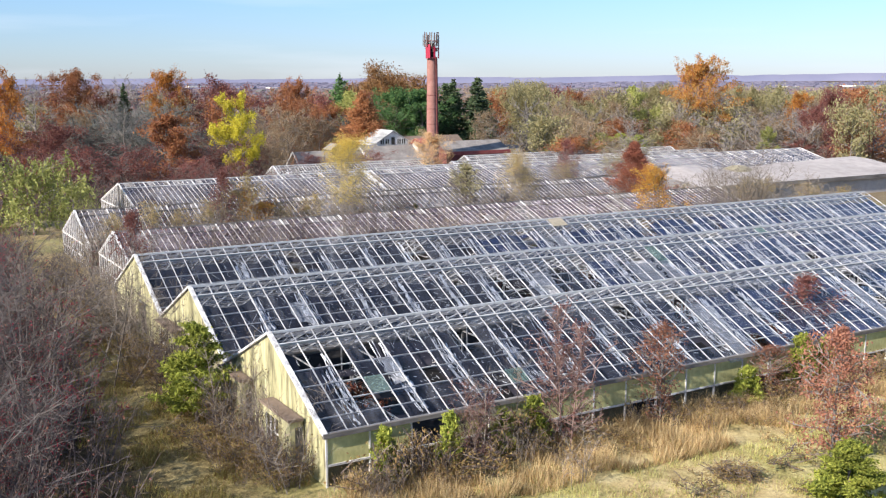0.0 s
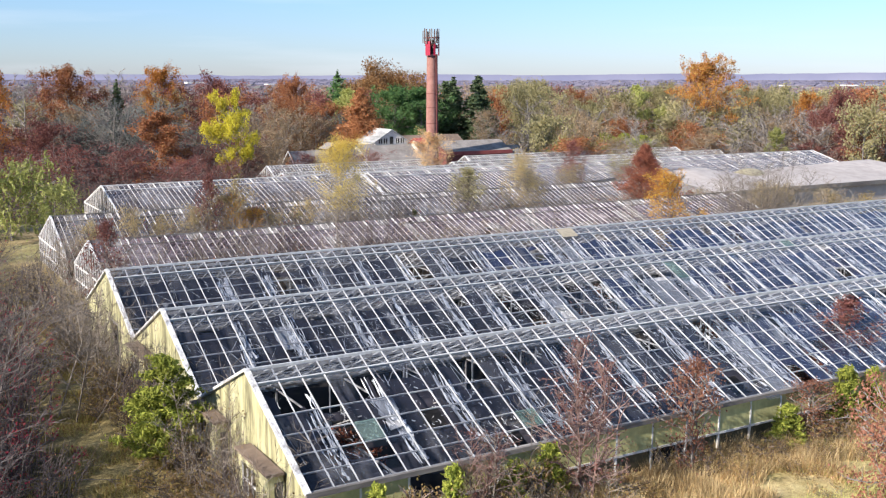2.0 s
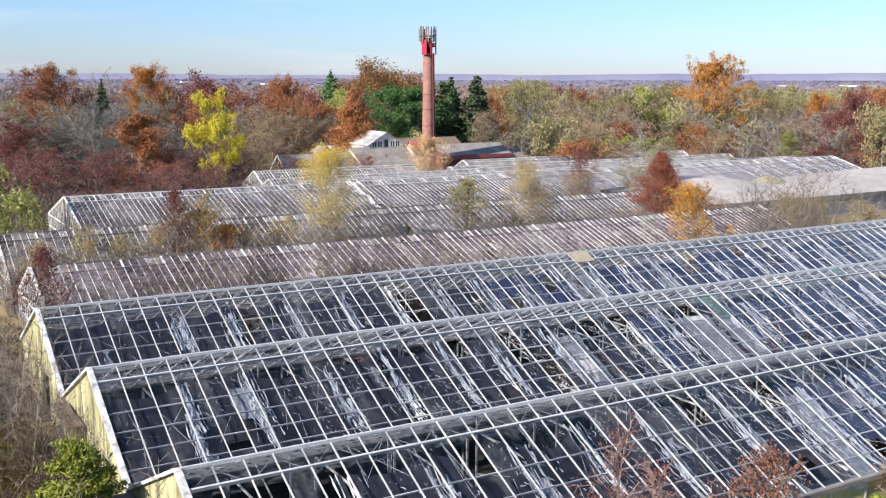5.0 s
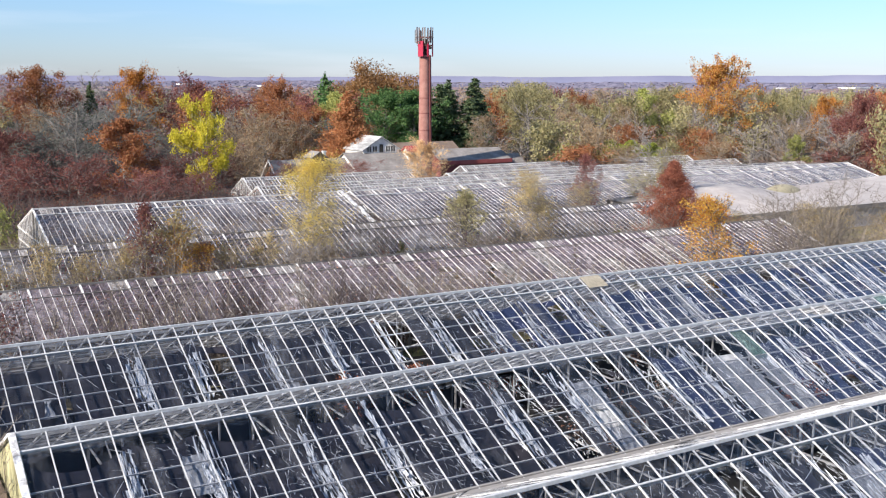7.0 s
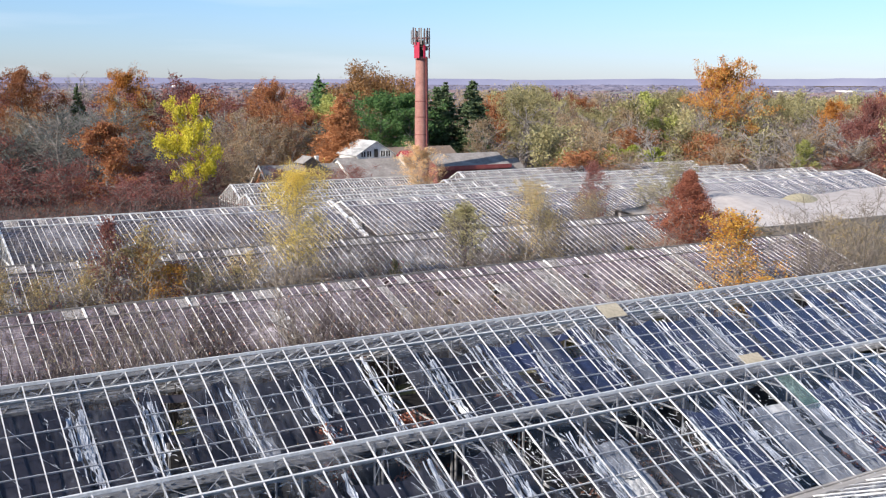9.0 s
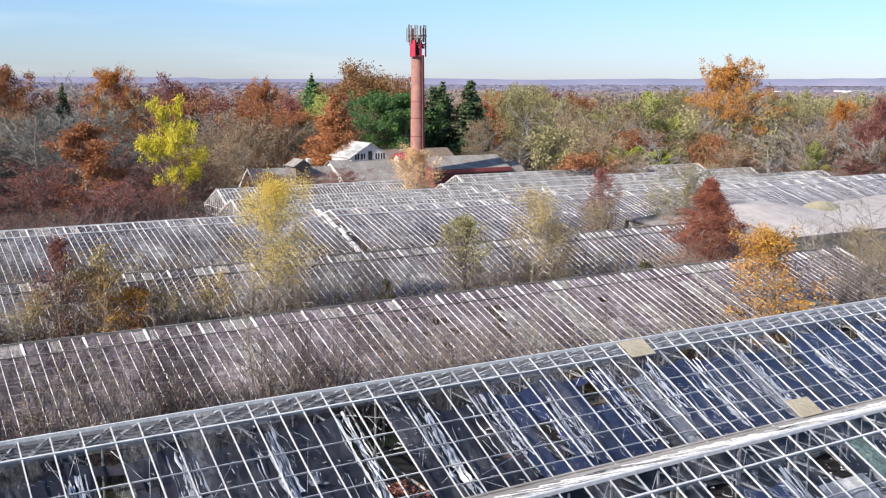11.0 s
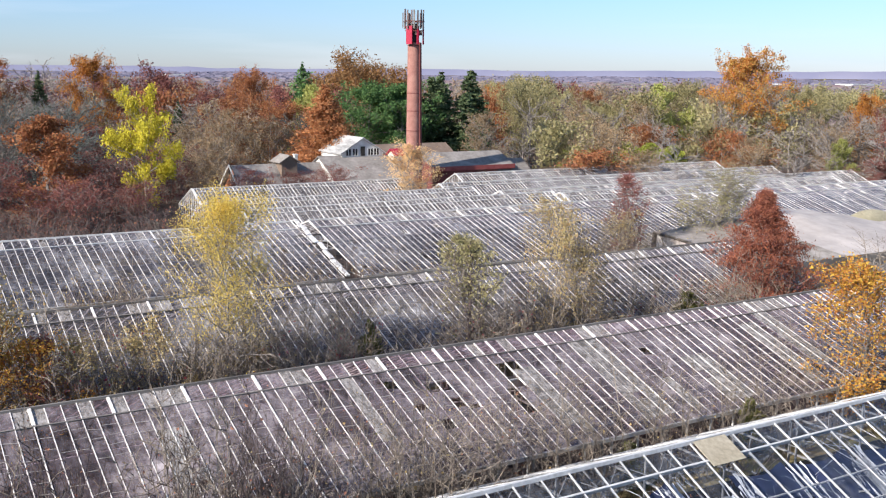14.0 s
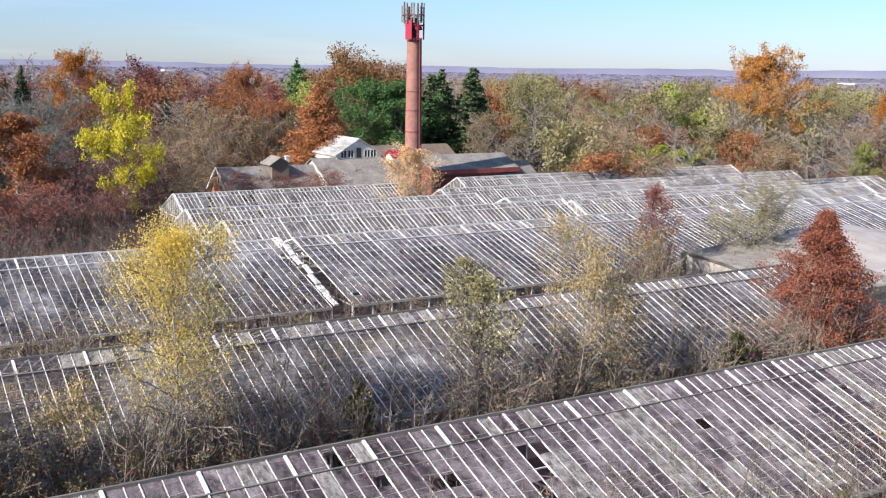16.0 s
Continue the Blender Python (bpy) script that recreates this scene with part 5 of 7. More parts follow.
kind_of("vasetan", 10, 6, lambda: broadleaf(172, "tree", "tan-leaved tree standing before the chimney", 10, 6, 0.12, "egg", "tanorange", n=8000, size=0.11, spread=0.28, bark="palebark", lift=1.4, limbs=34, subs=5, twigs=4, stems=3, fine=0.018))
kind_of("sparsetan", 8, 7, lambda: broadleaf(191, "tree", "spreading grey-branched tree with a few tan leaves", 8, 7, 0.16, "round", "olive", n=5200, size=0.085, spread=0.22, bark="palebark", lift=0.8, limbs=40, subs=7, twigs=7, stems=2, fine=0.02))
kind_of("olivesap", 7, 3, lambda: broadleaf(171, "young_tree", "thin young tree with olive leaves at its top", 7, 3, 0.3, "egg", "olive", limbs=26, subs=5, twigs=4, n=2600, size=0.09, spread=0.2, top_heavy=0.55, bark="darkbark", lift=0.9, fine=0.016, group="saplings"))
kind_of("bigorange", 23, 18, lambda: broadleaf(183, "oak_tree", "huge oak with golden-orange leaves and visible grey limbs", 23, 18, 0.06, "egg", "amber", n=26000, size=0.22, spread=0.42, keep=0.85, limbs=40, lift=0.8, single=True))
kind_of("yellow", 16, 12, lambda: broadleaf(151, "yellow_tree", "tall tree with bright yellow leaves and a pale trunk", 16, 12, 0.12, "egg", "yellow", n=15000, size=0.22, spread=0.42, keep=0.62, bark="palebark", lift=0.9, limbs=30, single=True))
kind_of("gold", 10, 5.5, lambda: broadleaf(152, "birch_tree", "slender birch with golden-yellow leaves, thinning below", 10, 5.5, 0.2, "egg", "goldpale", n=24000, size=0.05, spread=0.3, keep=0.96, top_heavy=0.42, thick=0.6, bark="bark", lift=1.0, limbs=46, subs=6, twigs=4, group="trees between the greenhouses"))
kind_of("goldrust", 7, 4, lambda: broadleaf(153, "young_tree", "young tree with golden leaves turning rust", 7, 4, 0.1, "egg", "gold", n=9000, size=0.066, spread=0.19, keep=0.75, lift=0.9, limbs=40, subs=6, group="trees between the greenhouses"))
kind_of("redtree", 9, 7, lambda: broadleaf(154, "maple_tree", "full red-brown maple between the greenhouses", 9, 7, 0.06, "cone", "red", n=52000, size=0.08, spread=0.22, lift=0.9, limbs=64, subs=6, twigs=4, group="trees between the greenhouses"))
kind_of("redthin", 7, 3.5, lambda: broadleaf(155, "young_tree", "slender young tree with dull red-brown leaves", 7, 3.5, 0.06, "egg", "maroon", n=4200, size=0.09, spread=0.19, lift=1.0, limbs=34, subs=5, group="saplings"))
kind_of("oaksap", 5.5, 3.6, lambda: broadleaf(156, "oak_sapling", "young oak holding dry russet leaves", 5.5, 3.6, 0.06, "egg", "russet", n=6500, size=0.08, spread=0.15, lift=0.6, limbs=36, subs=6, twigs=3, group="saplings"))
MAT["maroonbark"] = weathered("reddish_twigs", [(0.3, (0.12, 0.075, 0.065)), (0.7, (0.27, 0.18, 0.16))], 2.0, 0.95, amount=0.3)
kind_of("redbush", 6, 3.4, lambda: broadleaf(176, "shrub", "tall bare shrub of reddish twigs at the greenhouse wall", 6, 3.4, 0.05, "egg", "maroon", n=2200, size=0.05, spread=0.12, bark="maroonbark", lift=1.2, limbs=54, subs=6, twigs=5, stems=3, thick=0.7, fine=0.013, category="shrub", group="saplings"))
kind_of("redsap", 4, 2.2, lambda: broadleaf(157, "oak_sapling", "small oak with sparse red-brown leaves", 4, 2.2, 0.08, "egg", "russet", n=2600, size=0.065, spread=0.14, thick=0.6, lift=1.4, limbs=26, subs=5, twigs=3, group="saplings"))
kind_of("scarlet", 2.4, 1.8, lambda: broadleaf(158, "shrub", "small shrub with scarlet leaves under the glass", 2.4, 1.8, 0.05, "egg", "red", n=1500, size=0.07, spread=0.12, lift=0.9, limbs=20, subs=4, twigs=3, stems=3, category="shrub", group="shrubs under glass"))
kind_of("cone", 17, 11, lambda: conifer(159, "cypress_tree", "conical bald cypress with burnt-orange needles", 17, 11, "cypress", density=2.6, droop=0.02, clear=0.02, loose=0.3, size=0.22, whorl=0.014, even=0.85))
kind_of("umbrella", 21, 26, lambda: broadleaf(181, "oak_tree", "wide flat-topped tree with amber-brown leaves", 21, 26, 0.4, "round", "umber", n=30000, size=0.27, spread=0.7, limbs=34, top_heavy=0.55, lift=0.7, single=True))
kind_of("redcon", 12, 7, lambda: broadleaf(160, "oak_tree", "narrow young oak with rust-red leaves", 12, 7, 0.03, "egg", "rust", n=12000, size=0.19, spread=0.35, keep=0.7, lift=0.5, limbs=32, single=True))
kind_of("pine", 19, 11, lambda: conifer(161, "pine_tree", "tall pine with tufted dark green branches", 19, 11, "green", density=0.9, droop=0.05, loose=0.3))
kind_of("lime", 15, 8.5, lambda: broadleaf(162, "tree", "light green tree among darker evergreens", 15, 8.5, 0.06, "egg", "lime", n=12000, size=0.24, spread=0.37, limbs=26, single=True))
kind_of("willow", 9, 9, lambda: willow(163, "weeping willow with pale green trailing leaves", 9, 9))
kind_of("maroonbush", 9, 9, lambda: broadleaf(164, "tree", "thicket tree with fading maroon leaves on bare stems", 9, 9, 0.04, "round", "maroon", n=8000, size=0.13, spread=0.31, limbs=34, subs=6, twigs=7, stems=3, lift=0.9, single=True))
kind_of("nearbare", 9.5, 9, lambda: broadleaf(165, "bare_tree", "spreading leafless tree with fine grey branches", 9.5, 9, 0.08, "round", None, limbs=26, subs=6, twigs=4, lift=0.8, stems=2, wander=0.3, fine=0.011, thick=0.75, bark="palegrey"))
kind_of("palestems", 8.6, 8.4, lambda: whips(192, "bare_shrub", "pale leafless shrub of many stems", 8.6, 8.4, 46, 26, "brushtan", fork=3))
kind_of("juniper", 5.2, 3.6, lambda: juniper(166, "bushy yellow-green juniper beside the gable wall", 5.2, 3.6, n=17000, size=0.07))
kind_of("cedar", 2.8, 1.3, lambda: juniper(167, "small upright yellow-green cedar at the greenhouse wall", 2.8, 1.3, n=3600, size=0.065))
kind_of("hedge", 6, 6, lambda: juniper(168, "bright green clipped evergreen beyond the greenhouses", 6, 6, n=17000, size=0.22, name="evergreen_shrub", leaf="juniper"))

# the wood behind the houses: kind, place, height and width
WOOD_WEST = [("orange", 27.4, 205.9, 20.8, 9), ("bare", 35.9, 229.8, 19.3, 10), ("rust", 51.7, 265.5, 20.9, 16), ("bare", 65.1, 280.3, 20.6, 14), ("spruce", 63.9, 270.3, 18.0, 5.3),
             ("bare", 43.2, 182.6, 14.2, 9.2), ("greybare", 56.8, 210.4, 15.2, 17.8), ("greybare", 46.5, 199.6, 15, 16), ("greybare", 41.0, 188.0, 12, 14), ("greybare", 50.0, 184.0, 12, 13), ("greybare", 37.3, 191.7, 13, 15), ("greybare", 52.4, 191.5, 11, 13), ("orange", 72.9, 261.1, 22.1, 12),
             ("redcon", 46.6, 168.0, 12.6, 8.4), ("maroonbush", 37.7, 159.7, 9, 11), ("maroonbush", 45.7, 156.5, 7, 9), ("maroonbush", 30.7, 164.8, 9, 11), ("maroonbush", 53.9, 160.4, 6, 7), ("maroonbush", 23.6, 149.9, 9, 11),
             ("maroon", 32.1, 185.8, 12, 12), ("spruce", 15.9, 175.0, 12, 6), ("redcon", 18.1, 190.0, 15, 9), ("rust", 8.2, 205.1, 17, 12), ("willow", 16.4, 106.0, 8.5, 9), ("willow", 11.0, 112.1, 9, 9), ("willow", 22.4, 118.9, 4.6, 5.5)]
WOOD_HOUSE = [("maroon", 85.0, 258.9, 19.8, 17.8), ("yellow", 57.4, 165.4, 16.4, 7.8), ("rust", 106.3, 258.3, 18.9, 10), ("rust", 110.5, 271.3, 17.4, 14), ("tan", 79.9, 202.0, 13.6, 14), ("rust", 84.0, 206.0, 14.0, 11), ("tan", 70.7, 195.1, 11, 11), ("maroonbush", 58.0, 176.0, 8, 9), ("maroonbush", 64.0, 180.0, 8.5, 9), ("tan", 69.0, 178.0, 9, 8), ("maroonbush", 73.0, 171.0, 5.5, 7), ("greybare", 61.0, 186.0, 10, 11), ("maroonbush", 52.0, 170.0, 8, 9), ("tan", 76.0, 190.0, 11, 9),
              ("pine", 108.9, 236.3, 19.7, 11.3), ("lime", 101.4, 215.5, 15.5, 8.4), ("umbrella", 122.4, 233.0, 22.3, 27), ("cone", 92.4, 189.7, 15.9, 12.0), ("green", 108.4, 206.3, 16.4, 14), ("green", 114.0, 204.2, 16.4, 14),
              ("rust", 95.3, 212.6, 13, 13), ("greybare", 95.2, 203.6, 12, 12), ("maroonbush", 83.4, 169.4, 6.0, 8), ("maroonbush", 79.9, 170.4, 5.2, 6), ("tan", 87.0, 199.8, 11.2, 9.5), ("bare", 82.3, 222.9, 13.7, 11.6), ("spruce", 81.0, 230.2, 12.6, 4.4)]
WOOD_EAST = [("spruce", 121.5, 206.0, 17.6, 10), ("spruce", 125.6, 208.9, 18.6, 10), ("spruce", 130.6, 206.7, 18.9, 11), ("spruce", 117.5, 210.1, 16.5, 10), ("spruce", 134.8, 211.6, 16.5, 9), ("spruce", 126.5, 201.8, 14.5, 10), ("olive", 151.4, 215.8, 17.8, 14.4),
             ("tan", 119.1, 185.0, 11.8, 8.9), ("olive", 171.7, 242.7, 17.8, 18), ("tan", 138.3, 182.4, 12.7, 11.2), ("tan", 161.7, 193.8, 12.9, 11), ("orange", 183.1, 274.0, 16.2, 9), ("rust", 153.5, 181.8, 9.6, 5), ("tan", 147.0, 190.0, 11.0, 8),
             ("hedge", 141.2, 180.5, 6.6, 6.5), ("hedge", 144.6, 178.0, 7.2, 7), ("hedge", 147.8, 175.4, 7.0, 6.5), ("hedge", 137.6, 183.4, 6.4, 6), ("hedge", 150.6, 172.8, 6.6, 6), ("olive", 163.7, 207.5, 12.9, 10), ("tan", 162.8, 214.6, 14.1, 9), ("rust", 183.5, 236.5, 15.0, 10)]
WOOD_FAR_EAST = [("lime", 172.2, 200.2, 16.2, 8), ("olive", 186.6, 207.3, 17.4, 11), ("lime", 177.3, 195.4, 11.9, 5.4), ("tan", 183.7, 223.3, 15.2, 11), ("bigorange", 170.2, 174.2, 23.2, 16), ("tan", 176.8, 188.9, 14.5, 9), ("olive", 188.3, 176.6, 16.5, 8),
                 ("olive", 213.1, 193.8, 14.9, 12), ("orange", 191.6, 164.8, 15.8, 8), ("maroon", 188.1, 153.0, 16.7, 10), ("tan", 170.1, 155.7, 9.5, 6), ("lime", 163.6, 148.0, 8.5, 4), ("maroon", 167.3, 139.0, 13.5, 9), ("tan", 181.4, 168.0, 13.1, 10),
                 ("tan", 198.3, 158.4, 14.2, 13), ("bare", 163.3, 168.6, 11.1, 8.1), ("bare", 186.3, 161.8, 12.7, 10), ("tan", 160.3, 172.7, 10.3, 7.6), ("maroon", 158.6, 136.3, 6.4, 7), ("bare", 168.0, 162.0, 10.0, 8), ("bare", 174.0, 158.0, 11.0, 8), ("tan", 160.0, 164.0, 8.0, 6)]
for k, x, y, h, w in WOOD_WEST + WOOD_HOUSE + WOOD_EAST + WOOD_FAR_EAST:
    put(k, x, y, h, w)
# rows of wood behind them
for _ in range(150):
    d, a = plant.uniform(240, 440), radians(plant.uniform(32, 92))
    x, y = d * math.cos(a), d * math.sin(a)
    left = math.degrees(a) > 66
    k = plant.choices(("rust_far", "maroon_far", "bare_far", "tan_far", "olive_far"), (5, 6, 9, 1, 1) if left else (2, 1, 6, 7, 7))[0]
    put(k, x, y, plant.uniform(11, 15) if left else plant.uniform(12.5, 16.5), plant.uniform(10, 15))
for _ in range(95):
    a = radians(plant.uniform(34, 88))
    d = plant.uniform(192, 250)
    if 60 < d * math.cos(a) < 122 and d * math.sin(a) < 200:
        continue
    left = math.degrees(a) > 66
    put(plant.choice(("rust_far", "bare_far", "bare_far", "maroon_far", "bare_far") if left else ("tan_far", "bare_far", "tan_far", "bare_far", "olive_far", "maroon_far", "bare_far", "olive_far", "rust_far", "tan_far", "bare_far")), d * math.cos(a), d * math.sin(a), plant.uniform(5, 9) * (1 if left else 1.25), plant.uniform(7, 12))


def far_woods():
    """Woods towards the horizon, too many to count: crowns of leaves nearer, rounded tops farther off, a sheet for each
    tint, with distance haze in the tints.
    """
    r = random.Random(77)
    for leaf, share in (("fartan", 0.3), ("farmauve", 0.3), ("farbrown", 0.28), ("fargreen", 0.12)):
        b, c, e = Build(), Build(), Build()
        for _ in range(int(1150 * share)):
            d, a = r.uniform(270, 800), radians(r.uniform(31, 92))
            x, y = d * math.cos(a), d * math.sin(a)
            g, s, h = lie(x, y), r.uniform(4, 7.5), r.uniform(9, 13.2)
            cs = []
            for _ in range(105):
                q = Vector((r.gauss(0, 1), r.gauss(0, 1), abs(r.gauss(0, 1)))).normalized() * r.uniform(0.75, 1.0)
                cs.append((x + q.x * s, y + q.y * s, g + h * 0.3 + q.z * h * 0.68))
            leaf_quads(b, cs, 0.3 + d / 1100, r, 1.2)
        for far_off, sheet, count in ((False, c, 3600), (True, e, 3600)):
            for _ in range(int(count * share)):
                d = r.uniform(1300, 3000) if far_off else 620 * (1350 / 620) ** r.random()
                a = radians(r.uniform(31, 92))
                x, y = d * math.cos(a), d * math.sin(a)
                g, s, h = lie(x, y), r.uniform(4.5, 8.5) * (1 + d / 1500), r.uniform(6.5, 10.5) - (1.5 if far_off else 0)
                ring = []
                for j, (rr, zz) in enumerate(((1.0, 0.1), (0.85, 0.6), (0.45, 0.92))):
                    for k in range(7):
                        q = 2 * math.pi * (k + 0.5 * j) / 7
                        w = s * rr * r.uniform(0.8, 1.2)
                        ring.append((x + w * math.cos(q), y + w * math.sin(q), g + h * zz * r.uniform(0.92, 1.08)))
                ring.append((x, y, g + h))
                sheet.add(ring, [(j * 7 + k, j * 7 + (k + 1) % 7, (j + 1) * 7 + (k + 1) % 7, (j + 1) * 7 + k) for j in range(2) for k in range(7)] + [(14 + k, 14 + (k + 1) % 7, 21) for k in range(7)])
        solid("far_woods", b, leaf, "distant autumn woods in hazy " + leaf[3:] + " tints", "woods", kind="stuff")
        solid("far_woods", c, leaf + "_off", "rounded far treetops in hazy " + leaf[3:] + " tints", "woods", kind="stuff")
        solid("far_woods", e, "farblue", "treetops near the horizon, violet-grey from haze painted into their colour", "woods", kind="stuff")


# rounded tops: haze painted in as mauve tints, bluer for the farthest sheet
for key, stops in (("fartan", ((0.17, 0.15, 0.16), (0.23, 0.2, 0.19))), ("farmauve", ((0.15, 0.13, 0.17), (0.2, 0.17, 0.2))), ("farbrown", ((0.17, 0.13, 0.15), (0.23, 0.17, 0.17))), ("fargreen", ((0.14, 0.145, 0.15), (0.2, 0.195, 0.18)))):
    MAT[key + "_off"] = weathered("haze_tinted_woods", [(0.35, stops[0]), (0.65, stops[1])], 0.006, 1.0, fine=4, spec=0.0, relief=0.0)
MAT["farblue"] = weathered("haze_tinted_violet_woods", [(0.35, (0.14, 0.135, 0.19)), (0.65, (0.2, 0.185, 0.24))], 0.004, 1.0, fine=6, spec=0.0, relief=0.0)
far_woods()

edge = random.Random(41)
for x, y in ((151.3, 176), (157.3, 172.8), (163.4, 174.6), (169.3, 168.4), (174.3, 164.2), (179.2, 159), (184.2, 155.8), (189.1, 150.6), (154.5, 182.9), (167.5, 177.5)):
    put("bare", x, y, edge.uniform(9, 13.5), edge.uniform(6, 9), label="leafless pale-stemmed tree behind the far greenhouses")
undergrowth = [(edge.uniform(8, 56), edge.uniform(121, 166), edge.uniform(2.5, 5.5), edge.uniform(4, 7)) for _ in range(120)]
thicket(320, "undergrowth", "dark leafless undergrowth at the edge of the wood", undergrowth[:50], "darkbark", "russet", 120, 0.14, 16, 6)
thicket(321, "undergrowth", "undergrowth with dull crimson leaves at the edge of the wood", undergrowth[50:], "darkbark", "maroon", 80, 0.11, 18, 7)
thicket(322, "undergrowth", "pale leafless undergrowth behind the far greenhouses", [(x, 196 - 0.28 * x + edge.uniform(-6, 8), edge.uniform(3, 6.5), edge.uniform(4, 7)) for x in (edge.uniform(112, 200) for _ in range(60))], "brushbark", "russet", 60, 0.16, 16, 6)

# ---- brush and trees round the glasshouses ----
put("juniper", 13.5, 44.2, 4.9, 3.7)
thicket(330, "brush", "low brush with crimson leaves under the bare trees", [(plant.uniform(2.5, 7.4), plant.uniform(36, 47), plant.uniform(1.2, 2.6), plant.uniform(2.0, 3.2)) for _ in range(16)], "darkbark", "crimson", 700, 0.06, 14, 6)
thicket(331, "brush", "dry brown weeds at the foot of the gable", [(plant.uniform(12.6, 14.9), plant.uniform(33.4, 42), plant.uniform(0.7, 1.5), plant.uniform(1.2, 2.2)) for _ in range(26)] + [(plant.uniform(12.8, 14.8), plant.uniform(45, 68), plant.uniform(0.8, 2.0), plant.uniform(1.2, 2.2)) for _ in range(26)], "brushbark", "dry", 420, 0.055, 12, 6)
for _ in range(13):
    put("sapling", plant.uniform(12.8, 14.9), plant.uniform(50, 70), plant.uniform(3.6, 6.2), plant.uniform(1.6, 2.8))
for _ in range(5):
    put("sapling", plant.uniform(9, 11.5), plant.uniform(50, 72), plant.uniform(4, 6.5), plant.uniform(1.8, 2.8))
thicket(333, "brush", "dark leafless brush against the first gable", [(plant.uniform(13.9, 14.9), plant.uniform(34.5, 43.5), plant.uniform(1.8, 3.6), plant.uniform(1.4, 2.2)) for _ in range(13)] + [(plant.uniform(12.6, 14.8), plant.uniform(46, 50), plant.uniform(2.0, 3.6), plant.uniform(1.8, 2.6)) for _ in range(6)], "darkbark", "dry", 120, 0.055, 16, 7)
put("sapling", 14.8, 40.6, 5.4, 1.6)
put("sapling", 14.7, 47.8, 5.0, 2.2)
put("nearbare", 5.2, 41.5, 8.6, 9.5)
put("nearbare", 8.2, 50.5, 7.6, 8.5)
put("nearbare", 3.5, 47, 8, 9)
put("nearbare", 7.6, 60.5, 7, 8)
put("nearbare", 9.6, 70.0, 6.5, 7.5)
put("nearbare", 5.0, 36.5, 6.5, 7.5)
put("nearbare", 6.4, 38.8, 5.0, 7.0)
put("nearbare", 2.6, 33.6, 7.5, 8.0)
put("nearbare", 4.4, 45.0, 6.5, 7.0)
put("nearbare", 6.2, 54.5, 6.5, 7.0)
put("redthin", 16.4, 67.6, 6.4, 2.8, label="young oak with rust leaves rising beside the end gable")
put("sapling", 11.4, 51.6, 6.2, 3.6)
put("sapling", 13.8, 57, 5.5, 3.2)
put("sapling", 14.3, 63, 5.5, 3.2)
for x, y, h, w in ((-2, 33, 11, 10), (-5, 41, 12, 11), (-3, 50, 11, 10), (-6, 58, 12, 11), (0, 44, 10, 9), (-1, 56, 10, 9), (1, 66, 9, 9), (-2, 73, 10, 10), (-4, 27, 11, 10)):
    put("nearbare", x, y, h, w)
near, spots = [], []
for _ in range(190):
    y = plant.uniform(32, 108)
    x = 5 + 0.1 * (y - 40) + plant.gauss(0, 2.6) + plant.uniform(-3, 2.5)
    if x < min(12.6, 8.0 + 0.13 * (y - 40)):
        (spots if plant.random() < 0.35 else near).append((x, y, plant.uniform(2.0, 4.6), plant.uniform(2.8, 5)))
thicket(301, "thicket", "tangled dark brown leafless thicket beside the track", near, "darkbark", "russet", 60, 0.06, 16, 6)
thicket(302, "thicket", "dark leafless brush with crimson leaves beside the track", spots, "darkbark", "crimson", 520, 0.07, 16, 6)
for _ in range(7):
    y = plant.uniform(38, 90)
    put("nearbare", 4.5 + 0.085 * (y - 40) + plant.uniform(-2, 1.5), y, plant.uniform(4, 7), plant.uniform(4, 7))
thicket(303, "brush", "thin brush against the end gables", [(14.6 + plant.gauss(0, 0.5) - 0.5, plant.uniform(51, 82), plant.uniform(1.8, 3.8), plant.uniform(1.6, 2.8)) for _ in range(30)], "brushbark", "pale", 60)
for _ in range(40):
    y = plant.uniform(36, 80)
    put("weeds", plant.uniform(12.4, 14.6), y, plant.uniform(0.7, 1.5), plant.uniform(1.2, 2.2))
# along the front wall
for x, y, h, w in ((17.3, 34.0, 2.5, 1.2), (20.0, 33.9, 2.6, 1.2), (22.4, 33.9, 2.3, 1.2), (23.9, 34.0, 2.6, 1.3), (35.8, 34.0, 2.0, 1.5), (39.6, 34.2, 3.0, 1.5), (41.6, 34.4, 2.6, 1.2), (49, 34.3, 2.4, 1.3)):
    put("cedar", x, y, h, w)
put("redbush", 25.3, 33.7, 6.0, 3.4)
put("redbush", 21.0, 33.8, 3.6, 2.2)
put("sapling", 21.5, 33.8, 4.2, 2.2)
put("redsap", 30.2, 33.6, 4.6, 2.1)
put("redsap", 37.2, 33.9, 2.6, 2.0)
put("oaksap", 33.9, 27.8, 5.3, 3.4)
put("juniper", 29.8, 23.9, 3.1, 3.2, label="bushy yellow-green juniper on the lawn")
put("juniper", 47.5, 33.0, 3.4, 2.0)
put("sapling", 23.2, 30.4, 4.2, 1.6)
for _ in range(34):
    put(plant.choice(("brush", "weeds", "weeds")), plant.uniform(16, 24.5), 33.6 + plant.gauss(0, 0.6), plant.uniform(0.9, 2.2), plant.uniform(1.2, 2.4))
for _ in range(24):
    put("weeds", plant.uniform(24, 50), 33.7 + plant.gauss(0, 0.4), plant.uniform(0.6, 1.3), plant.uniform(1.0, 2.0))
for _ in range(14):
    put("weeds", plant.uniform(26, 40), plant.uniform(24, 29), plant.uniform(0.5, 1.0), plant.uniform(1.2, 2.4))
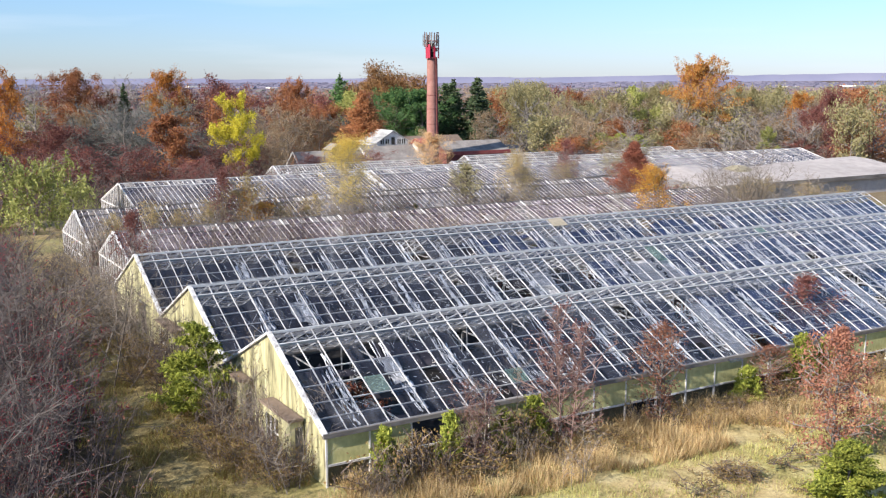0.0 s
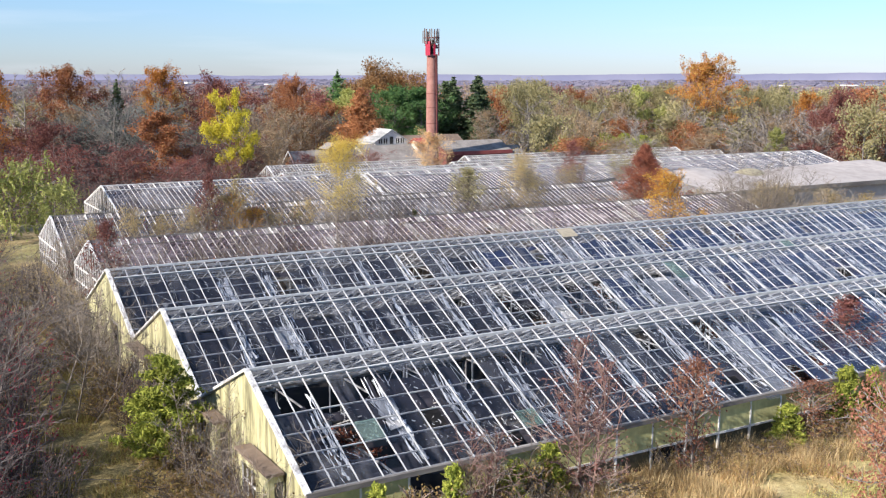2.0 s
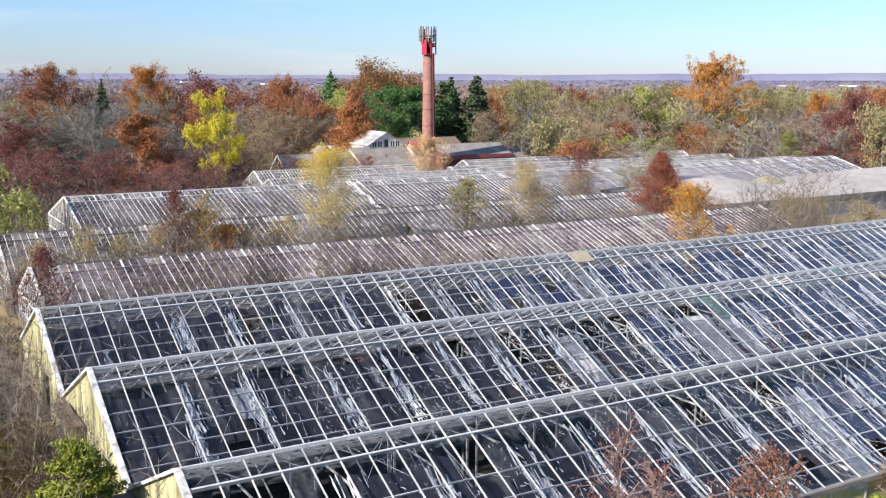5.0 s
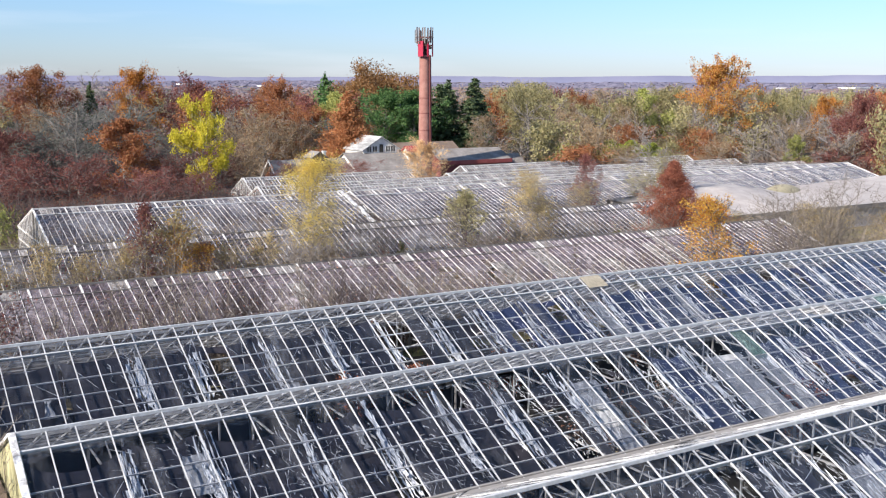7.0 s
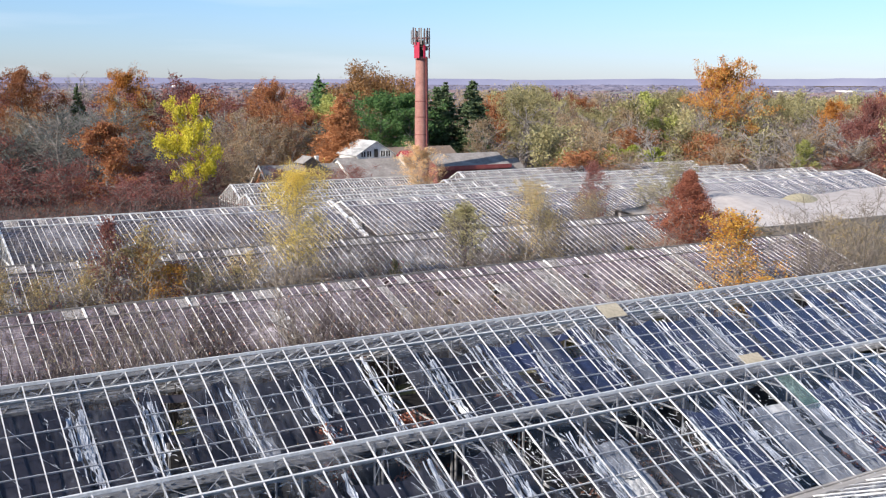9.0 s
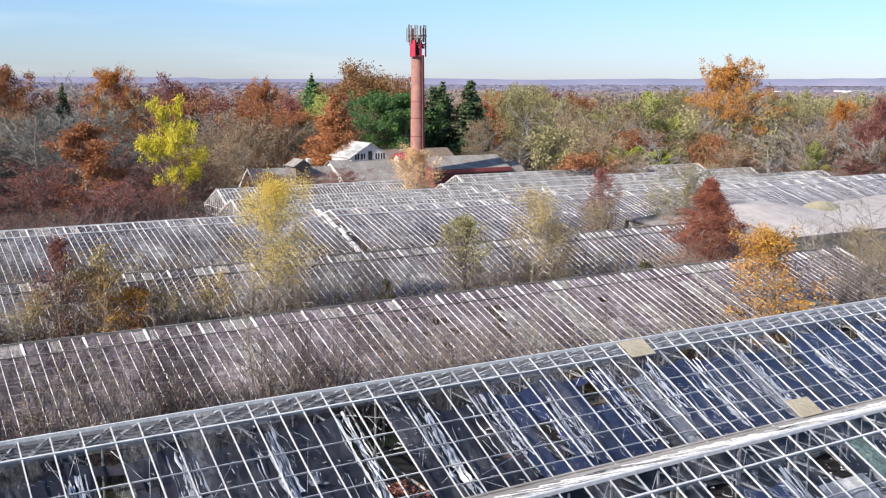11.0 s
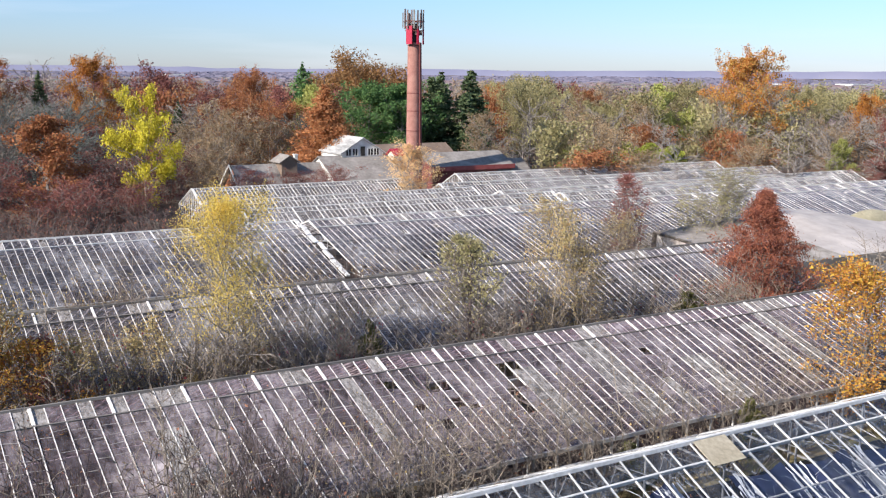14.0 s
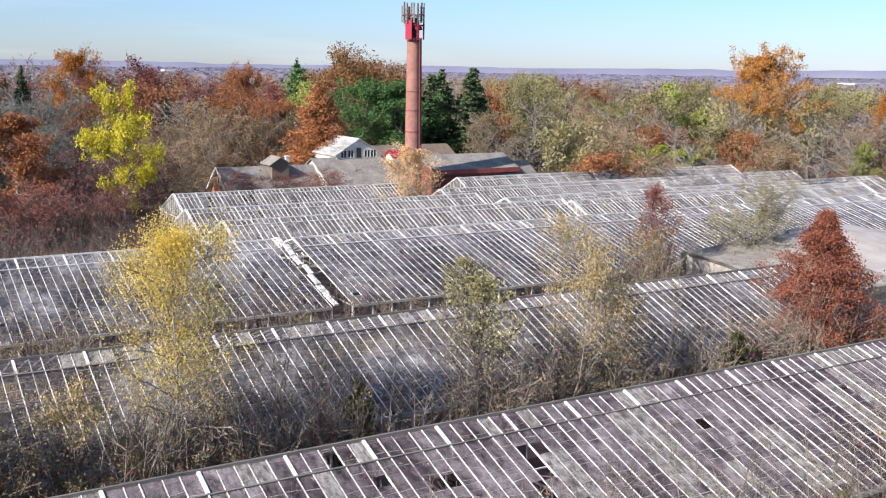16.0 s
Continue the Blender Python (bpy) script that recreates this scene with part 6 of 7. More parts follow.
thicket(332, "brush", "dry brown weeds along the front wall and in the grass", [(plant.uniform(16, 50), plant.uniform(31.2, 34.2), plant.uniform(0.5, 1.2), plant.uniform(1.0, 2.0)) for _ in range(40)] + [(plant.uniform(24, 44), plant.uniform(22, 30), plant.uniform(0.3, 0.7), plant.uniform(1.2, 2.6)) for _ in range(16)], "brushbark", "dry", 260, 0.05, 10, 6)
# through and under the glass
put("redthin", 43.3, 37.6, 4.6, 3.2, label="dark red young tree growing out through the roof glass")
put("crimson", 44.0, 81.9, 4.6, 2.4)
put("crimson", 33.4, 82.3, 3.6, 2.8)
put("crimson", 23.9, 82.1, 5.0, 2.6)
for x, y in ((29.6, 60.3), (32.8, 60.5), (28.2, 58), (33.2, 49.4), (37.6, 49.6), (24, 38.4), (46.5, 73.2)):
    put("leafbrush", x, y, 2.4, 1.8)
for x, y in ((16.5, 38.7), (18.6, 38.0), (41.4, 37.4), (29.5, 57.6), (33, 57.8), (45, 47.5), (52, 48), (38, 59), (58, 37)):
    put("scarlet", x, y, 2.6, 2.2)
thicket(304, "brush", "thin dead brush inside the greenhouses", [(plant.uniform(30, 76), plant.choice((plant.uniform(36, 44), plant.uniform(47, 55), plant.uniform(58, 66))), plant.uniform(1.4, 2.5), plant.uniform(1.6, 2.8)) for _ in range(30)], "brushbark", "russet", 120)
# between the old houses
def strip(n, xa, xb, ya, yb, ha, hb):
    return [(plant.uniform(xa, xb), plant.uniform(ya, yb), plant.uniform(ha, hb), plant.uniform(2.0, 3.5)) for _ in range(n)]


thicket(305, "brush", "dense leafless tan brush between the greenhouses", strip(9, 19, 40, 67.3, 68.6, 2.6, 5.0), "brushtan", "pale", 30)
thicket(312, "brush", "tall dark brown leafless brush between the greenhouses", strip(34, 17, 35.5, 67.3, 68.6, 3.2, 6.6) + strip(7, 35.5, 43, 67.3, 68.6, 2.0, 4.0), "darkbark", "russet", 24)
thicket(313, "brush", "thin leafless brush along the old greenhouse", strip(12, 42, 74, 67.3, 68.6, 1.2, 2.8), "brushbark", "pale", 40)
thicket(306, "brush", "dense leafless tan brush between the old greenhouses", strip(30, 17, 74, 81.3, 82.3, 2.8, 5.6) + strip(22, 17, 46, 81.3, 82.3, 3.0, 6.4), "brushtan", "pale", 60)
thicket(307, "brush", "grey-brown brush with a few crimson leaves", strip(34, 17, 74, 81.3, 82.3, 2.6, 5.8), "brushtan", "crimson", 70)
thicket(308, "brush", "leafless brush in the yard before the far greenhouses", strip(60, 18, 76, 94.4, 99.0, 2.6, 5.2), "brushbark", "pale", 60)
thicket(309, "brush", "thin brush growing under the old glass", strip(38, 18, 46, 70, 75, 2.0, 3.9) + strip(26, 44, 73, 70.5, 78, 1.4, 3.0) + strip(30, 18, 73, 85, 93, 1.6, 3.0) + strip(16, 26, 76, 103, 117, 1.6, 3.2), "brushbark", "russet", 90)
thicket(310, "brush", "brush before the far greenhouses", [(plant.uniform(86, 160), plant.choice((125, 138.5, 149.5, 159.5)) + plant.gauss(0, 1), plant.uniform(3, 6), plant.uniform(2.5, 4)) for _ in range(24)], "brushbark", "pale", 60, 0.1)
thicket(311, "brush", "pale leafless brush with olive leaves between the old greenhouses", strip(22, 42, 73, 81.3, 82.3, 2.6, 5.0), "brushtan", "pale", 110)
thicket(334, "brush", "pale fans of leafless stems along the old greenhouse", strip(24, 19, 44, 67.6, 68.5, 4.2, 6.8) + strip(7, 44, 54, 67.6, 68.5, 3.4, 5.4), "brushtan", "pale", 16, 0.06, 8, 9)
thicket(335, "brush", "tangled brush at the east ends of the old greenhouses", [(plant.uniform(75.9, 77.2), plant.uniform(70, 98.6), plant.uniform(2.6, 5.0), plant.uniform(1.6, 2.6)) for _ in range(22)], "brushbark", "pale", 60)
for _ in range(16):
    put("sapling", plant.uniform(42, 73), 68.1 + plant.gauss(0, 0.25), plant.uniform(4.2, 6.0), plant.uniform(1.4, 2.4))
for _ in range(24):
    put("sapling", plant.uniform(17, 56), 68.1 + plant.gauss(0, 0.3), plant.uniform(4.0, 6.0), plant.uniform(1.6, 2.8))
for _ in range(50):
    put("sapling", plant.uniform(17, 74), 81.8 + plant.gauss(0, 0.3), plant.uniform(4.5, 7.4), plant.uniform(1.8, 3.0))
for _ in range(20):
    put("sapling", plant.uniform(18, 76), plant.uniform(94.4, 99.0), plant.uniform(4.0, 7.0), plant.uniform(2.0, 3.4))
put("gold", 38.3, 81.8, 10.1, 4.3, rz=3.4)
put("goldrust", 61.4, 68.2, 7.6, 5.2)
put("redtree", 70.7, 81.8, 8.2, 6.0)
put("tansap", 72.2, 96.4, 5.4, 3.6)
put("redthin", 73.3, 97.0, 7.8, 3.0)
put("redthin", 27.1, 81.8, 7.4, 2.6)
put("tansap", 28.4, 81.7, 7.4, 4.8)
put("goldrust", 28.9, 82.0, 6.2, 3.0, label="young tree with yellow and orange leaves amid brush")
put("goldrust", 30.4, 81.9, 5.0, 3.2, label="young tree with yellow and orange leaves amid brush")
put("redthin", 31.2, 81.7, 4.8, 2.4)
put("tansap", 25.8, 81.9, 5.4, 4.0)
put("tansap", 32.4, 81.9, 5.0, 3.6)
for x, h in ((19.0, 4.6), (21.4, 5.6), (23.6, 5.0), (34.6, 5.4)):
    put("tansap", x, 81.8, h, 3.4)
for y in (35.4, 37.2, 40.9, 41.8):
    put("sapling", plant.uniform(13.8, 14.5), y, plant.uniform(3.4, 4.8), plant.uniform(1.8, 2.6))
put("tansap", 36.6, 81.6, 3.2, 2.4)
put("tansap", 39.4, 81.6, 3.6, 2.6)
put("tansap", 55.6, 81.8, 8.6, 3.8)
put("tansap", 57.4, 81.9, 6.4, 3.2)
put("tansap", 67.0, 97.0, 6.7, 3.8)
put("sparsetan", 83.2, 98.95, 8.6, 7.6)
put("nearbare", 48.6, 81.7, 7.0, 4.6, label="dark bare tree rising between the greenhouses")
put("palestems", 70.6, 68.2, 8.6, 8.4, label="pale leafless shrub of many stems beside the greenhouses")
put("olivesap", 59.2, 96.8, 4.6, 2.6)
put("vasetan", 88.4, 155.4, 9.8, 7.4, label="tan-leaved tree standing before the chimney")
put("sapling", 68.2, 68.2, 8.4, 4.5)
put("sapling", 70.9, 68.4, 7.8, 4.5)
put("sapling", 74.1, 69.0, 6.5, 4.5)
kind_of("pinelet", 3.2, 1.8, lambda: juniper(177, "small dark green pine among the brush", 3.2, 1.8, leaf="pineolive", n=2600, size=0.07, name="young_pine"))
for x, y, h, w in ((45.0, 81.8, 4.0, 1.6), (64.6, 81.8, 3.3, 2.4), (54.6, 68.3, 2.6, 1.6), (48.4, 68.2, 2.0, 1.6)):
    put("pinelet", x, y, h, w)
put("olivesap", 50.2, 81.8, 7.2, 2.8)
for _ in range(22):
    put(plant.choice(("sapling", "brush", "sapling", "tansap")), plant.uniform(74, 86), plant.uniform(66, 84), plant.uniform(3, 6), plant.uniform(3, 4.5))


def grass():
    """Dry tall grass along the wall and shorter blades on the lawn and the track."""
    r = random.Random(9)
    for name, leaf, n, area, hh in (("tall_grass", "straw", 60000, ((12.4, 52), (30.4, 34.7)), (0.2, 0.75)), ("lawn_grass", "lawn", 80000, ((14, 52), (19, 32.5)), (0.06, 0.3)),
                                    ("track_grass", "trackgrass", 60000, ((8.4, 15.0), (33, 66)), (0.06, 0.36))):
        b = Build()
        for _ in range(n):
            x, y = r.uniform(*area[0]), r.uniform(*area[1])
            if noise.noise((x * 0.5, y * 0.5, 2.0)) < -0.15 + (0.1 if name == "track_grass" else 0):
                continue
            h = r.uniform(*hh) * (0.85 + 1.1 * noise.noise((x * 0.9, y * 0.9, 5.0)) + 0.4 * noise.noise((x * 3, y * 3, 7.0)))
            h = max(0.05, h)
            z, a = lie(x, y), r.uniform(0, 6.28)
            w, l = 0.008 + 0.012 * r.random(), h * r.uniform(0.2, 1.1)
            b.add([(x - w * math.cos(a), y - w * math.sin(a), z - 0.03), (x + w * math.cos(a), y + w * math.sin(a), z - 0.03), (x - l * math.sin(a), y + l * math.cos(a), z + h)], [(0, 1, 2)])
        solid(name, b, leaf, "dry straw-coloured grass in uneven tufts" if leaf != "lawn" else "short yellow-green lawn grass", "grass", kind="stuff")


MAT["straw"] = leafy("straw", [(0.4, 0.28, 0.14), (0.54, 0.42, 0.23), (0.28, 0.18, 0.09)])
MAT["trackgrass"] = leafy("dull_track_grass", [(0.22, 0.21, 0.055), (0.38, 0.31, 0.11), (0.2, 0.11, 0.05)])
MAT["lawn"] = leafy("lawn", [(0.3, 0.3, 0.09), (0.46, 0.44, 0.18), (0.34, 0.25, 0.12)])
grass()


# ---- walls of the front houses ----
def gable_wall(top, x, a, r, c, ref, name, doors, thick=0.12, mat="gable"):
    """The end wall of a house, built in upright boards between its openings (y from, y to, height)."""
    edges = sorted({a, c, r} | {d for o in doors for d in o[:2]} | {a + (c - a) * k / 9 for k in range(1, 9)})
    for lo, hi in zip(edges, edges[1:]):
        if hi - lo < 0.02:
            continue
        mid = (lo + hi) / 2
        foot = max([o[2] for o in doors if o[0] < mid < o[1]] or [-0.3])

        def roof(y):
            return HE + (HR - HE) * (1 - abs(y - r) / ((r - a) if y < r else (c - r))) - 0.03
        b = Build()
        off = 0.004 * (edges.index(lo) % 2)
        b.prism([(x - off, lo + 0.003, foot), (x - off, hi - 0.003, foot), (x - off, hi - 0.003, roof(hi)), (x - off, lo + 0.003, roof(lo))], (thick, 0, 0))
        b.v = [tuple(Vector(p) - Vector(ref)) for p in b.v]
        part("gable_board", b, mat, top)
    for p, q in (((x - 0.03, a - 0.1, HE), (x - 0.03, r, HR + 0.06)), ((x - 0.03, c + 0.1, HE), (x - 0.03, r, HR + 0.06))):
        b = Build()
        b.beam(Vector(p) - Vector(ref), Vector(q) - Vector(ref), 0.2, 0.10)
        part("verge_board", b, "verge", top, "flaking white verge board")


def vestibule(x, y0, y1, x1, h):
    """A small flat-roofed porch against a gable, with a broken window and a plank door."""
    top = thing("porch", "small flat-roofed yellow porch against the gable, window broken", "porch", "porches", at=(x, y0, 0))
    w, d = y1 - y0, x1 - x
    t = 0.1
    b = Build()
    b.box(0, 0, -0.3, t, w * 0.42, h)
    b.box(0, w * 0.42, -0.3, t, w, 0.55)
    b.box(0, w * 0.42, h - 0.3, t, w, h)
    b.box(0, w * 0.9, 0.55, t, w, h - 0.3)
    part("front_wall", b, "gable", top)
    b = Build()
    b.box(t, 0, -0.3, d * 0.3, t, h)
    b.box(d * 0.85, 0, -0.3, d - 0.14, t, h)
    b.box(d * 0.3, 0, 1.8, d * 0.85, t, h)
    part("side_wall", b, "gable", top)
    b = Build()
    b.box(t, w - t, -0.3, d - 0.14, w, h)
    part("side_wall", b, "gable", top)
    b = Build()
    b.box(d * 0.3, 0.03, -0.3, d * 0.85, 0.07, 1.8)
    part("door", b, "greywood", top, "grey weathered plank door")
    b = Build()
    for k in range(4):
        yy = w * 0.42 + (w * 0.48) * k / 3
        b.box(0.03, yy - 0.025, 0.55, 0.08, yy + 0.025, h - 0.3)
    b.box(0.03, w * 0.42, 1.1, 0.08, w * 0.9, 1.15)
    part("window_frame", b, "oldbar", top, "white window frame with panes gone")
    b = Build()
    b.box(-0.1, -0.1, h, d - 0.14, w + 0.1, h + 0.09)
    part("roof", b, "brownroof", top, "flat roof covered in brown leaf litter")
    return top


gaps = ([(42.4, 44.0, 2.1)], [(48.0, 49.6, 2.1)], [(60.0, 61.6, 2.1)])
for h, (a, r, c), g in zip(front, ((E1, R1, E2), (E2, R2, E3), (E3, R3, E4)), gaps):
    gable_wall(h, 15.36, a, r, c, (15.4, r, 0), "gable", g)
    b = Build()
    b.box(0.25, g[0][0] - r, 0.0, 0.31, g[0][1] - r, 2.1)
    part("door", b, "greywood", h, "grey plank door standing in the gable")
vestibule(14.75, 36.7, 39.6, 15.4, 2.05)
vestibule(14.8, 42.2, 45.0, 15.4, 2.15)
vestibule(14.75, 52.2, 55.2, 15.4, 2.15)


def side_wall(top, x0, x1, y, ref):
    """Front wall: posts, rails and yellow-green panels, with dark set-back panels below the middle rail."""
    b, ref = Build(), Vector(ref)
    n = int((x1 - x0) / 1.72)
    step = (x1 - x0) / n
    panel = Build()
    panel.box(0.035, -0.02, 0.86, step - 0.035, 0.0, HE - 0.14)
    low = Build()
    low.box(0.035, 0.05, -0.3, step - 0.035, 0.09, 0.78)
    post = Build()
    post.box(-0.035, -0.05, -0.3, 0.035, 0.04, HE - 0.1)
    m1, m2, m3 = panel.mesh("panel", MAT["sidepanel"]), low.mesh("lower_panel", MAT["lowpanel"]), post.mesh("post", MAT["oldbar"])
    r = random.Random(3)
    for i in range(n + 1):
        at = Matrix.Translation(Vector((x0 + i * step, y, 0)) - ref)
        piece("post", m3, top, at)
        if i < n:
            if r.random() > 0.06:
                piece("wall_panel", m1, top, at @ Matrix.Rotation(r.gauss(0, 0.008), 4, "X"))
            if r.random() > 0.12:
                piece("lower_panel", m2, top, at)
    b = Build()
    b.box(x0, y - 0.06, 0.78, x1, y + 0.02, 0.86)
    b.v = [tuple(Vector(p) - ref) for p in b.v]
    part("middle_rail", b, "oldbar", top, "white middle rail")
    b = Build()
    b.box(x0 - 0.15, y - 0.16, HE - 0.14, x1, y - 0.04, HE + 0.03)
    b.v = [tuple(Vector(p) - ref) for p in b.v]
    part("eave_board", b, "greywood", top, "weathered grey eave board")


MAT["lowpanel"] = weathered("dark_lower_panel", [(0.3, (0.07, 0.06, 0.04)), (0.7, (0.16, 0.14, 0.08))], 0.8, 0.8)
side_wall(front[0], 15.4, 80.0, E1, (15.4, R1, 0))

# boards that patch the roof of the third house
for x, s in ((44.75, 0.83), (49.75, 0.02)):
    b = Build()
    b.box(0, 0, 0, 1.25, 0.95, 0.02)
    ob = solid("plywood_sheet", b, "ply", "bleached plywood sheet patching the roof glass", "board", "roof patches")
    ob.matrix_world = slope_frame(E3, HE, R3, HR) @ Matrix.Translation((x, s * math.hypot(R3 - E3, HR - HE), 0.075))


# ---- gables and low walls of the old houses ----
def old_ends(top, x0, x1, y0, yr, y1, ze, zr, g, glass="farglass", ends=(0, 1)):
    ref = Vector((x0, yr, g))
    for e in ends:
        x = (x0, x1)[e]
        b = Build()
        n = int((y1 - y0) / 0.75)
        for i in range(n + 1):
            y = y0 + (y1 - y0) * i / n
            t = ze + (zr - ze) * (1 - abs(y - yr) / ((yr - y0) if y < yr else (y1 - yr)))
            b.beam((x - ref.x, y - yr, 0), (x - ref.x, y - yr, t), 0.05, 0.05)
        b.beam((x - ref.x, y0 - yr, ze), (x - ref.x, y1 - yr, ze), 0.06, 0.08)
        b.beam((x - ref.x, y0 - yr, ze * 0.45), (x - ref.x, y1 - yr, ze * 0.45), 0.06, 0.08)
        part("gable_frame", b, "oldbar", top)
        for k in (y0, y1):
            b = Build()
            b.beam((x - ref.x, k - yr, ze + 0.05), (x - ref.x, 0, zr + 0.07), 0.13 if g > -1 else 0.26, 0.09)
            part("verge_board", b, "verge", top, "flaking white verge board")
        b = Build()
        dx = 0.03 if e == 0 else -0.03
        b.prism([(x - ref.x + dx, y0 - yr, 0.1), (x - ref.x + dx, y1 - yr, 0.1), (x - ref.x + dx, y1 - yr, ze), (x - ref.x + dx, 0, zr - 0.03), (x - ref.x + dx, y0 - yr, ze)], (0.01, 0, 0))
        part("gable_glass", b, glass, top, "clouded gable glazing")
    for y in (y0, y1):
        b = Build()
        n = int((x1 - x0) / 1.22)
        for i in range(n + 1):
            xx = (x1 - x0) * i / n
            b.beam((xx, y - yr, -0.2), (xx, y - yr, ze), 0.07, 0.07)
        part("wall_post", b, "oldbar", top, kind="stuff")
        b = Build()
        b.box(0, y - yr - 0.08, -0.4, x1 - x0, y - yr + 0.08, 0.6)
        part("low_wall", b, "concrete", top, "low concrete wall under the glazing")
        if g < -1:
            b = Build()
            b.box(0, y - yr - 0.012, 0.6, x1 - x0, y - yr + 0.012, ze - 0.14)
            part("side_glass", b, "farglass", top, "clouded side glazing")


old_ends(old[0], 17.05, 75.3, 68.75, 75.07, 80.1, 1.9, 4.15, 0)
old_ends(old[1], 16.9, 75.2, 82.2, 88.0, 93.8, 1.9, 4.25, 0)
old_ends(old[2], 24.9, 52.1, 99.3, 107.8, 116.3, 1.9, 4.35, 0, ends=(0,))
old_ends(old[3], 53.4, 125.6, 99.3, 107.8, 116.3, 1.9, 4.35, 0, ends=(1,))
for h, (x0, x1, r, half, g) in zip(old[4:], FAR):
    old_ends(h, x0, x1, r - half, r, r + half, 1.9, 4.3, g)
# broken end of the sixth house: flaking white coping boards, out of line and partly gone
rc = random.Random(14)
coping = thing("parapet", "flaking white coping boards over the broken end gable", "parapet", at=(52.4, 107.8, 0))
for side in (-1, 1):
    for k in range(7):
        u0, u1 = k / 7, (k + 1) / 7 - rc.uniform(0.0, 0.02)
        b = Build()
        jog = rc.gauss(0, 0.06)
        b.beam((jog, side * 8.5 * (1 - u0), 2.0 + 2.5 * u0), (jog + rc.gauss(0, 0.07), side * 8.5 * (1 - u1), 2.0 + 2.5 * u1 + rc.gauss(0, 0.03)), rc.uniform(0.24, 0.42), 0.1)
        part("coping_board", b, "verge", coping)

# dark beds and aisles on the floors of the houses; the litter tone also carries shade
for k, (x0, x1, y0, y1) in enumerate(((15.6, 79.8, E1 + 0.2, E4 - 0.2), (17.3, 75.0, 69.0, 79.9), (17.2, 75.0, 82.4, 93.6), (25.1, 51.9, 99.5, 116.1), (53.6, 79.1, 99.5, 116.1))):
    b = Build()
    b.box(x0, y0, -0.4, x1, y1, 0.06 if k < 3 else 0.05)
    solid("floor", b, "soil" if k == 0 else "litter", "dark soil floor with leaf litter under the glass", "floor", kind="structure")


# broken glazing bars and boards that lean out of the hole in the fourth roof
rb = random.Random(8)
MAT["rustwood"] = weathered("reddish_broken_timber", [(0.3, (0.12, 0.05, 0.035)), (0.7, (0.34, 0.2, 0.13))], 2.0, 0.9)
wreck = thing("broken_timber", "pile of broken glazing bars and reddish boards under the roof hole", "timber", at=(46.1, 72.8, 0.06))
for k in range(11):
    b = Build()
    p = (rb.uniform(-1.0, 1.0), rb.uniform(-1.8, 1.8), 0.02)
    b.beam(p, (p[0] * 0.3 + rb.gauss(0, 0.3), p[1] * 0.7 + rb.gauss(0, 0.5), rb.uniform(1.7, 2.75)), rb.uniform(0.05, 0.16), 0.04)
    part("board", b, rb.choice(("rustwood", "rustwood", "oldbar", "greywood")), wreck)


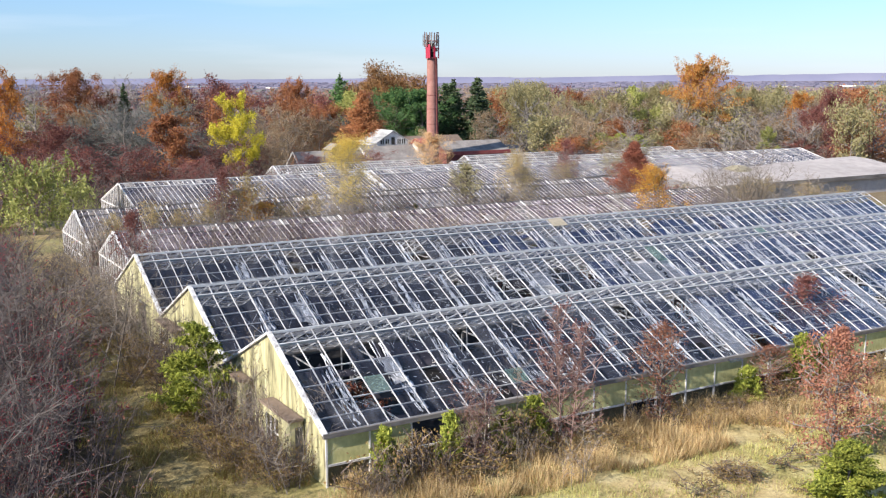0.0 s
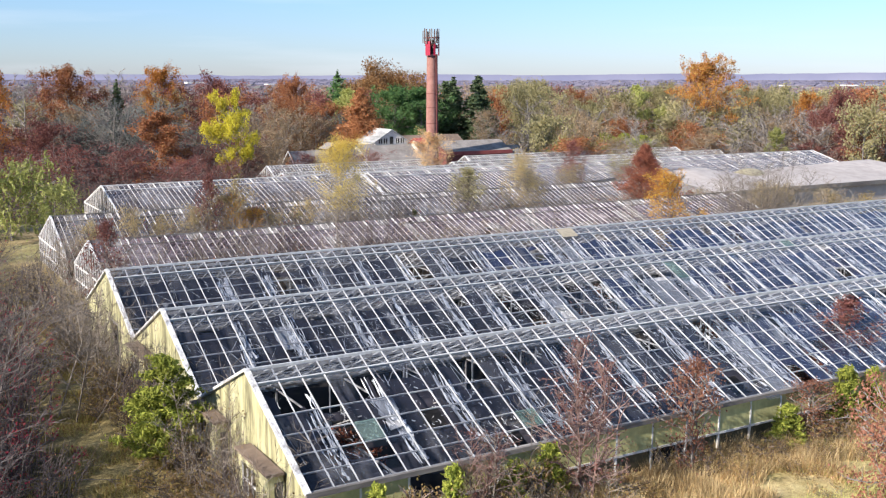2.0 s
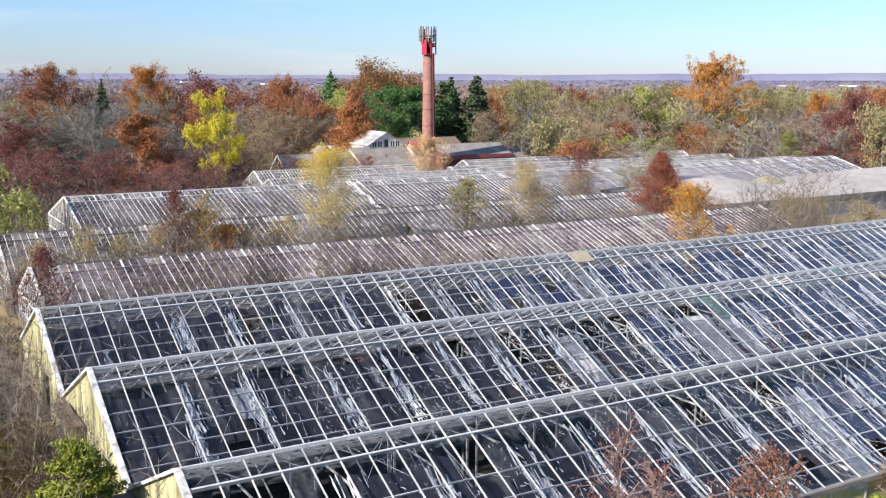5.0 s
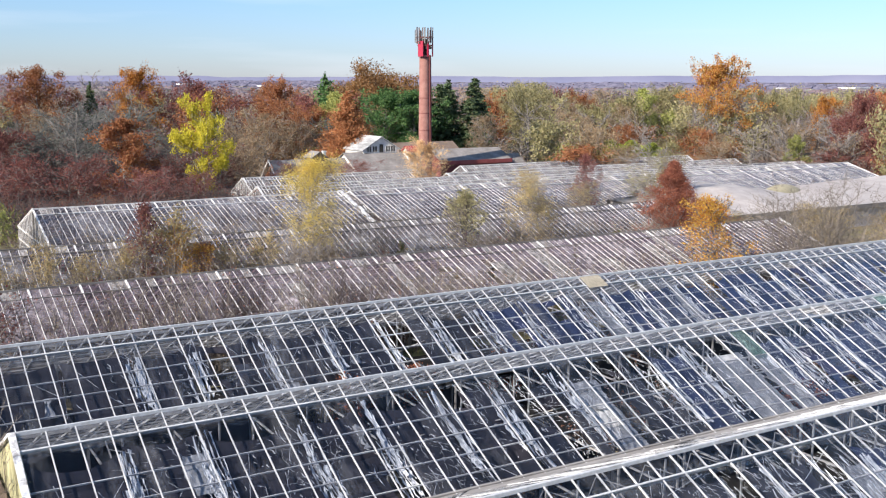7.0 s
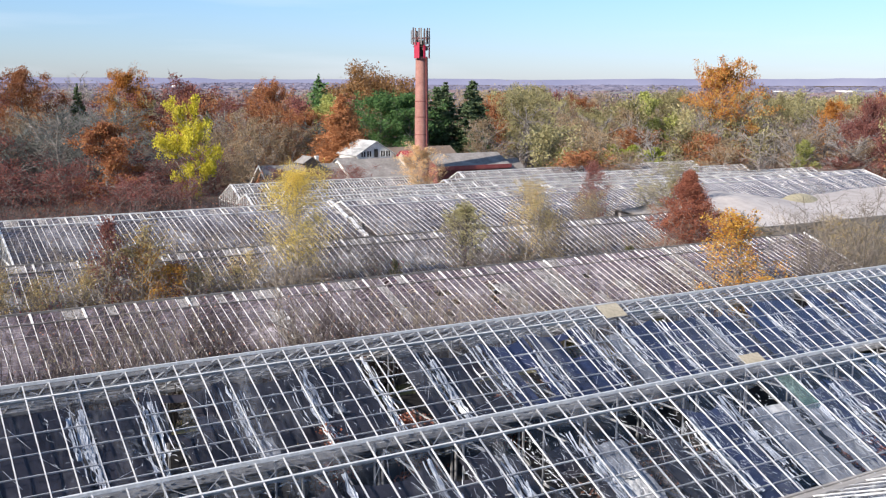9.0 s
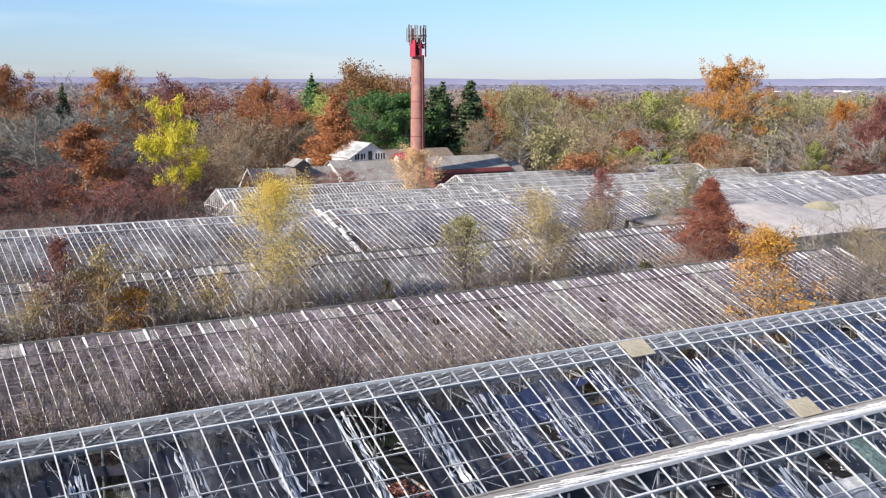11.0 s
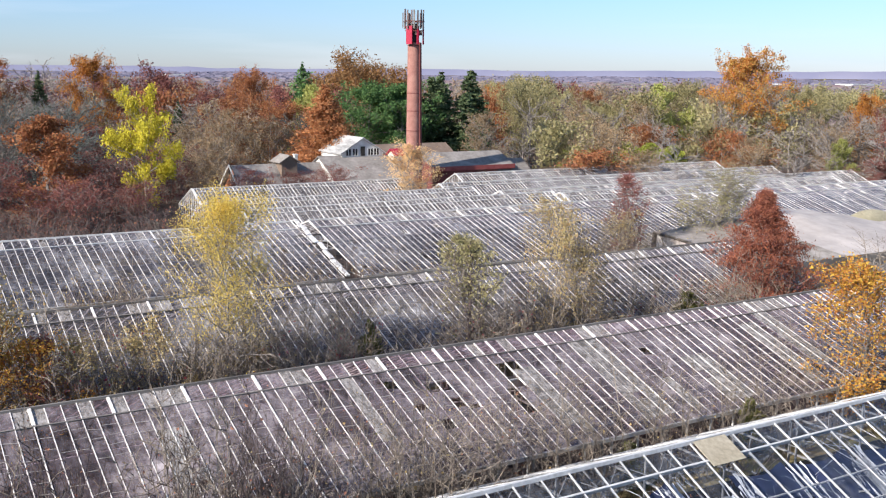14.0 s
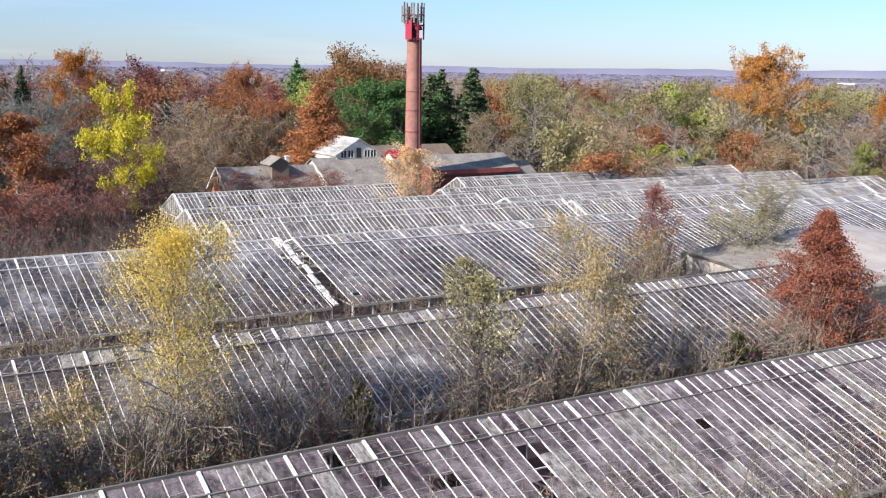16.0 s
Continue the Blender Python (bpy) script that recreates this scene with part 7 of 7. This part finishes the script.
# ---- chimney ----
def chimney(x, y):
    g = lie(x, y)
    top = thing("chimney", "tall tapered red brick chimney carrying red panels and antennas", "chimney", at=(x, y, g - 0.3))
    hz = 19.25 - g
    rb, rt = 1.12, 0.88
    r = lambda z: rb + (rt - rb) * z / hz
    b = Build()
    zs = [hz * i / 12 for i in range(13)]
    b.tube([(0, 0, z) for z in zs], [r(z) for z in zs], 28)
    part("shaft", b, "brick", top, "faded red brick shaft", smooth=False)
    for z in (hz - 12.4, hz - 9.6, hz - 7.1, hz - 0.5):
        b = Build()
        b.tube([(0, 0, z), (0, 0, z + 0.12)], [r(z) + 0.035] * 2, 28)
        part("band", b, "rustysteel", top, "dark iron band")
    b = Build()
    b.tube([(0, 0, hz), (0, 0, hz + 2.6)], [0.62, 0.6], 20)
    part("crown", b, "dark", top, "dark inner stack top")
    # cable run up the shaded side, its thick dark tubes also carrying that shade
    for k, a in enumerate((-64, -52, -40, -30)):
        b = Build()
        a = radians(a)
        b.tube([(math.cos(a) * (r(z) + 0.07), math.sin(a) * (r(z) + 0.07), z) for z in zs], [0.11] * 13, 6)
        part("cable", b, "rustysteel", top)
    # red screens
    for a, w in ((-150, 0.95), (-30, 0.8), (90, 0.9), (-95, 0.28)):
        b = Build()
        a = radians(a)
        c, s = math.cos(a), math.sin(a)
        p = Vector((c * 1.18, s * 1.18, hz + 1.0))
        t = Vector((-s, c, 0))
        b.prism([p - t * w / 2 + Vector((0, 0, -1.25)), p + t * w / 2 + Vector((0, 0, -1.25)), p + t * w / 2 + Vector((0, 0, 1.25)), p - t * w / 2 + Vector((0, 0, 1.25))], (c * 0.22, s * 0.22, 0))
        part("red_panel", b, "redpaint", top, "bright red screen panel")
    # ring frames and antennas
    for z, rr in ((hz + 1.6, 1.25), (hz + 2.9, 1.45)):
        b = Build()
        pts = [(math.cos(radians(q * 15)) * rr, math.sin(radians(q * 15)) * rr, z) for q in range(25)]
        b.tube(pts, [0.05] * 25, 5)
        part("ring", b, "rustysteel", top)
    rg = random.Random(2)
    for k in range(18):
        a = radians(k * 20 + rg.uniform(-6, 6))
        rr, z0, l = rg.uniform(1.25, 1.6), hz + rg.uniform(1.7, 2.1), rg.uniform(2.0, 2.6)
        c, s = math.cos(a), math.sin(a)
        b = Build()
        b.box(-0.06, -0.1, 0, 0.06, 0.1, l)
        b.v = [(c * (rr + p[0]) - s * p[1], s * (rr + p[0]) + c * p[1], z0 + p[2]) for p in b.v]
        part("antenna", b, "steel" if k % 4 else "shingle", top, "upright panel antenna")
        b = Build()
        b.beam((c * 0.6, s * 0.6, z0 + l * 0.4), (c * rr, s * rr, z0 + l * 0.4), 0.05, 0.05)
        part("bracket", b, "rustysteel", top)
    for k in range(6):
        a = radians(k * 60 + 20)
        b = Build()
        b.box(-0.16, -0.2, 0, 0.16, 0.2, 0.7)
        b.v = [(math.cos(a) * (0.95 + p[0]) - math.sin(a) * p[1], math.sin(a) * (0.95 + p[0]) + math.cos(a) * p[1], hz + 1.0 + p[2]) for p in b.v]
        part("radio_box", b, "steel", top, "grey radio unit")


chimney(96.6, 168.9)


# ---- boiler house and outbuildings ----
def gabled(name, label, x0, x1, y0, y1, ze, zr, along, wall, roof, g=-3.6, over=0.3, category="house", hip=0.0):
    """A house with a pitched roof, its ridge along 'x' or 'y'. Returns the thing."""
    cx, cy = (x0 + x1) / 2, (y0 + y1) / 2
    top = thing(name, label, category, "boiler house buildings", at=(cx, cy, g))
    w, d, h, r = (x1 - x0) / 2, (y1 - y0) / 2, ze - g, zr - g
    b = Build()
    if along == "x":
        for s in (-1, 1):
            b2 = Build()
            b2.prism([(s * w, -d, 0), (s * w, d, 0), (s * w, d, h), (s * w, 0, r - 0.05), (s * w, -d, h)], (-s * 0.2, 0, 0))
            part("gable_wall", b2, wall, top)
            b2 = Build()
            b2.box(-w + 0.2, s * d - (0.2 if s > 0 else 0), 0, w - 0.2, s * d + (0 if s > 0 else 0.2), h)
            part("wall", b2, wall, top)
            k = (r - h) / d
            b2 = Build()
            b2.prism([(-w - over, s * (d + over), h - k * over), (w + over, s * (d + over), h - k * over), (w + over - hip, 0, r + 0.02), (-w - over, 0, r + 0.02)], (0, 0, 0.16))
            part("roof", b2, roof, top)
    else:
        for s in (-1, 1):
            b2 = Build()
            b2.prism([(-w, s * d, 0), (w, s * d, 0), (w, s * d, h), (0, s * d, r - 0.05), (-w, s * d, h)], (0, -s * 0.2, 0))
            part("gable_wall", b2, wall, top)
            b2 = Build()
            b2.box(s * w - (0.2 if s > 0 else 0), -d + 0.2, 0, s * w + (0 if s > 0 else 0.2), d - 0.2, h)
            part("wall", b2, wall, top)
            k = (r - h) / w
            b2 = Build()
            b2.prism([(s * (w + over), -d - over, h - k * over), (s * (w + over), d + over, h - k * over), (0, d + over, r + 0.02), (0, -d - over, r + 0.02)], (0, 0, 0.16))
            part("roof", b2, roof, top)
    return top


def window(top, x, y, z, w, h, axis, mat="dark"):
    b = Build()
    if axis == "y":
        b.box(x - w / 2, y - 0.05, z, x + w / 2, y + 0.03, z + h)
    else:
        b.box(x - 0.05, y - w / 2, z, x + 0.03, y + w / 2, z + h)
    o = part("window", b, mat, top, "dark window opening")
    for k in (0.0, 0.5, 1.0):
        f = Build()
        if axis == "y":
            xx = x - w / 2 + w * k
            f.box(xx - 0.05, y - 0.1, z - 0.05, xx + 0.05, y - 0.05, z + h + 0.05)
        else:
            yy = y - w / 2 + w * k
            f.box(x - 0.1, yy - 0.05, z - 0.05, x - 0.05, yy + 0.05, z + h + 0.05)
        part("frame", f, "white", o, "white frame bar")


MAT["glasswhite"] = weathered("peeling_white_roof", [(0.35, (0.22, 0.22, 0.22)), (0.6, (0.5, 0.5, 0.5))], 1.0, 0.7, stretch=(1, 0.3, 1))
# the brick house, gable to the open side
hs = gabled("house", "brick house with an orange gable and grey shingle roof", 73.6, 87.7, 176.5, 183.5, -1.5, 1.4, "x", "clay", "shingle")
window(hs, -7.1, 0.0, 2.4, 1.3, 1.4, "x")
for s in (-1, 1):
    b = Build()
    b.beam((-7.65, s * 3.9, 1.98), (-7.65, 0, 5.2), 0.14, 0.2)
    part("bargeboard", b, "white", hs, "white bargeboard")
b = Build()
b.prism([(-0.6, -2.2, 3.4), (1.8, -2.2, 3.4), (1.8, -2.2, 5.6), (0.6, -2.2, 6.4), (-0.6, -2.2, 5.6)], (0, 3.0, 0))
part("dormer", b, "brownroof", hs, "small roof dormer")
for s in (-1, 1):
    b = Build()
    b.prism([(0.6, -2.5, 6.42), (0.6 + s * 1.6, -2.5, 5.4), (0.6 + s * 1.6, 1.2, 5.4), (0.6, 1.2, 6.42)], (0, 0, 0.12))
    part("dormer_roof", b, "shingle", hs, "grey shingle dormer roof")
b = Build()
b.box(2.6, 0.6, 4.4, 3.1, 1.1, 6.4)
b.box(2.52, 0.52, 6.2, 3.18, 1.18, 6.35)
part("flue", b, "white", hs, "small white chimney flue")
# low wide wing
wing = gabled("boiler_house", "low wide boiler house with a long grey shingle roof", 87.0, 100.8, 172.2, 188.0, -1.7, 2.25, "x", "white", "shingle")
# the white-roofed shed on top of it
sh = gabled("shed", "pale gabled shed with a white peeling roof and dark windows", 90.4, 97.4, 179.6, 187.0, 2.75, 4.9, "y", "white", "glasswhite", g=-0.6)
for x in (-2.4, -1.3, 1.3, 2.3):
    window(sh, x, -3.7, 3.0, 0.9, 0.95, "y")
b = Build()
b.box(-0.35, -3.8, 2.9, 0.35, -3.7, 4.3)
part("door", b, "dark", sh, "dark doorway")
redcap = gabled("roof_box", "small white box with a bright red roof", 98.0, 100.2, 176.9, 179.1, 2.5, 3.2, "x", "white", "redpaint", g=-0.5)
# long red-edged roof on the other side of the chimney
lo = gabled("outbuilding", "low outbuilding with a shingle roof and a red fascia", 100.8, 114.8, 170.2, 178.2, 1.0, 2.75, "x", "rustysteel", "shingle")
b = Build()
b.box(-7.3, -4.5, 4.1, 7.3, -4.36, 4.75)
part("fascia", b, "redroof", lo, "long dull red fascia")
hp = gabled("outbuilding", "brown-roofed outbuilding behind the chimney", 99.0, 113.0, 182.3, 192.3, 0.6, 3.2, "x", "white", "brownroof")
sm = gabled("outbuilding", "small grey-roofed outbuilding at the end", 112.5, 118.0, 169.0, 176.0, -0.6, 1.6, "x", "white", "shingle")
# the broad grey roof sheet beside the old houses, sagging, with a bowed rear edge, and a heap of pale sheeting lying on
# it
MAT["litterroof"] = weathered("boards_under_litter", [(0.3, (0.16, 0.14, 0.12)), (0.5, (0.28, 0.25, 0.225)), (0.7, (0.4, 0.365, 0.34))], 0.5, 0.95, fine=7)
t = thing("low_building", "low building under a broad sagging grey-white roof sheet", "building", at=(77.5, 87.4, 0))
b = Build()
b.box(0.5, 0.4, -0.9, 48, 10.6, 1.9)
part("wall", b, "concrete", t)
CREST = ((0, 3.2), (6, 3.5), (10, 3.9), (12.5, 4.3), (16.5, 3.9), (20.5, 3.3), (23.5, 2.9), (28.5, 3.2), (34.5, 3.45), (48.5, 3.7))


def crest(x):
    """The height of the sheet's rear edge, which sags between two swells."""
    for (xa, za), (xb, zb) in zip(CREST, CREST[1:]):
        if x <= xb:
            return za + (zb - za) * smooth_step(xa, xb, x)
    return CREST[-1][1]


b = Build()
nx, ny = 46, 12
for j in range(ny + 1):
    for i in range(nx + 1):
        u, v = i / nx, j / ny
        b.v.append((48.5 * u, 11.1 * v, 2.35 + (crest(48.5 * u) - 2.35) * (0.35 * v + 0.65 * smooth_step(0, 1, v)) + 0.06 * noise.noise((u * 11, v * 6, 1.0))))
for first, last, skin, say in ((0, 8, "litterroof", "roof boards under leaf litter"), (8, nx, "concrete", "sagging stained roof sheet")):
    c = Build()
    n, m = (last - first + 1), (last - first + 1) * (ny + 1)
    top_v = [b.v[j * (nx + 1) + i] for j in range(ny + 1) for i in range(first, last + 1)]
    top_f = [(j * n + i, j * n + i + 1, (j + 1) * n + i + 1, (j + 1) * n + i) for j in range(ny) for i in range(last - first)]
    c.v = top_v + [(p[0], p[1], p[2] - 0.12) for p in top_v]
    c.f = top_f + [tuple(k + m for k in f[::-1]) for f in top_f]
    part("roof_sheet", c, skin, t, say, smooth=True)
b = Build()
b.prism([(0.25, 0.3, -0.9), (0.25, 11.0, -0.9), (0.25, 11.0, 2.95), (0.25, 5.5, 2.6), (0.25, 0.3, 2.2)], (0.15, 0, 0))
part("end_wall", b, "concrete", t, "stained pale end wall")
b = Build()
b.box(-0.06, -0.08, 1.95, 48.5, -0.02, 2.42)
part("fascia", b, "greywood", t, "weathered edge board")
b = Build()
b.v = [(48.5 * i / 46, 11.2 + k * 0.06, z) for i in range(47) for k in (0, 1) for z in (1.5, crest(48.5 * i / 46) - 0.1)]
b.f = [q for i in range(46) for q in ((4 * i, 4 * i + 4, 4 * i + 5, 4 * i + 1), (4 * i + 2, 4 * i + 3, 4 * i + 7, 4 * i + 6), (4 * i + 1, 4 * i + 5, 4 * i + 7, 4 * i + 3))]
part("rear_wall", b, "greywood", t, "weathered boards closing the rear")
b = Build()
rings = 6
for j in range(rings + 1):
    for k in range(18):
        a = 2 * math.pi * k / 18
        q = (1 - j / rings) * (1 + 0.1 * noise.noise((k * 0.7, j * 0.5, 4.0)))
        b.v.append((101.0 + 3.6 * q * math.cos(a), 97.0 + 1.3 * q * math.sin(a), 2.5 + 1.15 * (1 - q ** 2.2)))
b.f = [(j * 18 + k, j * 18 + (k + 1) % 18, (j + 1) * 18 + (k + 1) % 18, (j + 1) * 18 + k) for j in range(rings) for k in range(18)]
MAT["heap_sheeting"] = weathered("pale_yellow_sheeting", [(0.3, (0.27, 0.24, 0.16)), (0.7, (0.42, 0.38, 0.27))], 0.8, 0.95)
solid("earth_mound", b, "heap_sheeting", "low heap of pale yellowish sheeting on the roof sheet", "mound", smooth=True)

# pale sheds far off on the plain
for x, y, w, d, h in ((1265, 977, 60, 30, 8), (1356, 1024, 36, 24, 7), (1445, 951, 90, 30, 9), (1206, 1049, 30, 20, 7), (1547, 1008, 50, 26, 8), (548, 1439, 26, 16, 8), (587, 1368, 20, 14, 7), (502, 1690, 30, 18, 9)):
    b = Build()
    g = lie(x, y)
    b.box(x, y, g - 1, x + w, y + d, g + h + 1)
    solid("warehouse", b, "white", "distant long white flat-roofed building in the woods", "building", "distant buildings")

# backdrop: distance haze is put in as blue-grey base colour and faint glow
hills = material("haze_glow_hills", (0.2, 0.2, 0.27), 1.0, 0, 0.0)
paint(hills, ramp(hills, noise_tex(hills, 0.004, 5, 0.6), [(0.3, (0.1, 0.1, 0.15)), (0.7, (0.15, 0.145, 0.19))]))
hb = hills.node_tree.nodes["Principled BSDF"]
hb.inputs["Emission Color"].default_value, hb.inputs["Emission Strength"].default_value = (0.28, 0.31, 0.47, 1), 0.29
MAT["hills"] = hills
b = Build()
r = random.Random(31)
rim, foot = [], []
for k in range(161):
    a = radians(20 + 85 * k / 160)
    x, y = 4350 * math.cos(a), 4350 * math.sin(a)
    up = 27 + 9 * noise.noise((k * 0.06, 2.0, 0.0)) + 4 * noise.noise((k * 0.4, 5.0, 0.0)) + 12 * smooth_step(60, 38, 20 + 85 * k / 160)
    foot.append((x * 0.985, y * 0.985, -30))
    rim.append((x, y, up))
back = [(p[0] * 1.03, p[1] * 1.03, -30) for p in rim]
b.v = foot + rim + back
b.f = [(k, k + 1, 161 + k + 1, 161 + k) for k in range(160)] + [(161 + k, 161 + k + 1, 322 + k + 1, 322 + k) for k in range(160)]
solid("backdrop", b, "hills", "low wooded hills along the horizon, haze painted in as blue-grey with a faint glow", "hills", kind="structure", smooth=True)
